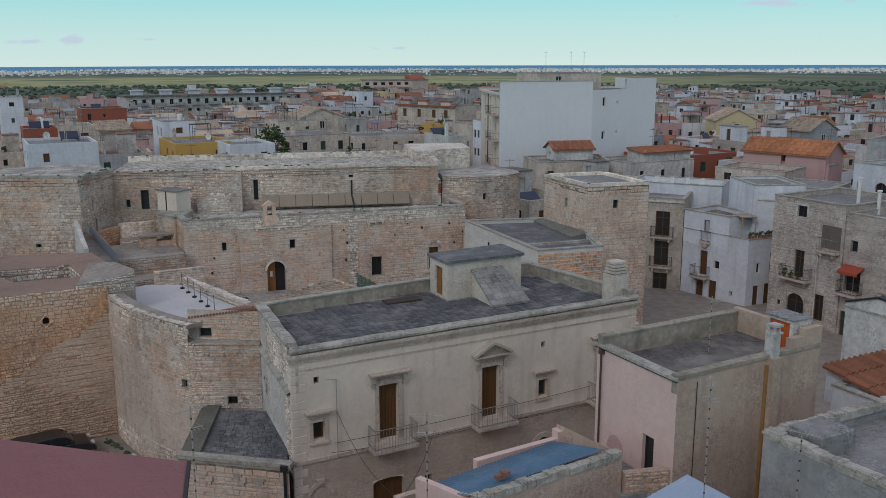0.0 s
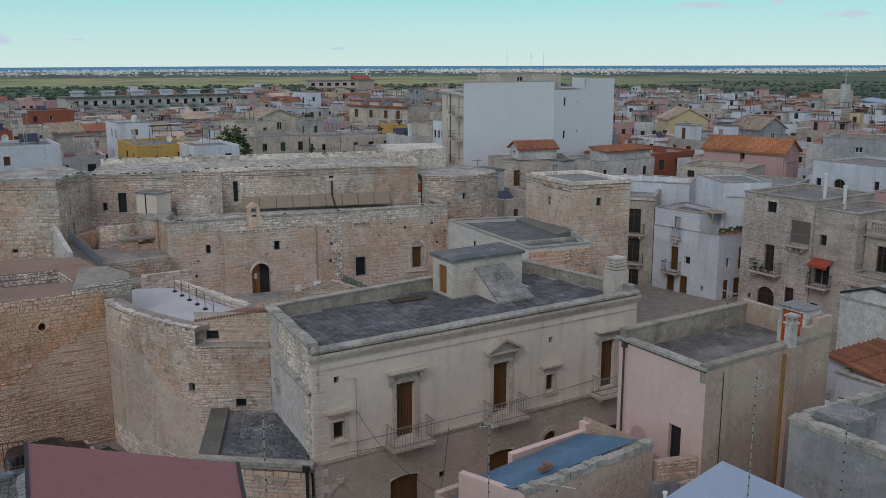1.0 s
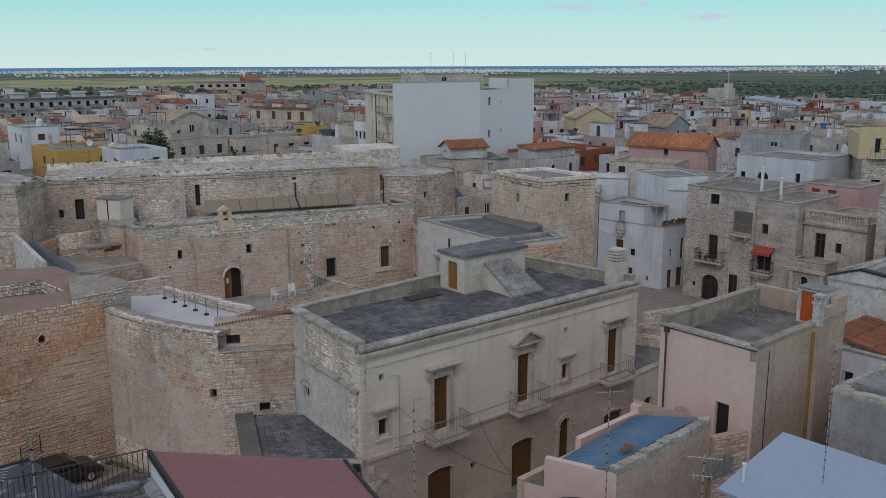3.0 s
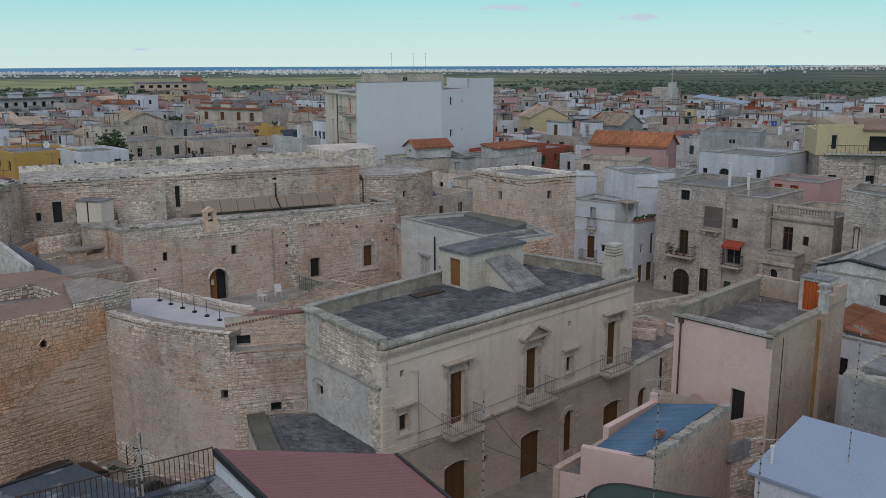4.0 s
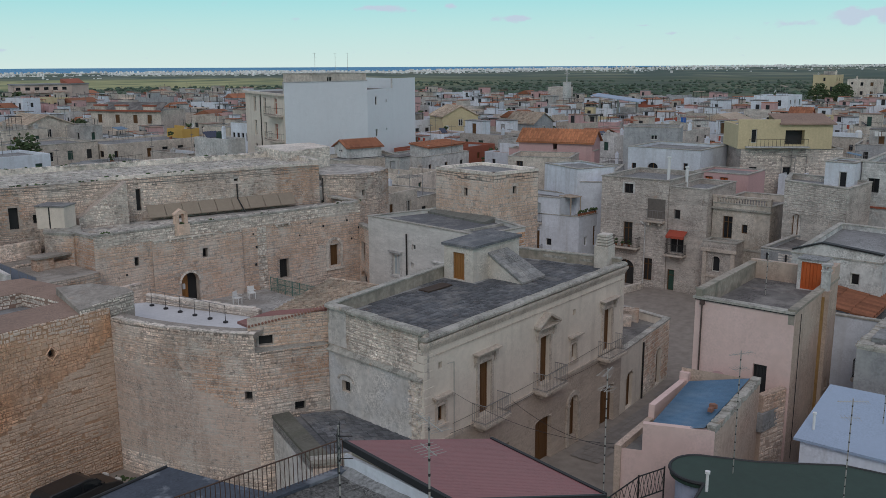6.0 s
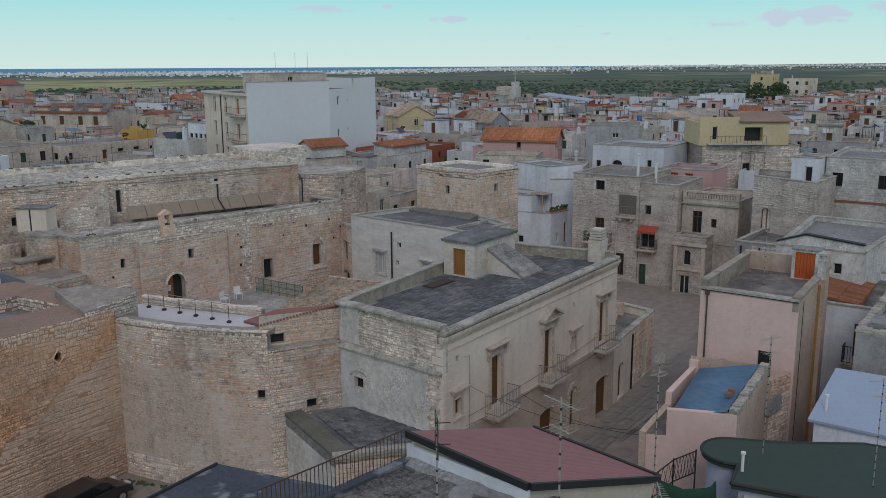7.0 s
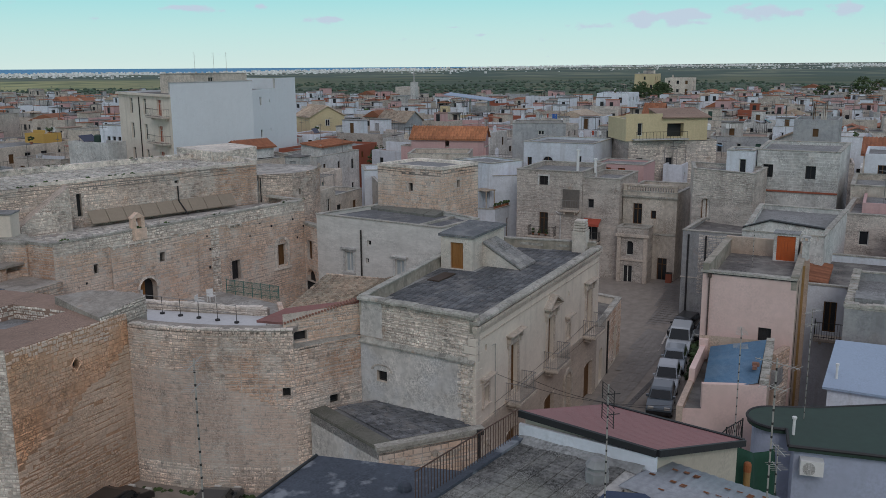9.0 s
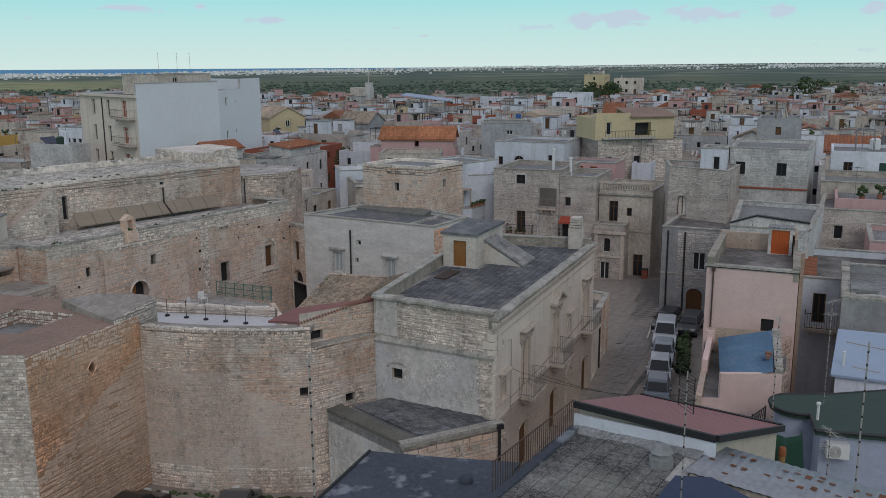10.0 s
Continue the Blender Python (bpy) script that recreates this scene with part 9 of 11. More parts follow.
def white_block():
    W = thing("white_apartment_block", "tall apartment block with a blank bright white end wall", "apartment block", (75, 104, -1))
    pts = [(60.8, 97.6), (73.7, 95.2), (80.3, 96.4), (86.4, 97.3), (91.0, 112.0), (67.3, 113.2)]
    f0, f1, f2, f5 = Face(pts[0], pts[1]), Face(pts[1], pts[2]), Face(pts[2], pts[3]), Face(pts[5], pts[0])
    h1 = [(2.0, 2.6, 15.0, 16.2), (2.0, 2.6, 10.6, 11.7), (4.8, 5.1, 15.3, 15.7), (4.8, 5.1, 11.3, 11.7)]
    g = Geo()
    f0.panel(g, -1, 18.4)
    f1.panel(g, -1, 17.2, h1)
    f2.panel(g, -1, 18.6)
    Face(pts[3], pts[4]).panel(g, -1, 18.4)
    Face(pts[4], pts[5]).panel(g, -1, 17)
    under(g.ob("end_wall", M["brightwhite"]), W)
    for h in h1:
        window(f1, h, W)
    g = Geo()
    f0.slab(g, 0, f0.L, 16.9, 18.4, -0.3, -0.02)
    f2.slab(g, 0, f2.L, 16.9, 18.6, -0.3, -0.02)
    f0.slab(g, -0.05, f0.L, 18.4, 18.5, -0.3, 0.06)
    under(g.ob("parapet", M["offwhite"]), W)
    L = f5.L
    rows = (14.2, 10.9, 7.6, 4.3)
    hs = [(a, b, z, z + 2.1) for z in rows for a, b in ((L - 4.2, L - 2.9), (L - 8.6, L - 7.6), (L - 13.0, L - 12.0))]
    g = Geo()
    f5.panel(g, -1, 17.0, hs, 0.3)
    under(g.ob("street_wall", M["render_pal"]), W)
    for h in hs:
        window(f5, h, W, 0.18, "frame", "window", "redblind" if h[0] > L - 5 else None)
    for z in rows:
        balcony(f5, L - 5.6, L - 0.6, z, W, out=1.1, iron="iron", step=0.3)
    g = Geo()
    f5.slab(g, -0.1, f5.L, 16.7, 17.0, 0, 0.35)
    under(g.ob("eave", M["render_pal"]), W)
    g = Geo()
    g.prism(inset(pts, 0.2), 16.4, 16.75)
    under(g.ob("roof", M["roofdark"]), W)
    simple_house("penthouse", "low beige stair penthouse on the block roof", [(69.5, 101.5), (79.0, 100.3), (79.5, 107), (70, 108)], 16.7, 19.3, "cream", "roofgrey", {0: [(2.5, 3.4, 17.8, 18.9)]}, 0.1)
    g = Geo()
    g.tube(f5.at(L - 9.8, 16.5, 0.06), f5.at(L - 9.8, -0.5, 0.06), 0.08)
    under(g.ob("drain_pipe", M["iron"]), W)
    reserve(58, 93, 93, 115)
    # beige house with a small red tiled roof in front
    simple_house("beige_house", "beige plastered house with small brown-framed windows", [(59.2, 86.4), (67.8, 84.0), (71.5, 90.5), (61.5, 93)], -1, 9.3, "cream", "roofgrey",
                     {0: [(1.2, 2.0, 6.4, 8.3), (4.6, 5.3, 7.0, 8.0), (6.6, 7.4, 6.0, 8.0)], 3: [(2.0, 2.8, 6.0, 7.8)]}, 0.4)
    pitched("red_roof_hut", "small hut with a red tiled roof", (66.5, 90.3), 5.0, 3.4, -16, 9.0, 10.4, 11.2, "offwhite", "terracotta")
    reserve(58, 73, 83.5, 94)
    simple_house("white_office_house", "white house with two even rows of windows", rect(70, 80, 116.0, 120.3), -1, 12.0, "white", "roofgrey",
                 {3: [(0.35 + 1.05 * i, 1.0 + 1.05 * i, z, z + 1.2) for i in range(4) for z in (9.3, 6.5)]}, 0.2, wf="railgrey")
    simple_house("tan_house", "tan plastered house with a plain cornice", rect(70, 79, 120.4, 126.8), -1, 11.2, "cream", "roofgrey", {3: [(1.0, 1.6, 8.6, 9.6), (4.6, 5.2, 7.0, 8.6)]}, 0.3, wf="railgrey")
    reserve(69.5, 80.5, 115.5, 127)


M["brightwhite"] = mat("bright_white_paint", (0.74, 0.76, 0.79), var=0.05, big=0.2, fine=2, bump=0.05, streak=0.12, streak_col=(0.6, 0.61, 0.63))
M["redblind"] = mat("terracotta_blind", (0.36, 0.12, 0.07), var=0.1)


def tiles_on(g, p00, p10, p11, p01, nu, nv):
    """Rows of half-round tiles over a roof plane (eaves p00-p10, ridge p01-p11)."""
    a, b, c, d = map(Vector, (p00, p10, p11, p01))
    for i in range(nu):
        t0, t1 = i / nu, (i + 1) / nu
        tm = (t0 + t1) / 2
        for k in range(nv):
            s0, s1 = k / nv, (k + 1) / nv
            P = lambda t, s: a.lerp(b, t).lerp(d.lerp(c, t), s)
            up = Vector((0, 0, (b - a).length / nu * 0.32))
            lift = Vector((0, 0, 0.03))
            g.add([P(t0, s0) + lift, P(tm, s0) + up + lift, P(t1, s0) + lift, P(t0, s1), P(tm, s1) + up, P(t1, s1)], [(0, 1, 4, 3), (1, 2, 5, 4)])


def pitched(name, label, c, w, d, yaw, z0, ze, zr, wall, roof, holes=True, fine=True, shed=False):
    """A house with a pitched tile roof, ridge along its width."""
    m = Matrix.Translation((c[0], c[1], 0)) @ Matrix.Rotation(radians(yaw), 4, "Z")
    H = thing(name, label, "house", (c[0], c[1], z0))
    g = Geo()
    ridge = d / 2 if shed else 0.0
    v = [m @ Vector(p) for p in ((-w / 2, -d / 2, z0), (w / 2, -d / 2, z0), (w / 2, d / 2, z0), (-w / 2, d / 2, z0), (-w / 2, -d / 2, ze), (w / 2, -d / 2, ze), (w / 2, d / 2, zr if shed else ze), (-w / 2, d / 2, zr if shed else ze), (w / 2, ridge, zr), (-w / 2, ridge, zr))]
    if shed:
        g.add(v, [(0, 1, 5, 4), (1, 2, 6, 5), (2, 3, 7, 6), (3, 0, 4, 7)])
    else:
        g.add(v, [(0, 1, 5, 4), (1, 2, 6, 8, 5), (2, 3, 7, 6), (3, 0, 4, 9, 7)])
    under(g.ob("wall", M[wall]), H)
    o = 0.3
    slope = (zr - ze) / (d if shed else d / 2)
    g = Geo()
    pa = [m @ Vector(p) for p in ((-w / 2 - o, -d / 2 - o, ze - o * slope + 0.05), (w / 2 + o, -d / 2 - o, ze - o * slope + 0.05), (w / 2 + o, ridge, zr + 0.05), (-w / 2 - o, ridge, zr + 0.05))]
    pb = [m @ Vector(p) for p in ((w / 2 + o, d / 2 + o, ze - o * slope + 0.05), (-w / 2 - o, d / 2 + o, ze - o * slope + 0.05), (-w / 2 - o, ridge, zr + 0.05), (w / 2 + o, ridge, zr + 0.05))]
    for q in ([pa] if shed else [pa, pb]):
        g.add(q + [p - Vector((0, 0, 0.1)) for p in q], [(0, 1, 2, 3), (7, 6, 5, 4), (0, 4, 5, 1), (1, 5, 6, 2), (3, 7, 4, 0)])
        if fine:
            tiles_on(g, q[0], q[1], q[2], q[3], max(6, int(w / 0.32)), max(3, int(d / 0.9)))
    under(g.ob("roof", M[roof]), H)
    if holes:
        f = Face((m @ Vector((-w / 2, d / 2, 0)))[:2], (m @ Vector((-w / 2, -d / 2, 0)))[:2])
        s = d / 2
        window(f, (s - 0.45, s + 0.45, max(z0 + 1, ze - 1.9), ze - 0.6), H, -0.07)
    r = max(w, d) / 2
    reserve(c[0] - r, c[0] + r, c[1] - r, c[1] + r)
    return H


old_stone_house()
corner_house()
niche_house()
two_window_house()
white_terrace_house()
white_block()


# ---- rest of the town ----
ANT = None


def antenna(x, y, z, h=2.2, yaw=0.0, group="roof aerials"):
    """A thin mast with two comb aerials, one bent piece of metalwork."""
    global ANT
    if ANT is None:
        g = Geo()
        g.tube((0, 0, 0), (0, 0, 2.2), 0.026, 4)
        g.tube((-0.55, 0, 2.1), (0.6, 0, 2.1), 0.016, 3)
        for i in range(8):
            k = 0.3 - 0.02 * i
            g.tube((-0.5 + i * 0.14, -k, 2.1), (-0.5 + i * 0.14, k, 2.1), 0.01, 3)
        g.tube((0, -0.5, 1.6), (0, 0.5, 1.6), 0.016, 3)
        for i in range(5):
            g.tube((-0.2, -0.4 + i * 0.2, 1.6), (0.2, -0.4 + i * 0.2, 1.6), 0.01, 3)
        o = g.ob("tv_aerial", M["aerial"])
        ANT = o.data
    else:
        o = new("tv_aerial", ANT)
    tagged(o, "thin metal television aerial on a mast", "aerial", group)
    o.matrix_basis = Matrix.Translation((x, y, z)) @ Matrix.Rotation(yaw, 4, "Z") @ Matrix.Diagonal((1, 1, h / 2.2, 1))
    return o


M["aerial"] = mat("dull_aerial_metal", (0.17, 0.165, 0.16), rough=0.5, var=0.3, metal=0.3, speck=0)
DISH = None


def dish(x, y, z, yaw):
    global DISH
    if DISH is None:
        DISH = thing("satellite_dish", "small white satellite dish on a roof", "satellite dish", (x, y, z), "satellite dishes")
        g = Geo()
        n = 12
        v = [(0, 0.06, 0.75)] + [(0.4 * math.cos(2 * math.pi * i / n), -0.05, 0.75 + 0.42 * math.sin(2 * math.pi * i / n)) for i in range(n)]
        g.add(v, [(0, 1 + i, 1 + (i + 1) % n) for i in range(n)])
        g.ob("reflector", M["plastic"]).parent = DISH
        g = Geo()
        g.tube((0, 0.05, 0), (0, 0.05, 0.75), 0.03, 5)
        g.tube((0, 0, 0.4), (0, -0.4, 0.7), 0.015, 4)
        g.ob("stand", M["galv"]).parent = DISH
        DISH.rotation_euler.z = yaw
        return DISH
    return copy_thing(DISH, Matrix.Translation((x, y, z)) @ Matrix.Rotation(yaw, 4, "Z"))


def rot_rect(cx, cy, w, d, yaw):
    c, s = math.cos(yaw), math.sin(yaw)
    return [(cx + x * c - y * s, cy + x * s + y * c) for x, y in ((-w / 2, -d / 2), (w / 2, -d / 2), (w / 2, d / 2), (-w / 2, d / 2))]


def clutter(H, cx, cy, yaw, w, d, zr, wall, rng):
    """Roof fittings of a town house: pergola, lean-to sheet, dividing wall, panel, washing line."""
    base = Matrix.Translation((cx, cy, zr)) @ Matrix.Rotation(yaw, 4, "Z")
    for _ in range(rng.choice((0, 1, 1, 2, 2))):
        kind = rng.choice(("pergola", "sheet", "sheet", "divider", "divider", "panel", "washing", "shrub", "shrub"))
        u, v = rng.uniform(-0.28, 0.28) * w, rng.uniform(-0.28, 0.28) * d
        m = base @ Matrix.Translation((u, v, 0))
        a, b = rng.uniform(0.7, 1.3), rng.uniform(0.6, 1.1)
        T = lambda x, y, z: m @ Vector((x, y, z))
        g = Geo()
        if kind == "pergola":
            for x in (-a, a):
                for y in (-b, b):
                    g.tube(T(x, y, -0.02), T(x, y, 2.1), 0.035, 5)
                g.tube(T(x, -b, 2.1), T(x, b, 2.1), 0.035, 5)
            for i in range(6):
                y = -b + 2 * b * i / 5
                g.tube(T(-a - 0.15, y, 2.14), T(a + 0.15, y, 2.14), 0.025, 4)
            under(g.ob("pergola", M[rng.choice(("iron", "wood", "railgrey"))]), H)
        elif kind == "sheet":
            h = rng.uniform(1.8, 2.2)
            q = [T(-a, -b, h), T(a, -b, h), T(a, b, h + 0.3), T(-a, b, h + 0.3)]
            g.add(q + [p + Vector((0, 0, 0.05)) for p in q], [(3, 2, 1, 0), (4, 5, 6, 7), (0, 1, 5, 4), (1, 2, 6, 5), (2, 3, 7, 6), (3, 0, 4, 7)])
            s = under(g.ob("lean_to_sheet", M[rng.choice(("terracotta", "dulltile", "tansheet", "oldtile", "greenroof", "rustsheet", "bluesheet"))]), H)
            g = Geo()
            for x in (-a + 0.05, a - 0.05):
                g.tube(T(x, -b + 0.05, -0.02), T(x, -b + 0.05, h), 0.04, 5)
                g.tube(T(x, b - 0.05, -0.02), T(x, b - 0.05, h + 0.28), 0.04, 5)
            g.ob("support", M["railgrey"]).parent = s
            s.children[0].matrix_parent_inverse = s.matrix_world.inverted()
        elif kind == "divider":
            k = rng.uniform(0.7, 1.5)
            g.box(-0.1, 0.1, -d * 0.3, d * 0.3, -0.02, k, base @ Matrix.Translation((u, 0, 0)))
            under(g.ob("dividing_wall", M[rng.choice((wall, wall, "white", "tufa"))]), H)
        elif kind == "panel":
            q = [T(-a, -b * 0.6, 0.25), T(a, -b * 0.6, 0.25), T(a, b * 0.6, 1.0), T(-a, b * 0.6, 1.0)]
            g.add(q + [p + Vector((0, 0, 0.06)) for p in q], [(3, 2, 1, 0), (4, 5, 6, 7), (0, 1, 5, 4), (1, 2, 6, 5), (2, 3, 7, 6), (3, 0, 4, 7)])
            for x in (-a + 0.1, a - 0.1):
                g.tube(T(x, b * 0.5, -0.02), T(x, b * 0.5, 0.95), 0.03, 4)
                g.tube(T(x, -b * 0.5, -0.02), T(x, -b * 0.5, 0.3), 0.03, 4)
            under(g.ob("solar_panel", M["solar"]), H)
        elif kind == "washing":
            for y in (-b, b):
                g.tube(T(0, y, -0.02), T(0, y, 1.9), 0.03, 5)
            g.tube(T(0, -b, 1.85), T(0, b, 1.85), 0.012, 4)
            L = under(g.ob("washing_line", M["galv"]), H)
            y = -b + 0.1
            while y < b - 0.3:
                k = rng.uniform(0.25, 0.5)
                c = Geo().box(-0.012, 0.012, y, y + k, 1.85 - rng.uniform(0.4, 0.9), 1.86, m).ob("cloth", M[rng.choice(("plastic", "blueplastic", "awning", "frame", "greywall"))])
                c.parent = L
                c.matrix_parent_inverse = L.matrix_world.inverted()
                y += k + 0.08
        else:
            P = thing("potted_shrub", "green shrub in a clay pot on a roof terrace", "potted plant", tuple(T(0, 0, 0)), "terrace plants")
            Geo().lathe((0, 0, 0), [(0.18, 0), (0.25, 0.36), (0.22, 0.36)], 9).ob("pot", M["terracotta"]).parent = P
            g = Geo()
            for _ in range(12):
                blob(g, rng, (rng.uniform(-0.3, 0.3), rng.uniform(-0.3, 0.3), rng.uniform(0.4, 1.1)), rng.uniform(0.12, 0.25), 0.9, 5)
            g.ob("leaves", M["leaf"]).parent = P


def flat_house(cx, cy, w, d, yaw, z1, wall, roof, rng, name="town_house", label="", par=None, base=None, bare=False):
    """Flat-roofed town house with windows towards the west and south, roof clutter and a stair hut."""
    z0 = ground_z(cx, cy) - 0.5 if base is None else base
    near = math.hypot(cx, cy) < 85
    pts = rot_rect(cx, cy, w, d, yaw)
    nm = {"white": "whitewashed", "offwhite": "off-white plastered", "cream": "cream plastered", "tufa": "pale stone", "greywall": "grey plastered", "yellow": "yellow plastered", "rose": "pink plastered", "redwall": "brick-red plastered", "ochre": "ochre-yellow painted", "castle_pale": "rough stone"}[wall]
    H = thing(name, label or nm + " flat-roofed town house with a low parapet", "house", (cx, cy, z0), "town houses")
    holes = {}
    for e, ln in ((3, d), (0, w)):
        hs = []
        n = int(ln / 2.6)
        for lvl in range(int((z1 - z0 - 1.2) / 3.2)):
            zt = z1 - 1.0 - lvl * 3.2
            for i in range(n):
                if rng.random() < 0.8:
                    s = (i + 0.5) * ln / n
                    if rng.random() < 0.25 and lvl > 0:
                        hs.append((s - 0.5, s + 0.5, zt - 2.1, zt))
                    else:
                        k = rng.choice((0.3, 0.4, 0.5))
                        hs.append((s - k, s + k, zt - rng.choice((0.9, 1.3)), zt))
        holes[e] = hs
    p = rng.choice((0.15, 0.35, 0.7, 0.9)) if par is None else par
    shell(pts, z0, z1, M[wall], M[roof], H, holes, p, 0.22, M["coping"] if rng.random() < 0.3 else None)
    for e in (3, 0):
        f = Face(pts[e], pts[(e + 1) % 4])
        for h in holes[e]:
            tall = h[3] - h[2] > 1.8
            lf = rng.choice(("wood", "shutter", None, None, None, "black")) if not tall else rng.choice(("wood", "shutter", "black", "black"))
            (window if near else far_window)(f, h, H, 0.12, rng.choice(("frame", "wood", "railgrey")) if not lf else lf, "door" if tall else "window", lf)
        if holes[e] and rng.random() < 0.25:
            h = holes[e][0]
            if h[3] - h[2] > 1.8:
                balcony(f, h[0] - 0.5, h[1] + 0.5, h[2] - 0.05, H, out=0.7, iron="iron", step=0.25)
    zr = z1 - p
    c, s = math.cos(yaw), math.sin(yaw)
    at = lambda u, v: (cx + u * c - v * s, cy + u * s + v * c)
    if rng.random() < 0.45 and not bare:
        u, v = rng.uniform(-0.25, 0.25) * w, rng.uniform(0.0, 0.28) * d
        hw, hd, hh = rng.uniform(1.8, w * 0.45), rng.uniform(1.8, d * 0.45), rng.uniform(2.0, 2.7)
        x, y = at(u, v)
        q = rot_rect(x, y, hw, hd, yaw)
        door = (hd * 0.5 - 0.4, hd * 0.5 + 0.4, zr + 0.05, zr + 1.9)
        b = under(shell_mesh(q, zr - 0.05, zr + hh, {3: [door]}).ob("stair_hut", M[rng.choice((wall, wall, "white", "offwhite"))]), H)
        Geo().prism(inset(q, -0.1), zr + hh, zr + hh + 0.1).ob("hut_roof", M[rng.choice(("roofgrey", "roofdark", "roofbrown", "roofdark", "dulltile"))]).parent = b
        far_window(Face(q[3], q[0]), door, H, 0.08, "railgrey", "hut_door", rng.choice(("wood", "shutter", "black", "greywall")))
    for _ in range(rng.choice((0, 1, 1, 2))):
        x, y = at(rng.uniform(-0.4, 0.4) * w, rng.uniform(-0.4, 0.4) * d)
        g = Geo()
        k = rng.uniform(0.18, 0.3)
        m = Matrix.Translation((x, y, zr - 0.03)) @ Matrix.Rotation(yaw, 4, "Z")
        hh = rng.uniform(0.8, 1.7)
        g.box(-k, k, -k, k, 0, hh, m)
        g.box(-k - 0.05, k + 0.05, -k - 0.05, k + 0.05, hh, hh + 0.08, m)
        g.box(-k * 0.6, k * 0.6, -k * 0.6, k * 0.6, hh + 0.08, hh + 0.3, m)
        under(g.ob("chimney", M[rng.choice(("offwhite", "white", "cream", "tufa"))]), H)
    clutter(H, cx, cy, yaw, w, d, zr, wall, rng)
    for _ in range(rng.choice((0, 1, 1, 2))):
        x, y = at(rng.uniform(-0.4, 0.4) * w, rng.uniform(-0.4, 0.4) * d)
        antenna(x, y, zr - 0.02, rng.uniform(1.8, 4.2), rng.uniform(0, 3))
    if rng.random() < 0.3 and not bare:
        e = rng.choice((3, 0))
        f = Face(pts[e], pts[(e + 1) % 4])
        g = Geo()
        n = max(3, int(f.L / 0.5))
        for i in range(n + 1):
            g.tube(f.at(0.1 + (f.L - 0.2) * i / n, z1 - 0.02, -0.11), f.at(0.1 + (f.L - 0.2) * i / n, z1 + 0.75, -0.11), 0.018, 3)
        g.tube(f.at(0.1, z1 + 0.75, -0.11), f.at(f.L - 0.1, z1 + 0.75, -0.11), 0.022, 3)
        under(g.ob("terrace_railing", M["iron"]), H)
    if rng.random() < 0.3:
        x, y = at(rng.uniform(-0.4, 0.4) * w, rng.uniform(-0.4, 0.4) * d)
        dish(x, y, zr - 0.02, rng.uniform(-1, 1))
    if rng.random() < 0.22:
        x, y = at(rng.uniform(-0.3, 0.3) * w, rng.uniform(-0.35, 0.1) * d)
        T = thing("water_tank", "plastic roof water tank on a low stand", "water tank", (x, y, zr), "water tanks")
        Geo().lathe((0, 0, 0), [(0.4, 0), (0.5, 0.08), (0.5, 1.0), (0.3, 1.15), (0.12, 1.17)], 12).ob("tank", M[rng.choice(("plastic", "blueplastic", "plastic", "greenroof"))]).parent = T
    return H


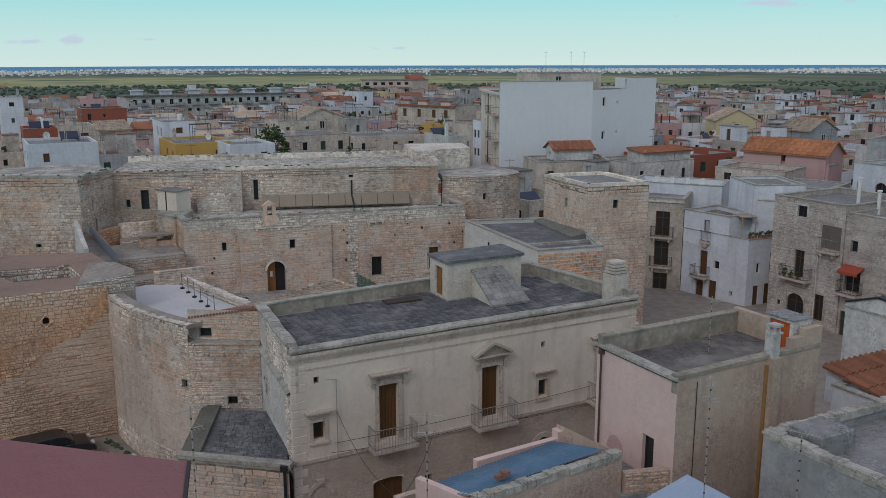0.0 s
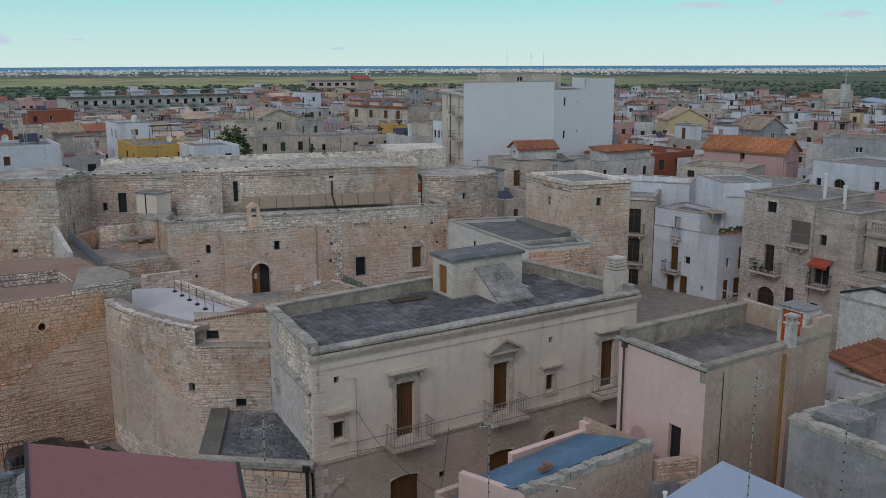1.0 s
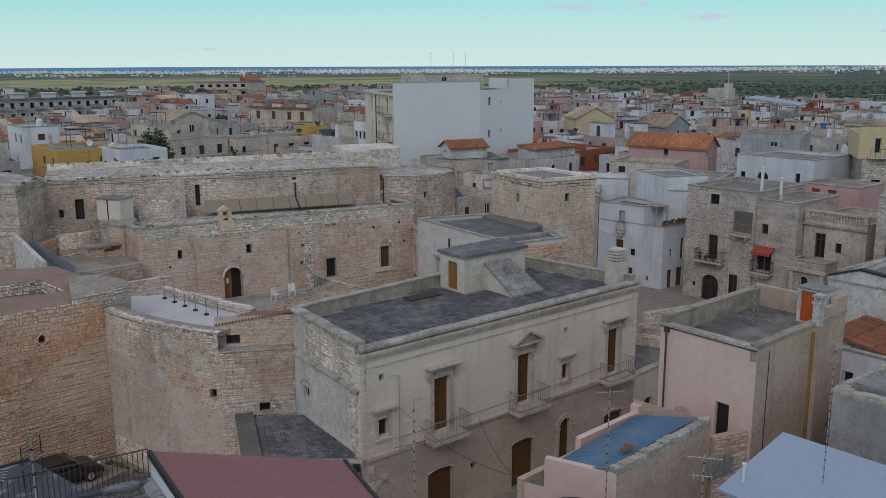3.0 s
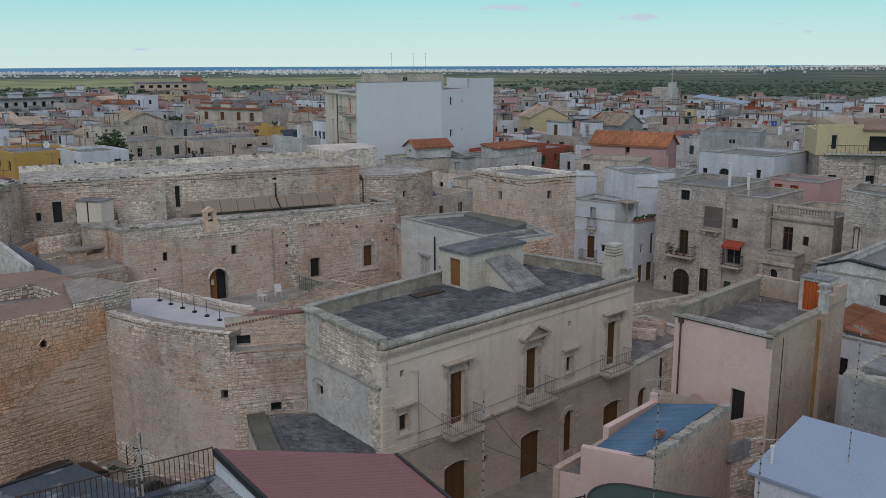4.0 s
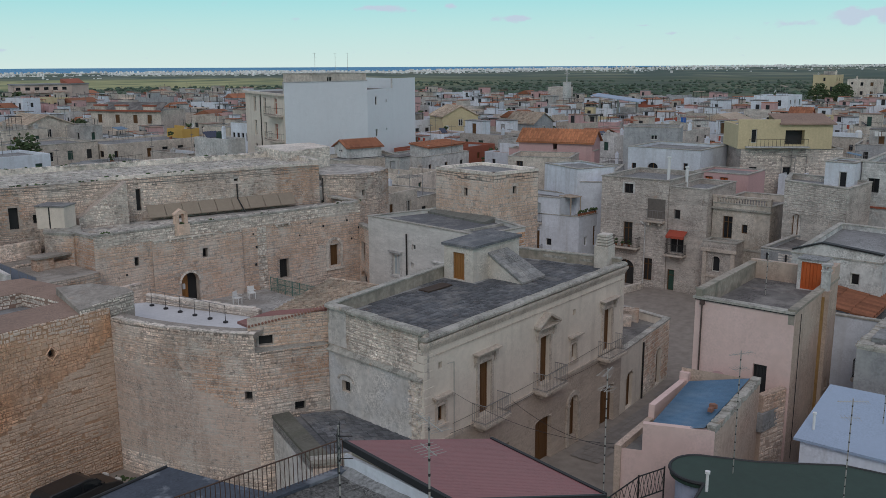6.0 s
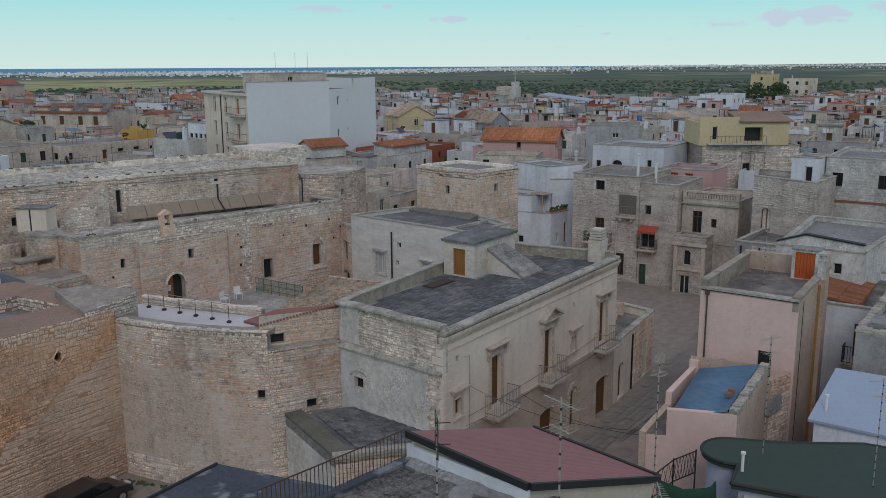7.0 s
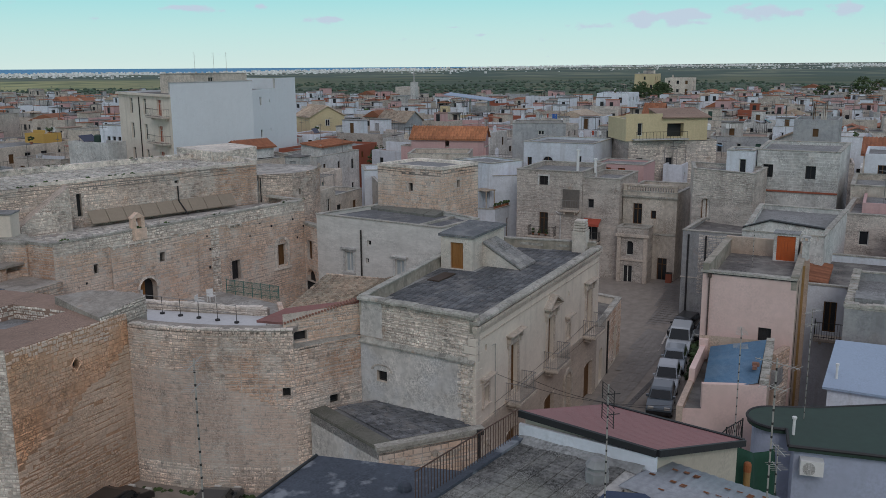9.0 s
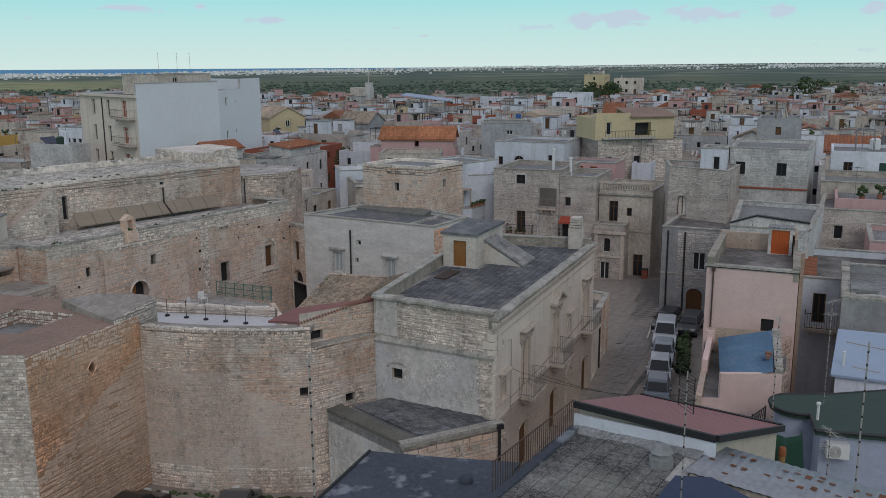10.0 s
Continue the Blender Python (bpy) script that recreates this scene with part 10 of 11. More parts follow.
def loggia_house():
    H = thing("loggia_house", "pale yellow upper floor with an open roof loggia", "house", (82, 42, 9.4))
    p0, p1 = (78.7, 45.2), (84.3, 37.0)
    pts = turned(p0, p1, 6.5)
    f = Face(p0, p1)
    hs = [(1.4, 2.0, 12.2, 13.7), (5.0, 7.0, 12.05, 13.6)]
    shell(pts, 11.6, 14.15, M["yellow"], M["roofgrey"], H, {3: hs}, 0.2, 0.25, None, depth=0.9)
    g = Geo()
    f.slab(g, 0.0, 4.4, 14.15, 14.75, -0.25, 0.0)
    under(g.ob("parapet", M["yellow"]), H)
    hole_shade(f, hs[1], H, -0.88)
    window(f, hs[0], H, 0.15)
    q = [f.at(4.3, 14.2, 0.35), f.at(f.L + 0.3, 14.2, 0.35), f.at(f.L + 0.3, 15.0, -4.5), f.at(4.3, 15.0, -4.5)]
    g = Geo().add(q + [p + Vector((0, 0, 0.14)) for p in q], [(3, 2, 1, 0), (4, 5, 6, 7), (0, 1, 5, 4), (1, 2, 6, 5), (2, 3, 7, 6), (3, 0, 4, 7)])
    under(g.ob("sheet_roof", M["roofbrown"], label="dark brown mono-pitch roof"), H)
    g = Geo()
    g.add([f.at(f.L, 14.1, 0), f.at(f.L, 14.1, -4.5), f.at(f.L, 14.98, -4.5)], [(0, 1, 2)])
    g.add([f.at(4.4, 14.1, -4.5), f.at(f.L, 14.1, -4.5), f.at(f.L, 15.0, -4.5), f.at(4.4, 15.0, -4.5)], [(0, 1, 2, 3)])
    under(g.ob("gable", M["yellow"]), H)
    g = Geo()
    for i in range(16):
        s = 1.0 + 6.2 * i / 15
        g.tube(f.at(s, 11.9, 0.75), f.at(s, 12.7, 0.75), 0.02, 4)
    g.tube(f.at(1.0, 12.7, 0.75), f.at(7.2, 12.7, 0.75), 0.025, 4)
    under(g.ob("railing", M["iron"]), H)
    g = Geo()
    f.slab(g, 0.8, 7.4, 11.75, 11.9, 0, 0.85)
    under(g.ob("balcony", M["offwhite"]), H)
    # rough stone storeys below, with a pinkish stretch of newer masonry
    lo = turned((79.0, 44.9), (85.2, 36.0), 6.0)
    L = simple_house("stone_house", "rough grey stone house below a yellow upper floor", lo, -0.5, 11.55, "tufa", "roofgrey", {3: [(1.0, 1.8, 8.6, 9.6), (4.6, 5.4, 7.9, 9.6)]}, 0.1, wf="iron")
    fl = Face(lo[3], lo[0])
    g = Geo()
    fl.stones(g, 7.0, 11.5, [(1.0, 1.8, 8.6, 9.6), (4.6, 5.4, 7.9, 9.6)], rng=random.Random(214), course=0.22, length=0.45, proud=0.03)
    tagged(under(g.ob("stone_facing", M["castle_pale"]), L), kind="stuff")
    reserve(78, 91, 36, 50)


M["brighttile"] = mat("bright_terracotta_tiles", (0.46, 0.19, 0.09), var=0.35, fine=5, island=0.2, rand=0.1, bump=0.3)


def orange_roofs():
    """Two joined houses under bright tiled roofs, long side to the piazza, with broken party walls between."""
    for c in ((82.0, 72.3), (83.3, 67.4)):
        pitched("orange_roof_house", "pink-walled house with a bright orange tiled roof", c, 4.5, 4.6, 106.0, -1, 11.0, 12.35, "rose", "brighttile", holes=False)
    pts = turned((79.2, 75.4), (82.0, 64.4), 2.2)
    simple_house("rose_terrace_wall", "long pink terrace wall below orange roofs", pts, -1, 9.9, "rose", "roofbrown", {3: [(2.0, 2.8, 7.2, 9.0), (6.5, 7.3, 7.4, 9.0)]}, 0.2, wf="wood")
    simple_house("grey_gable_house", "grey-brown bare masonry house with one small window", turned((84.2, 61.6), (86.6, 55.2), 6.0), -1, 12.9, "greywall", "roofbrown", {3: [(3.3, 4.1, 11.4, 12.0)]}, 0.3, wf="frame")
    simple_house("sheet_roof_house", "low house with a grey sloping sheet roof", turned((68.6, 62.6), (71.0, 55.6), 6.0), -1, 9.2, "offwhite", "roofgrey", {3: [(1.2, 2.0, 7.6, 8.6), (5.4, 5.8, 7.8, 8.5)]}, 0.1, wf="railgrey")
    simple_house("cream_terrace_house", "cream house with a dark brown roof terrace", turned((70.8, 69.8), (73.4, 62.8), 6.0), -1, 9.9, "cream", "roofbrown", {3: [(1.0, 1.8, 8.0, 9.4)]}, 0.5, wf="wood")
    reserve(66, 93, 54.5, 76)


M["pinkcream"] = mat("pinkish_cream_plaster", (0.60, 0.47, 0.41), var=0.2, streak=0.2, streak_col=(0.42, 0.32, 0.27))


def mansion():
    """Cream villa whose dark roof is edged in red, with two red-capped gables on its front."""
    p0, p1 = (100.6, 212.0), (107.6, 193.6)
    pts = turned(p0, p1, 10)
    H = simple_house("red_edged_villa", "cream villa with a dark roof and red-edged gables", pts, -2, 9.6, "cream", "roofdark", {3: [(2.0, 3.2, 6.6, 8.6), (7.0, 8.2, 6.6, 8.6), (12.0, 13.2, 6.6, 8.6), (16.0, 17.2, 6.6, 8.6)]}, 0.1, wf="wood")
    f = Face(p0, p1)
    q = [f.at(-0.4, 9.6, 0.5), f.at(f.L + 0.4, 9.6, 0.5), f.at(f.L - 1.5, 11.4, -5), f.at(1.5, 11.4, -5)]
    under(Geo().add(q + [p - Vector((0, 0, 0.2)) for p in q], [(0, 1, 2, 3), (7, 6, 5, 4), (0, 4, 5, 1), (1, 5, 6, 2), (2, 6, 7, 3), (3, 7, 4, 0)]).ob("roof", M["roofdark"]), H)
    g = Geo()
    f.slab(g, -0.4, f.L + 0.4, 9.35, 9.75, 0.35, 0.6)
    under(g.ob("red_eave", M["redwall"], label="red eaves board"), H)
    for a in (1.5, 7.5, 15.2):
        g = Geo()
        f.slab(g, a, a + 3.0, 9.6, 10.6, -0.5, 0.3)
        b = under(g.ob("gable", M["cream"]), H)
        g = Geo()
        f.slab(g, a - 0.2, a + 3.2, 10.6, 10.95, -0.6, 0.45)
        g.ob("gable_cap", M["redwall"], b)
    reserve(99, 119, 192, 216)


def town_landmarks():
    R = random.Random(300)
    def fh(x0, x1, y, z, wall, depth=9, yaw=0.0, roof="roofgrey", label="", par=0.3, base=None):
        flat_house((x0 + x1) / 2, y + depth / 2, x1 - x0, depth, yaw, z, wall, roof, R, label=label, par=par, base=base, bare=True)
        reserve(x0, x1, y, y + depth)
    def xh(x, y0, y1, z, wall, depth=9, roof="roofgrey", label="", par=0.3, base=None):
        flat_house(x + depth / 2, (y0 + y1) / 2, depth, y1 - y0, 0.0, z, wall, roof, R, label=label, par=par, base=base, bare=True)
        reserve(x, x + depth, y0, y1)
    fh(5.6, 12.4, 100, 12.8, "white", 8, label="bright white house with two small windows")
    fh(22.8, 29.8, 112, 11.1, "ochre", 10, label="ochre-yellow house with an arched niche")
    fh(28.0, 33.6, 106, 11.2, "white", 7)
    fh(41.0, 52.4, 128, 10.0, "cream", 10, label="long cream palazzo with cornice and red awning")
    fh(52.6, 71.6, 126, 9.6, "cream", 9, label="long cream palazzo with cornice and red awning")
    fh(45.3, 52, 141, 11.3, "cream", 7)
    fh(57.8, 61, 141, 11.2, "offwhite", 7)
    pitched("pediment_house", "cream house with a wide low gable", (54.8, 150), 8, 8, 90, -1, 11.4, 12.9, "cream", "oldtile")
    fh(67.4, 70.6, 129, 10.7, "ochre", 4, base=9.3, label="small ochre-yellow cabin on a roof")
    pitched("brown_gable_house", "stone house with a brown pitched roof", (19.6, 144), 4.5, 5.5, 10, -1, 10.9, 12.1, "tufa", "oldtile")
    fh(10.6, 16, 131, 12.4, "cream", 7)
    fh(6.5, 10.4, 121, 12.9, "redwall", 6)
    fh(27.0, 32, 141, 11.9, "white", 8)
    fh(21, 29.5, 190, 11.6, "redwall", 8)
    fh(7.0, 11.2, 200, 13.8, "white", 9)
    fh(89.9, 109.6, 240, 7.3, "white", 10)
    mansion()
    fh(57.2, 60.2, 105, 11.1, "offwhite", 7)
    fh(70, 80, 82.5, 9.0, "offwhite", 7, label="white house with a red canopy terrace")
    pitched("red_canopy", "red sheet canopy on posts over a terrace", (77.0, 85.6), 7.5, 3.2, 0, 8.6, 9.9, 10.3, "offwhite", "terracotta", holes=False, shed=True)
    fh(80, 94, 88, 8.7, "redwall", 8, label="brick-red walled house with a flat roof")
    hz = west_row(56.8, [(56.3, 55.75, 8.6, 9.6), (54.3, 53.1, 8.4, 9.75), (50.1, 49.6, 9.0, 9.95)])
    AW = simple_house("arched_window_house", "whitewashed house with an arched window and parapet", rect(76, 84, 48.2, 56.8), -0.5, 11.4, "white", "roofgrey", {3: hz}, 0.3, wf="wood")
    arch_infill(Face((76, 56.8), (76, 48.2)), hz[1], 0.5, AW, M["white"])
    reserve(76, 84, 48.2, 56.8)
    simple_house("pink_roof_cabin", "pink roof cabin with two orange doors", rect(70, 75, 40.8, 46.3), -0.5, 9.95, "rose", "roofgrey", {3: west_row(46.3, [(45.15, 44.36, 7.6, 9.55), (43.6, 42.8, 7.6, 9.55)])}, 0.2, leafs="orangedoor")
    reserve(70, 75, 40.8, 46.3)
    loggia_house()
    orange_roofs()
    xh(105, 62.4, 68.8, 11.0, "tufa", 9)
    xh(190, 74.8, 82.6, 12.8, "white", 10)
    xh(85, 22.9, 27.6, 14.2, "greywall", 7)
    xh(66.5, 13.5, 19.6, 12.4, "white", 8)
    pitched("orange_roof_house", "house with a bright orange tiled roof", (82, 17.5), 5, 7, 90, -1, 11.2, 12.6, "cream", "terracotta")
    xh(52, 12.5, 19.2, 10.0, "rose", 7)
    pitched("red_roof_villa", "white house with a steep red tile roof", (132, 54.5), 3.2, 3.8, 90, -1, 11.6, 13.4, "rose", "terracotta")
    pitched("brown_gable_house", "yellow house with a dark low gable roof", (124, 119), 7, 7.5, 60, -1, 10.4, 12.3, "yellow", "oldtile")
    pitched("brown_gable_house", "grey house with a broad brown tile roof", (119, 98), 6, 6.5, 90, -1, 10.2, 11.9, "greywall", "oldtile")
    xh(80, 38.8, 41.0, 9.0, "white", 6)
    xh(56, 9, 12, 9.2, "offwhite", 8)
    # long apartment row far to the left
    A = thing("apartment_row", "long four-storey apartment row with balconies and roof cabins", "apartment block", (78, 304, -3))
    f = Face((46.5, 300), (112, 303))
    hs = [(s + 0.3, s + 1.6, z, z + 1.8) for s in [2 + 2.9 * i for i in range(22)] for z in (6.6, 3.4, 0.2)]
    g = Geo()
    f.panel(g, -3, 9.2, hs, 0.4)
    Face((45.5, 311), (46.5, 300)).panel(g, -3, 9.2)
    under(g.ob("wall", M["offwhite"]), A)
    for h in hs:
        far_window(f, h, A, 0.3)
    g = Geo()
    g.prism([(46.2, 299.4), (112.2, 302.4), (111.5, 312), (45.4, 311)], 9.2, 9.7)
    under(g.ob("roof", M["roofdark"]), A)
    for i in range(7):
        g = Geo()
        g.box(49 + i * 9.3, 52.5 + i * 9.3, 303, 306, 9.7, 11.0)
        g.box(48.6 + i * 9.3, 52.9 + i * 9.3, 302.6, 306.4, 11.0, 11.3)
        under(g.ob("roof_cabin", M["white"]), A)
    for i in range(11):
        s = 3.5 + i * 5.8
        for z in (6.5, 3.3, 0.1):
            g = Geo()
            f.slab(g, s, s + 3.4, z - 0.15, z + 0.8, 0, 1.3)
            under(g.ob("balcony", M["greywall"]), A)
    reserve(44, 113, 298, 313)
    # tall pink block far off
    B = thing("pink_apartment_block", "pinkish apartment block with balconies and a red roof", "apartment block", (166, 352, -3))
    pts = [(150.8, 352), (172, 347), (181, 350), (184, 362), (156, 366)]
    hs = [(s, s + 1.8, z, z + 1.9) for s in [1.2 + 3.4 * i for i in range(6)] for z in (9.4, 6.4, 3.4, 0.4)]
    g = Geo()
    ff = Face(pts[0], pts[1])
    ff.panel(g, -3, 12.0, hs, 0.4)
    for i in range(1, 5):
        Face(pts[i], pts[(i + 1) % 5]).panel(g, -3, 12.0)
    under(g.ob("wall", M["pinkcream"]), B)
    for h in hs:
        far_window(ff, h, B, 0.3)
    for z in (9.3, 6.3, 3.3):
        for t in (0.6, 7.4, 14.2):
            g = Geo()
            ff.slab(g, t, t + 5.6, z - 0.2, z + 0.8, 0, 1.4)
            under(g.ob("balcony", M["pinkcream"]), B)
    under(Geo().prism(inset(pts, -0.3), 12.0, 12.4).ob("roof", M["roofgrey"]), B)
    under(Geo().prism([(172, 349), (180, 351), (181, 357), (173, 357)], 12.4, [12.6, 12.6, 14.2, 14.2]).ob("roof", M["redwall"]), B)
    reserve(149, 186, 345, 368)
    # church tower
    C = thing("church_tower", "pale square bell tower with open belfry and a mast", "bell tower", (217, 150, -2))
    g = Geo()
    g.box(214, 219.5, 147.5, 152.8, -2, 13.0)
    under(g.ob("shaft", M["tufa"]), C)
    g = Geo()
    g.box(213.6, 216, 146.0, 147.4, -2, 14.5)
    under(g.ob("pier", M["offwhite"]), C)
    g = Geo()
    g.tube((214.6, 146.7, 14.5), (214.6, 146.7, 18.0), 0.15, 6)
    g.box(214.5, 214.7, 145.9, 147.5, 16.8, 17.0)
    under(g.ob("cross_mast", M["offwhite"]), C)
    reserve(212, 221, 145, 154)
    # long pale canopy
    K = thing("sheet_canopy", "long sloping pale blue sheet canopy", "canopy", (182, 113, -1))
    g = Geo()
    g.prism([(180, 106.5), (184, 106.5), (184, 119.5), (180, 119.5)], [10.9, 11.2, 12.6, 12.2], [11.1, 11.4, 12.8, 12.4])
    under(g.ob("sheet", M["lightroof"]), K)
    g = Geo()
    for y in (108, 113, 118):
        g.box(181.8, 182.2, y - 0.2, y + 0.2, -2, 11.2)
    under(g.ob("post", M["galv"]), K)
    # domed church, far left
    D = thing("domed_church", "small pale dome on a drum", "church", (163, 290, -5.5))
    Geo().lathe((0, 0, 0), [(3.2, 0), (3.2, 8.6), (2.9, 8.8), (2.6, 10.1), (1.6, 11.2), (0.6, 11.6), (0.3, 11.8), (0.25, 12.7), (0.05, 12.9)], 16).ob("dome", M["offwhite"]).parent = D
    # villa and church in the fields to the right
    xh(330, 102, 110, 15.0, "yellow", 10)
    xh(330, 88, 98, 13.5, "cream", 10)


town_landmarks()


def town_fill():
    rng = random.Random(2024)
    walls = ["white"] * 8 + ["offwhite"] * 6 + ["cream"] * 9 + ["tufa"] * 7 + ["greywall"] * 3 + ["rose"] * 2 + ["yellow", "redwall"]
    roofs = ["roofgrey"] * 3 + ["roofdark"] * 3 + ["roofbrown"] * 2 + ["dulltile"]
    step = 7.9
    for i in range(-3, 28):
        for k in range(-3, 28):
            x, y = i * step + rng.uniform(-1.5, 1.5), k * step + rng.uniform(-1.5, 1.5)
            r, az = math.hypot(x, y), math.degrees(math.atan2(x, y))
            if not (-5 < az < 103) or r > 165 or r < 40:
                continue
            if x < 50 and y < 80 or x < 57.5 and y < 66 and y > 31 or (x < 49 and y > 19) or (x < 33) or (x < 60 and y < 86 and y > 60):
                if not (x > 44 and y > 70) and not y > 84:
                    continue
            if y < 24 and x < 40:
                continue
            w, d = rng.uniform(5.2, 9.0), rng.uniform(5.2, 9.0)
            if any(x + w / 2 > a and x - w / 2 < b and y + d / 2 > c and y - d / 2 < e for a, b, c, e in TAKEN):
                continue
            z = rng.triangular(5.2, 10.2, 7.6) + (0.6 if r > 110 else 0) - (1.6 if az < 30 and r > 125 else 0)
            if rng.random() < 0.13:
                pitched("tile_roof_house", "small town house with a weathered tile roof", (x, y), w * 0.8, d * 0.9, rng.choice((0, 90)) + rng.uniform(-6, 6), ground_z(x, y) - 0.5, z - 0.8, z + 0.4, rng.choice(walls), rng.choice(("terracotta", "oldtile", "oldtile")), fine=r < 140)
            else:
                flat_house(x, y, w, d, radians(rng.uniform(-7, 7)), z, rng.choice(walls), rng.choice(roofs), rng)


def far_town():
    """Houses past the nearer quarters, one joined mesh for each wall colour, with black boxes painted as dark openings.
    """
    rng = random.Random(99)
    G = {k: Geo() for k in ("white", "offwhite", "cream", "tufa", "greywall", "yellow", "rose", "redwall", "roofgrey", "roofdark", "roofbrown", "terracotta", "oldtile", "black", "aerial", "leaf")}
    pal = ["white"] * 7 + ["offwhite"] * 5 + ["cream"] * 7 + ["tufa"] * 4 + ["greywall"] * 2 + ["rose"] * 2 + ["yellow", "redwall"]
    step = 7.6
    for i in range(-8, 84):
        for k in range(-16, 62):
            x, y = i * step + rng.uniform(-2.5, 2.5), k * step + rng.uniform(-2.5, 2.5)
            r, az = math.hypot(x, y), math.degrees(math.atan2(x, y))
            if not (-6 < az < 106) or r < 166 or r > edge_radius(az) * rng.uniform(0.84, 1.05):
                continue
            if any(x + 5 > a and x - 5 < b and y + 5 > c and y - 5 < e for a, b, c, e in TAKEN):
                continue
            w, d = rng.uniform(5.0, 9.5), rng.uniform(5.0, 9.5)
            zg = ground_z(x, y)
            z = rng.triangular(5.6, 10.0, 7.6) - max(r - 250, 0) * 0.006 - (3.2 if az < 31 and r < 305 else 0)
            m = Matrix.Translation((x, y, 0)) @ Matrix.Rotation(rng.uniform(-0.25, 0.25), 4, "Z")
            c = rng.choice(pal)
            G[c].box(-w / 2, w / 2, -d / 2, d / 2, zg - 1, z, m)
            if rng.random() < 0.16:
                G[rng.choice(("terracotta", "terracotta", "oldtile"))].add([m @ Vector(p) for p in ((-w / 2 - 0.3, -d / 2 - 0.3, z), (w / 2 + 0.3, -d / 2 - 0.3, z), (w / 2 + 0.3, d / 2 + 0.3, z), (-w / 2 - 0.3, d / 2 + 0.3, z), (-w / 2 - 0.3, 0, z + 1.4), (w / 2 + 0.3, 0, z + 1.4))],
                                   [(0, 1, 5, 4), (2, 3, 4, 5), (1, 2, 5), (3, 0, 4)])
            else:
                G[rng.choice(("roofgrey", "roofdark", "roofbrown"))].box(-w / 2 + 0.3, w / 2 - 0.3, -d / 2 + 0.3, d / 2 - 0.3, z - 0.1, z + 0.03, m)
                k2 = rng.uniform(0.25, 0.9)
                for (a, b, e, h) in ((-w / 2, w / 2, -d / 2, -d / 2 + 0.25), (-w / 2, w / 2, d / 2 - 0.25, d / 2), (-w / 2, -w / 2 + 0.25, -d / 2 + 0.25, d / 2 - 0.25)):
                    G[c].box(a, b, e, h, z, z + k2, m)
                for _ in range(rng.choice((0, 1, 1, 2))):
                    u, v, q = rng.uniform(-w / 3, w / 3), rng.uniform(-d / 4, d / 3), rng.uniform(0.7, 1.7)
                    hh = rng.uniform(0.9, 2.6)
                    G[rng.choice((c, c, "white", "cream", "rose"))].box(u - q, u + q, v - q, v + q, z, z + hh, m)
                    G[rng.choice(("roofdark", "roofdark", "roofbrown", "roofgrey", "terracotta"))].box(u - q - 0.1, u + q + 0.1, v - q - 0.1, v + q + 0.1, z + hh, z + hh + 0.12, m)
                    if hh > 1.7:
                        G["black"].box(u - q - 0.05, u - q, v - 0.4, v + 0.4, z + 0.1, z + 1.7, m)
                if rng.random() < 0.3:        # open terrace roof on posts
                    u, v, q = rng.uniform(-w / 4, w / 4), rng.uniform(-d / 4, d / 4), rng.uniform(1.0, 1.8)
                    G[rng.choice(("terracotta", "oldtile", "greywall", "roofdark"))].box(u - q, u + q, v - q, v + q, z + 2.0, z + 2.12, m)
                    for a, b in ((-1, -1), (1, -1), (1, 1), (-1, 1)):
                        G["black"].box(u + a * (q - 0.1) - 0.05, u + a * (q - 0.1) + 0.05, v + b * (q - 0.1) - 0.05, v + b * (q - 0.1) + 0.05, z, z + 2.0, m)
                if rng.random() < 0.2:
                    for _ in range(3):
                        p = m @ Vector((rng.uniform(-w / 3, w / 3), -d / 2 + 0.6, z + 0.3))
                        blob(G["leaf"], rng, p, rng.uniform(0.3, 0.6), 0.9, 5)
            for _ in range(rng.choice((0, 1, 1, 2))):
                u, v, h = rng.uniform(-w / 3, w / 3), rng.uniform(-d / 3, d / 3), rng.uniform(1.6, 4.0)
                G["aerial"].box(u - 0.035, u + 0.035, v - 0.035, v + 0.035, z, z + h, m)
                G["aerial"].box(u - 0.03, u + 0.03, v - 0.6, v + 0.6, z + h - 0.15, z + h - 0.09, m)
            for lvl in range(2):
                for q in range(3):
                    for e in range(2):
                        if rng.random() < 0.62:
                            ln, tall = (d, w)[e], rng.choice((1.0, 1.3, 1.9))
                            t = (q - 1) * ln / 3.2
                            z1 = z - 0.8 - lvl * 3.1
                            if e == 0:
                                G["black"].box(-w / 2 - 0.05, -w / 2, t - 0.42, t + 0.42, z1 - tall, z1, m)
                            else:
                                G["black"].box(t - 0.42, t + 0.42, -d / 2 - 0.05, -d / 2, z1 - tall, z1, m)
    T = thing("far_town_quarter", "far low town quarter of pale flat-roofed houses", "town", (250, 180, -3), kind="stuff")
    for k, g in G.items():
        tagged(under(g.ob("houses", M[k]), T), kind="stuff")


town_fill()
far_town()


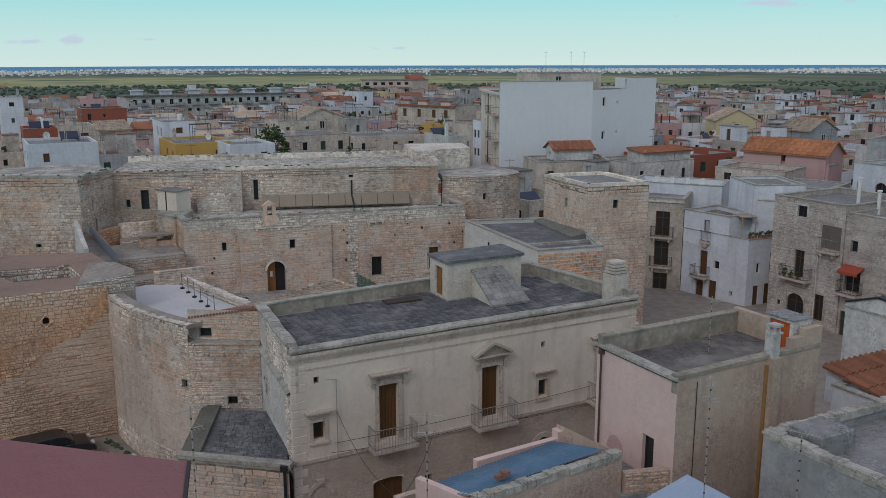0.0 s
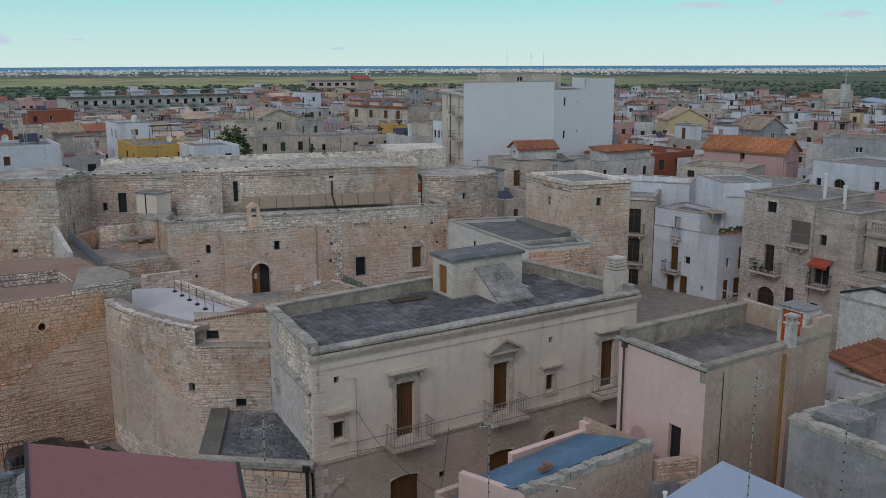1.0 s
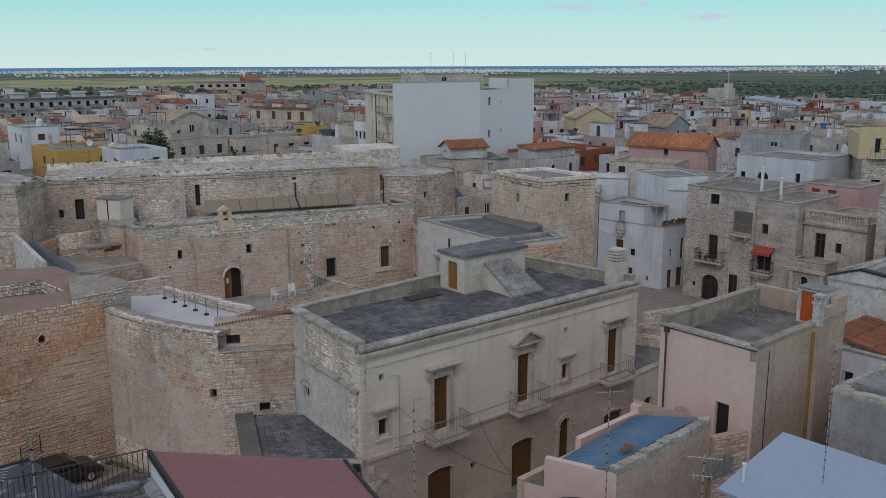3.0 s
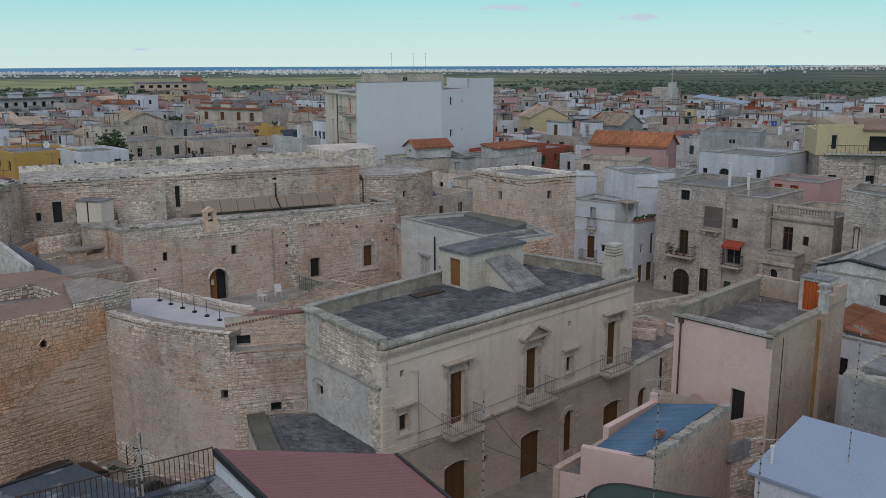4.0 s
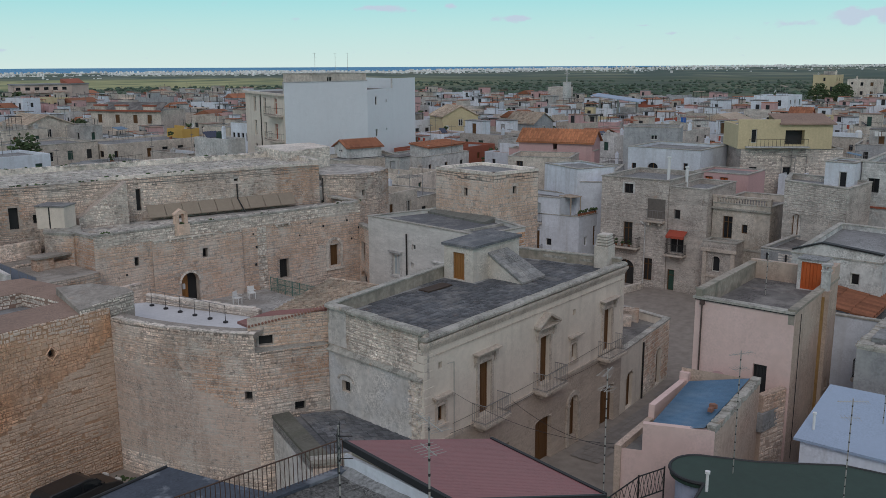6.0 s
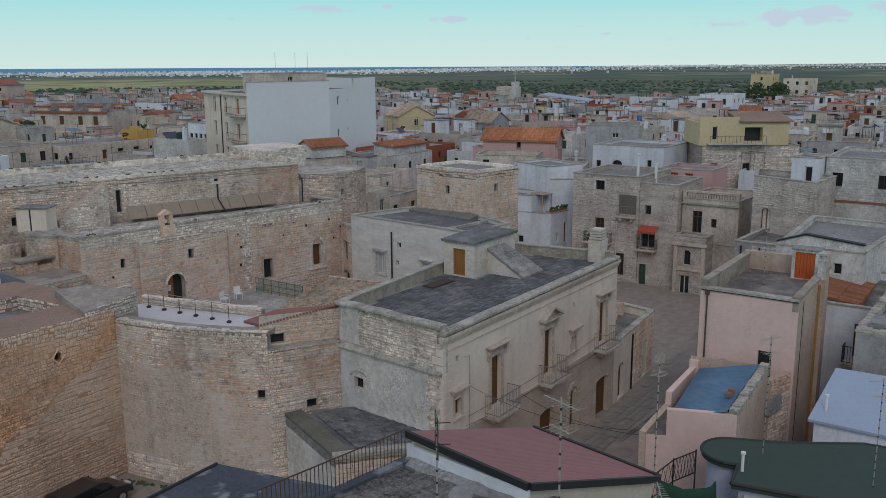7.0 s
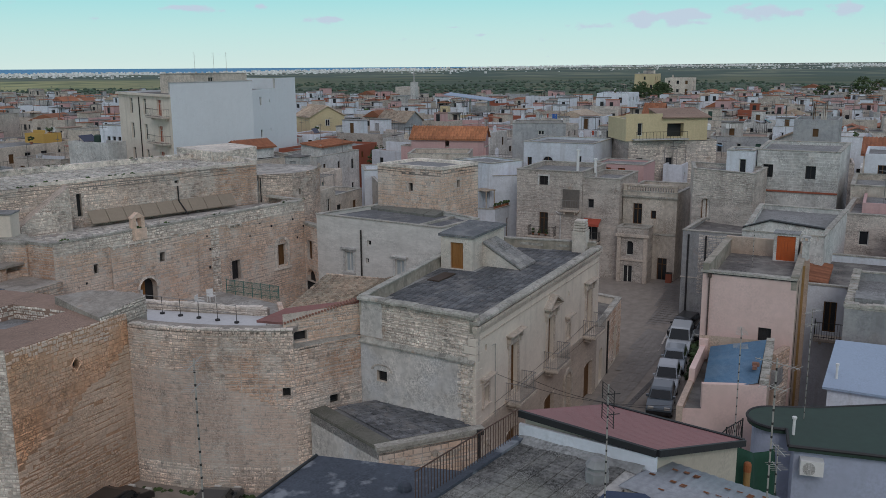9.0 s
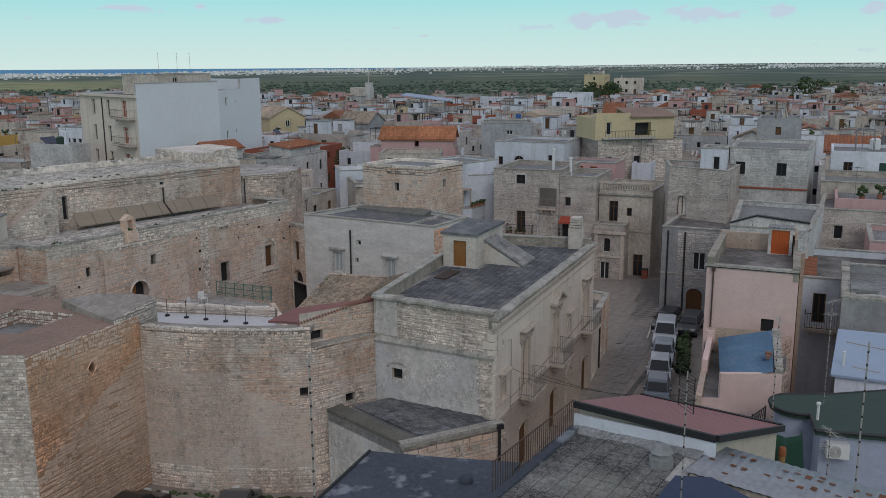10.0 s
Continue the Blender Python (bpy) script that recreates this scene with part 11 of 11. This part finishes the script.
# ---- trees ----
def tree(x, y, h, r, seed, dark=True, z=None):
    rng = random.Random(seed)
    zg = ground_z(x, y) if z is None else z
    T = thing("tree", "dark green leafy tree with an uneven crown", "tree", (x, y, zg), "town trees")
    g = Geo()
    g.tube((0, 0, -0.2), (0.1, 0, h * 0.45), 0.05 * h * 0.5, 7, 0.025 * h * 0.5)
    for i in range(5):
        a = rng.uniform(0, 6.28)
        g.tube((0.05, 0, h * rng.uniform(0.3, 0.45)), (r * 0.6 * math.cos(a), r * 0.6 * math.sin(a), h * rng.uniform(0.55, 0.8)), 0.012 * h, 5, 0.004 * h)
    g.ob("trunk", M["bark"]).parent = T
    g = Geo()
    for _ in range(150):
        a, q = rng.uniform(0, 6.28), rng.random() ** 0.5
        zz = rng.uniform(0.35, 1.0)
        k = math.sin(math.pi * min(1, (zz - 0.25) / 0.8)) ** 0.6
        blob(g, rng, (r * q * k * math.cos(a), r * q * k * math.sin(a), h * zz), rng.uniform(0.07, 0.17) * r, 0.8, 5)
    for _ in range(500):
        a, q = rng.uniform(0, 6.28), rng.uniform(0.6, 1.12)
        zz = rng.uniform(0.35, 1.03)
        k = math.sin(math.pi * min(1, max(0, (zz - 0.25) / 0.8))) ** 0.6
        p = Vector((r * q * k * math.cos(a), r * q * k * math.sin(a), h * zz))
        u = Vector((rng.uniform(-1, 1), rng.uniform(-1, 1), rng.uniform(-1, 1))).normalized() * 0.06 * r
        w = Vector((rng.uniform(-1, 1), rng.uniform(-1, 1), rng.uniform(-1, 1))).normalized() * 0.06 * r
        g.add([p - u, p + w, p + u, p - w], [(0, 1, 2, 3)])
    g.ob("crown", M["leaf"]).parent = T
    return T


tree(88, 84, 8.6, 1.9, 1)
tree(90.5, 82, 8.2, 1.6, 2)
tree(36.8, 118, 12.5, 2.6, 3)
tree(38.2, 121, 11.5, 2.4, 4)
tree(63, 152, 12, 2.8, 5)
tree(112, 128, 10, 3, 6)
for i, (y, h, r) in enumerate(((9, 11, 4.0), (15, 14, 4.6), (22, 16, 5.0), (27, 17, 4.4), (33, 13, 4.8), (40, 14, 4.4), (47, 10, 4.0), (54, 9, 3.6))):
    tree(300 + 9 * (i % 3), y, h, r, 20 + i)
for i in range(6):
    tree(302 + 9 * (i % 3), 92 + 2.6 * i, 15 - 1.5 * (i % 2), 4.2, 40 + i)
for i in range(2):
    tree(196 + 9 * i, 134 - 5 * i, 10, 3.4, 60 + i)
for i in range(10):
    tree(60 + 13 * i, 330 + (i * 17 % 25), 10 + i % 4, 4.5, 80 + i)


back_houses()


# ---- cars ----
CAR_PAINT = {"slate": paint_mat("slate_blue_car_paint", (0.11, 0.14, 0.17)), "silver": paint_mat("silver_car_paint", (0.30, 0.34, 0.38)), "white": paint_mat("white_car_paint", (0.5, 0.53, 0.56)), "black": paint_mat("black_car_paint", (0.015, 0.016, 0.018)),
             "blue": paint_mat("pale_blue_car_paint", (0.30, 0.38, 0.46)), "grey": paint_mat("dark_grey_car_paint", (0.05, 0.055, 0.06))}


def car(x, y, yaw, paint, label, L=3.5, W=1.52, H=1.42, van=False):
    C = thing("car", label, "car", (x, y, ground_z(x, y)), "parked cars")
    C.rotation_euler.z = radians(yaw)
    hl = L / 2
    top = 0.95 if not van else 1.05
    low = [(-hl, 0.35), (-hl + 0.05, 0.8), (-hl + 0.12, top - 0.02), (hl - 1.05, top - 0.02), (hl - 0.25, top - 0.2), (hl - 0.02, 0.62), (hl, 0.35)]
    cab = [(-hl + 0.12, top - 0.02), (-hl + 0.22, H - 0.1), (-hl + 0.5, H), (hl - 1.75, H), (hl - 1.5, H - 0.06), (hl - 0.95, top - 0.03)]

    def loft(prof, halfs, name, m, parent):
        v, n = [], len(prof)
        rows = len(halfs)
        for hw in halfs:
            for (px, pz) in prof:
                v.append((px, hw[0] * (1 - hw[1] * max(0, (pz - top) / (H - top) if pz > top else 0)), pz))
        f = []
        for r in range(rows - 1):
            f += [(r * n + i, r * n + (i + 1) % n, (r + 1) * n + (i + 1) % n, (r + 1) * n + i) for i in range(n)]
        f += [tuple(range(n - 1, -1, -1)), tuple(range((rows - 1) * n, rows * n))]
        o = mesh_ob(name, v, f, m, parent)
        b = o.modifiers.new("round", "BEVEL")
        b.width, b.segments, b.limit_method = 0.05, 2, "ANGLE"
        return o
    body = loft(low, [(-W / 2, 0), (W / 2, 0)], "body", CAR_PAINT[paint], C)
    cabin = loft(cab, [(-W / 2 + 0.06, 0.14), (W / 2 - 0.06, 0.14)], "cabin", CAR_PAINT[paint], C)
    hw = W / 2 - 0.05
    tp = H - 0.1
    def pane(q, parent):
        g = Geo()
        g.add(q, [(0, 1, 2, 3)])
        o = g.ob("window", M["windscreen"], parent)
        o.modifiers.new("thick", "SOLIDIFY").thickness = 0.02
    k = 0.86
    pane([(hl - 0.96, -hw + 0.1, top + 0.02), (hl - 0.96, hw - 0.1, top + 0.02), (hl - 1.48, (hw - 0.1) * k, tp + 0.02), (hl - 1.48, -(hw - 0.1) * k, tp + 0.02)], C)
    pane([(-hl + 0.105, hw - 0.12, top + 0.05), (-hl + 0.105, -hw + 0.12, top + 0.05), (-hl + 0.2, -(hw - 0.12) * k, tp), (-hl + 0.2, (hw - 0.12) * k, tp)], C)
    for sgn in (-1, 1):
        for a, b in ((-hl + 0.35, -0.15), (-0.05, hl - 1.35)):
            q = [(a, sgn * (hw + 0.005), top + 0.04), (b + (0.28 if b > 0 else 0), sgn * (hw + 0.005), top + 0.04), (b, sgn * hw * 0.885, tp - 0.02), (a + 0.05, sgn * hw * 0.885, tp - 0.02)]
            pane(q if sgn < 0 else q[::-1], C)
        for wx in (-hl + 0.62, hl - 0.68):
            g = Geo()
            g.tube((wx, sgn * (W / 2 - 0.17), 0.29), (wx, sgn * (W / 2 + 0.01), 0.29), 0.29, 16)
            w = g.ob("wheel", M["tyre"], C)
            g = Geo()
            g.tube((wx, sgn * (W / 2), 0.29), (wx, sgn * (W / 2 + 0.02), 0.29), 0.18, 12)
            g.ob("rim", M["galv"], w)
        g = Geo()
        g.box(hl - 0.16, hl - 0.02, sgn * W / 2 * 0.62 - 0.16, sgn * W / 2 * 0.62 + 0.16, 0.6, 0.74)
        g.ob("headlight", M["frame"], C)
        g = Geo()
        g.box(-hl - 0.01, -hl + 0.1, sgn * W / 2 * 0.82 - 0.09, sgn * W / 2 * 0.82 + 0.09, 0.62, 0.9)
        g.ob("tail_light", M["redwall"], C)
        g = Geo()
        g.box(hl - 1.25, hl - 1.1, sgn * (W / 2 + 0.02) - 0.08, sgn * (W / 2 + 0.02) + 0.08, top, top + 0.13)
        g.ob("mirror", CAR_PAINT[paint], C)
    g = Geo()
    g.box(hl - 0.06, hl + 0.03, -W / 2 + 0.05, W / 2 - 0.05, 0.3, 0.5)
    g.ob("bumper", M["black"], C)
    return C


car(27.6, 28.7, 188, "slate", "slate-blue hatchback parked along the street")
car(31.6, 29.25, 188, "white", "white hatchback parked along the street", H=1.55)
car(35.9, 29.7, 187, "silver", "silver hatchback parked along the street")
car(40.6, 30.3, 186, "white", "white van parked along the street", L=4.2, W=1.7, H=1.8, van=True)
car(45.0, 30.9, 175, "black", "black car parked at the street corner", L=4.1)
car(44.6, 29.0, 178, "grey", "dark car parked by the stone house", L=4.0)
car(2.35, 47.3, 6, "black", "black car parked below the bastion wall", L=4.1)
car(4.3, 43.2, 20, "grey", "dark grey car parked below the curtain wall", L=4.1)


# ---- aerials and cables over the near roofs ----
def big_aerial(x, y, z0, z1, yaw=0.0, kind="comb", lean=0.0):
    A = thing("tv_aerial", "banded metal aerial mast with comb elements", "aerial", (x, y, z0), "near roof aerials")
    g = Geo()
    h = z1 - z0
    g.tube((0, 0, 0), (lean, 0, h), 0.018, 6)
    g.ob("mast", M["galv"]).parent = A
    g = Geo()
    k = 0.0
    while k < h - 0.2:
        g.tube((lean * k / h, 0, k), (lean * (k + 0.05) / h, 0, k + 0.05), 0.022, 6)
        k += 0.28
    g.ob("mast_band", M["iron"]).parent = A
    c, s = math.cos(yaw), math.sin(yaw)
    R = lambda a, b, zz: (lean * zz / h + a * c - b * s, a * s + b * c, zz)
    if kind == "comb":
        g = Geo()
        g.tube(R(-0.45, 0, h - 0.1), R(0.45, 0, h - 0.1), 0.011, 5)
        for i in range(10):
            q = 0.2 - 0.011 * i
            g.tube(R(-0.42 + i * 0.09, -q, h - 0.1), R(-0.42 + i * 0.09, q, h - 0.1), 0.0045, 4)
        tagged(g.ob("comb", M["galv"]), kind="stuff").parent = A
        g = Geo()
        g.tube(R(-0.25, 0, h - 0.6), R(0.3, 0, h - 0.6), 0.01, 5)
        for i in range(5):
            g.tube(R(-0.2 + i * 0.11, -0.22, h - 0.6), R(-0.2 + i * 0.11, 0.22, h - 0.6), 0.006, 4)
        tagged(g.ob("comb", M["galv"]), kind="stuff").parent = A
    else:
        for zc in (h - 0.25, h - 0.75):
            g = Geo()
            for b in (-0.32, 0.32):
                g.tube(R(b, 0.0, zc - 0.2), R(b, 0, zc + 0.2), 0.012, 4)
            for i in range(6):
                g.tube(R(-0.36, 0, zc - 0.2 + 0.08 * i), R(0.36, 0, zc - 0.2 + 0.08 * i), 0.008, 4)
            g.tube(R(0, 0, zc), R(0, -0.3, zc), 0.012, 4)
            tagged(g.ob("grid_panel", M["iron"]), kind="stuff").parent = A
    return A


big_aerial(-10.85, 29.5, 8.4, 15.4, 0.4)
big_aerial(-4.43, 23.05, 10.13, 13.75, 0.7, "grid")
big_aerial(-5.94, 19.34, 10.12, 15.4, 1.2)
big_aerial(4.3, 21.35, 8.9, 12.9, 0.2)
big_aerial(10.1, 19.7, 7.95, 12.2, 2.6)
big_aerial(17.4, 16.8, 7.95, 12.8, 0.9)
big_aerial(18.5, 14.6, 8.2, 11.9, 2.0)
big_aerial(0.2, 19.7, 9.6, 11.0, 0.5)
big_aerial(24.2, 23.6, 10.33, 12.6, 1.5)
big_aerial(9.6, 16.2, 7.98, 11.6, 2.2)
for x, y in ((71.5, 103), (76.5, 104), (78, 103)):
    big_aerial(x, y, 19.2, 22.2, 0.6)


def cable(name, label, a, b, sag, r=0.012):
    """A hanging cable between two points."""
    a, b = Vector(a), Vector(b)
    g = Geo()
    n = 14
    pts = [a.lerp(b, i / n) - Vector((0, 0, sag * 4 * (i / n) * (1 - i / n))) for i in range(n + 1)]
    side = (b - a).cross(Vector((0, 0, 1))).normalized() * r
    up = Vector((0, 0, r))
    g.add([p + k for p in pts for k in (side, up, -side, -up)], [(4 * i + k, 4 * i + (k + 1) % 4, 4 * i + 4 + (k + 1) % 4, 4 * i + 4 + k) for i in range(n) for k in range(4)] + [(3, 2, 1, 0), (4 * n, 4 * n + 1, 4 * n + 2, 4 * n + 3)])
    o = g.ob(name, M["black"] if r < 0.02 else M["galv"])
    return tagged(o, label, "cable", "street cables")


cable("cable", "thin cable slung across the street", (12.75, 33.2, 6.75), (11.4, 24.6, 7.2), 0.5, 0.01)
cable("cable", "thin cable slung across the street", (17.4, 33.2, 4.9), (11.45, 24.5, 7.0), 0.4)
cable("cable", "slack cable along the palazzo front", (12.4, 33.18, 4.95), (19.6, 33.12, 4.75), 0.12)
cable("cable", "slack cable along the palazzo front", (19.6, 33.12, 4.75), (28.8, 33.1, 4.6), 0.15)
cable("cable", "slack cable along the palazzo front", (12.6, 33.18, 5.35), (26.2, 33.1, 5.5), 0.1)
cable("cable", "cable strung along the old house front", (57.8, 50.2, 7.2), (57.9, 40.5, 6.3), 0.5, 0.02)
cable("cable", "cable strung along the white house front", (56.3, 59.2, 5.2), (59.0, 53.0, 4.4), 0.2, 0.02)


def conduit():
    g = Geo()
    g.tube((12.75, 33.22, 8.2), (12.75, 33.22, 4.6), 0.02, 5)
    g.tube((12.75, 33.22, 8.2), (12.3, 33.22, 8.25), 0.015, 5)
    o = g.ob("conduit", M["galv"])
    tagged(o, "thin grey conduit down the palazzo front", "conduit")


conduit()


# ---- small things ----
def plastic_chair(x, y, z, yaw):
    C = thing("plastic_chair", "white plastic garden chair in the castle court", "chair", (x, y, z), "court chairs")
    C.rotation_euler.z = yaw
    Geo().box(-0.24, 0.24, -0.24, 0.24, 0.42, 0.46).ob("seat", M["plastic"], C)
    Geo().box(-0.24, 0.24, 0.2, 0.25, 0.46, 0.88).ob("backrest", M["plastic"], C)
    for sx in (-0.21, 0.21):
        for sy in (-0.21, 0.21):
            Geo().box(sx - 0.025, sx + 0.025, sy - 0.025, sy + 0.025, 0, 0.43).ob("leg", M["plastic"], C)
        Geo().box(sx - 0.03, sx + 0.03, -0.22, 0.22, 0.64, 0.67).ob("armrest", M["plastic"], C)


plastic_chair(20.9, 58.4, 4.75, 0.3)
plastic_chair(22.4, 58.7, 4.75, -0.4)


def planter(x, y, z, seed):
    rng = random.Random(seed)
    P = thing("potted_plant", "dark leafy plant in a clay pot", "potted plant", (x, y, z), "court plants")
    Geo().lathe((0, 0, 0), [(0.16, 0), (0.22, 0.32), (0.2, 0.32)], 10).ob("pot", M["terracotta"]).parent = P
    g = Geo()
    for _ in range(14):
        blob(g, rng, (rng.uniform(-0.2, 0.2), rng.uniform(-0.2, 0.2), rng.uniform(0.35, 0.8)), rng.uniform(0.08, 0.16), 0.9, 5)
    g.ob("leaves", M["leaf"]).parent = P


planter(15.2, 57.5, 4.75, 1)
planter(15.6, 57.2, 4.75, 2)


M["meshgreen"] = mat("green_mesh", (0.09, 0.20, 0.17), var=0.2)


def green_fence():
    F = thing("mesh_fence", "low green mesh fence in the castle court", "fence", (24, 55, 4.75))
    f = Face((24.6, 59.2), (24.6, 54.6))
    g = Geo()
    for z in (5.0, 5.4, 5.8):
        g.tube(f.at(0, z, 0), f.at(f.L, z, 0), 0.02, 4)
    under(g.ob("rail", M["meshgreen"]), F)
    for i in range(7):
        g = Geo()
        s = f.L * i / 6
        g.tube(f.at(s, 4.75, 0), f.at(s, 5.85, 0), 0.03, 5)
        under(g.ob("post", M["meshgreen"]), F)
    g = Geo()
    for i in range(150):
        s = f.L * i / 149
        g.tube(f.at(s, 4.8, 0), f.at(min(s + 0.3, f.L), 5.8, 0), 0.006, 3)
    under(g.ob("mesh_infill", M["meshgreen"]), F)


green_fence()


def street_bits():
    # two dark bins on the white house wall, red bin by the corner house
    for i, (x, y) in enumerate(((58.3, 54.4), (58.0, 55.1))):
        b = thing("wheelie_bin", "dark plastic bin against the white wall", "bin", (x, y, ground_z(x, y)), "street bins")
        Geo().box(-0.22, 0.22, -0.25, 0.25, 0.05, 0.8).ob("body", M["black"], b)
        Geo().box(-0.25, 0.25, -0.28, 0.28, 0.8, 0.88).ob("lid", M["iron"], b)
    b = thing("red_bin", "red bin by the grey house door", "bin", (58.6, 35.2, ground_z(58.6, 35.2)))
    Geo().box(-0.25, 0.25, -0.25, 0.25, 0.0, 0.85).ob("body", M["redwall"], b)
    Geo().box(-0.27, 0.27, -0.27, 0.27, 0.85, 0.92).ob("lid", M["iron"], b)
    # low kerb along the parking strip and the low wall by the white house
    g = Geo()
    f = Face((24.5, 30.3), (45, 32.0))
    f.slab(g, 0, f.L, -0.4, 0.0, -0.12, 0.0)
    tagged(g.ob("kerb", M["castle_pale"]), "worn stone kerb along the parked cars", "kerb", kind="structure")
    g = Geo()
    gx = Face((24.2, 30.52), (33.5, 30.13))
    for i in range(int(gx.L / 0.5)):
        p = gx.at(i * 0.5, 0)
        z = ground_z(p.x, p.y)
        gx.slab(g, i * 0.5, i * 0.5 + 0.48, z - 0.05, z + 0.022, -0.32, 0.0)
    tagged(g.ob("gutter_slab", M["roofdark"]), "dark stone gutter channel along the street", "gutter", kind="structure")
    g = Geo()
    w = Face((49.0, 47.6), (57.2, 45.4))
    w.stones(g, -0.3, 0.9, rng=random.Random(7))
    w.slab(g, 0, w.L, -0.5, 0.9, -0.4, 0.0)
    tagged(g.ob("low_wall", M["castle_pale"]), "low stone wall at the edge of the piazza", "wall", kind="structure")
    # paving joints of the piazza: flat broad slabs, slightly uneven
    rng = random.Random(64)
    gs = Geo()
    for i in range(60):
        for j in range(9):
            x, y = 22.0 + i * 0.6 + rng.uniform(-0.03, 0.03), 30.9 + j * 0.42 + i * 0.01
            if y > 32.9 + max(0, (x - 29) * 0.09) - 0.5:
                continue
            z = ground_z(x, y) + 0.045 + rng.uniform(0, 0.008)
            gs.add([(x, y, z), (x + 0.57, y, z - 0.016), (x + 0.57, y + 0.39, z - 0.016), (x, y + 0.39, z)], [(0, 1, 2, 3)])
    tagged(gs.ob("street_paving", M["streetslab"]), "worn paving slabs of the street", "paving", kind="stuff")


def verge():
    """Ragged greenery between the parked cars and the walled yard."""
    rng = random.Random(83)
    g = Geo()
    for _ in range(150):
        t = rng.random()
        x, y = 33.0 + 9.0 * t + rng.uniform(-0.3, 0.3), 27.9 + 1.25 * t + rng.uniform(-0.35, 0.35)
        k = rng.uniform(0.1, 0.32)
        blob(g, rng, (x, y, ground_z(x, y) + rng.uniform(0.0, 0.7)), k, 0.9, 5)
    tagged(g.ob("verge_plants", M["leaf"]), "ragged green plants along the parked cars", "plants", kind="stuff")


verge()
M["streetslab"] = mat("street_slabs", (0.255, 0.23, 0.21), var=0.25, fine=4, island=0.06)
street_bits()


def rust_spots():
    """Rust patches between the ribs of the white sheet roof."""
    rng = random.Random(71)
    g = Geo()
    d, c = Vector((-2.5, 23.25, 10.3)), Vector((0.0, 22.66, 10.1))
    a, b = d + Vector((-1.3, -7.0, -0.38)), c + Vector((-1.3, -7.0, -0.38))
    for _ in range(60):
        t, s = round(rng.uniform(0.1, 0.97) * 24) / 24, rng.choice((0.2, 0.45, 0.5, 0.52, 0.75, 0.8)) + rng.uniform(-0.05, 0.05)
        e, h = 0.011, rng.uniform(0.02, 0.05)
        P = lambda tt, ss: a.lerp(d, tt).lerp(b.lerp(c, tt), ss) + Vector((0, 0, 0.02))
        g.add([P(t - e, s), P(t + e, s), P(t + e, s + h), P(t - e, s + h)], [(0, 1, 2, 3)])
    tagged(g.ob("rust_patch", M["rust"]), "brown rust patches on the white sheet roof", "rust", kind="stuff")


M["rust"] = mat("rust", (0.20, 0.075, 0.03), var=0.4, fine=9)
rust_spots()
for ob in scene.objects:
    if ob.name.startswith("stone_facing") or ob.name.startswith("roof_paving"):
        ob["kind"] = "stuff"
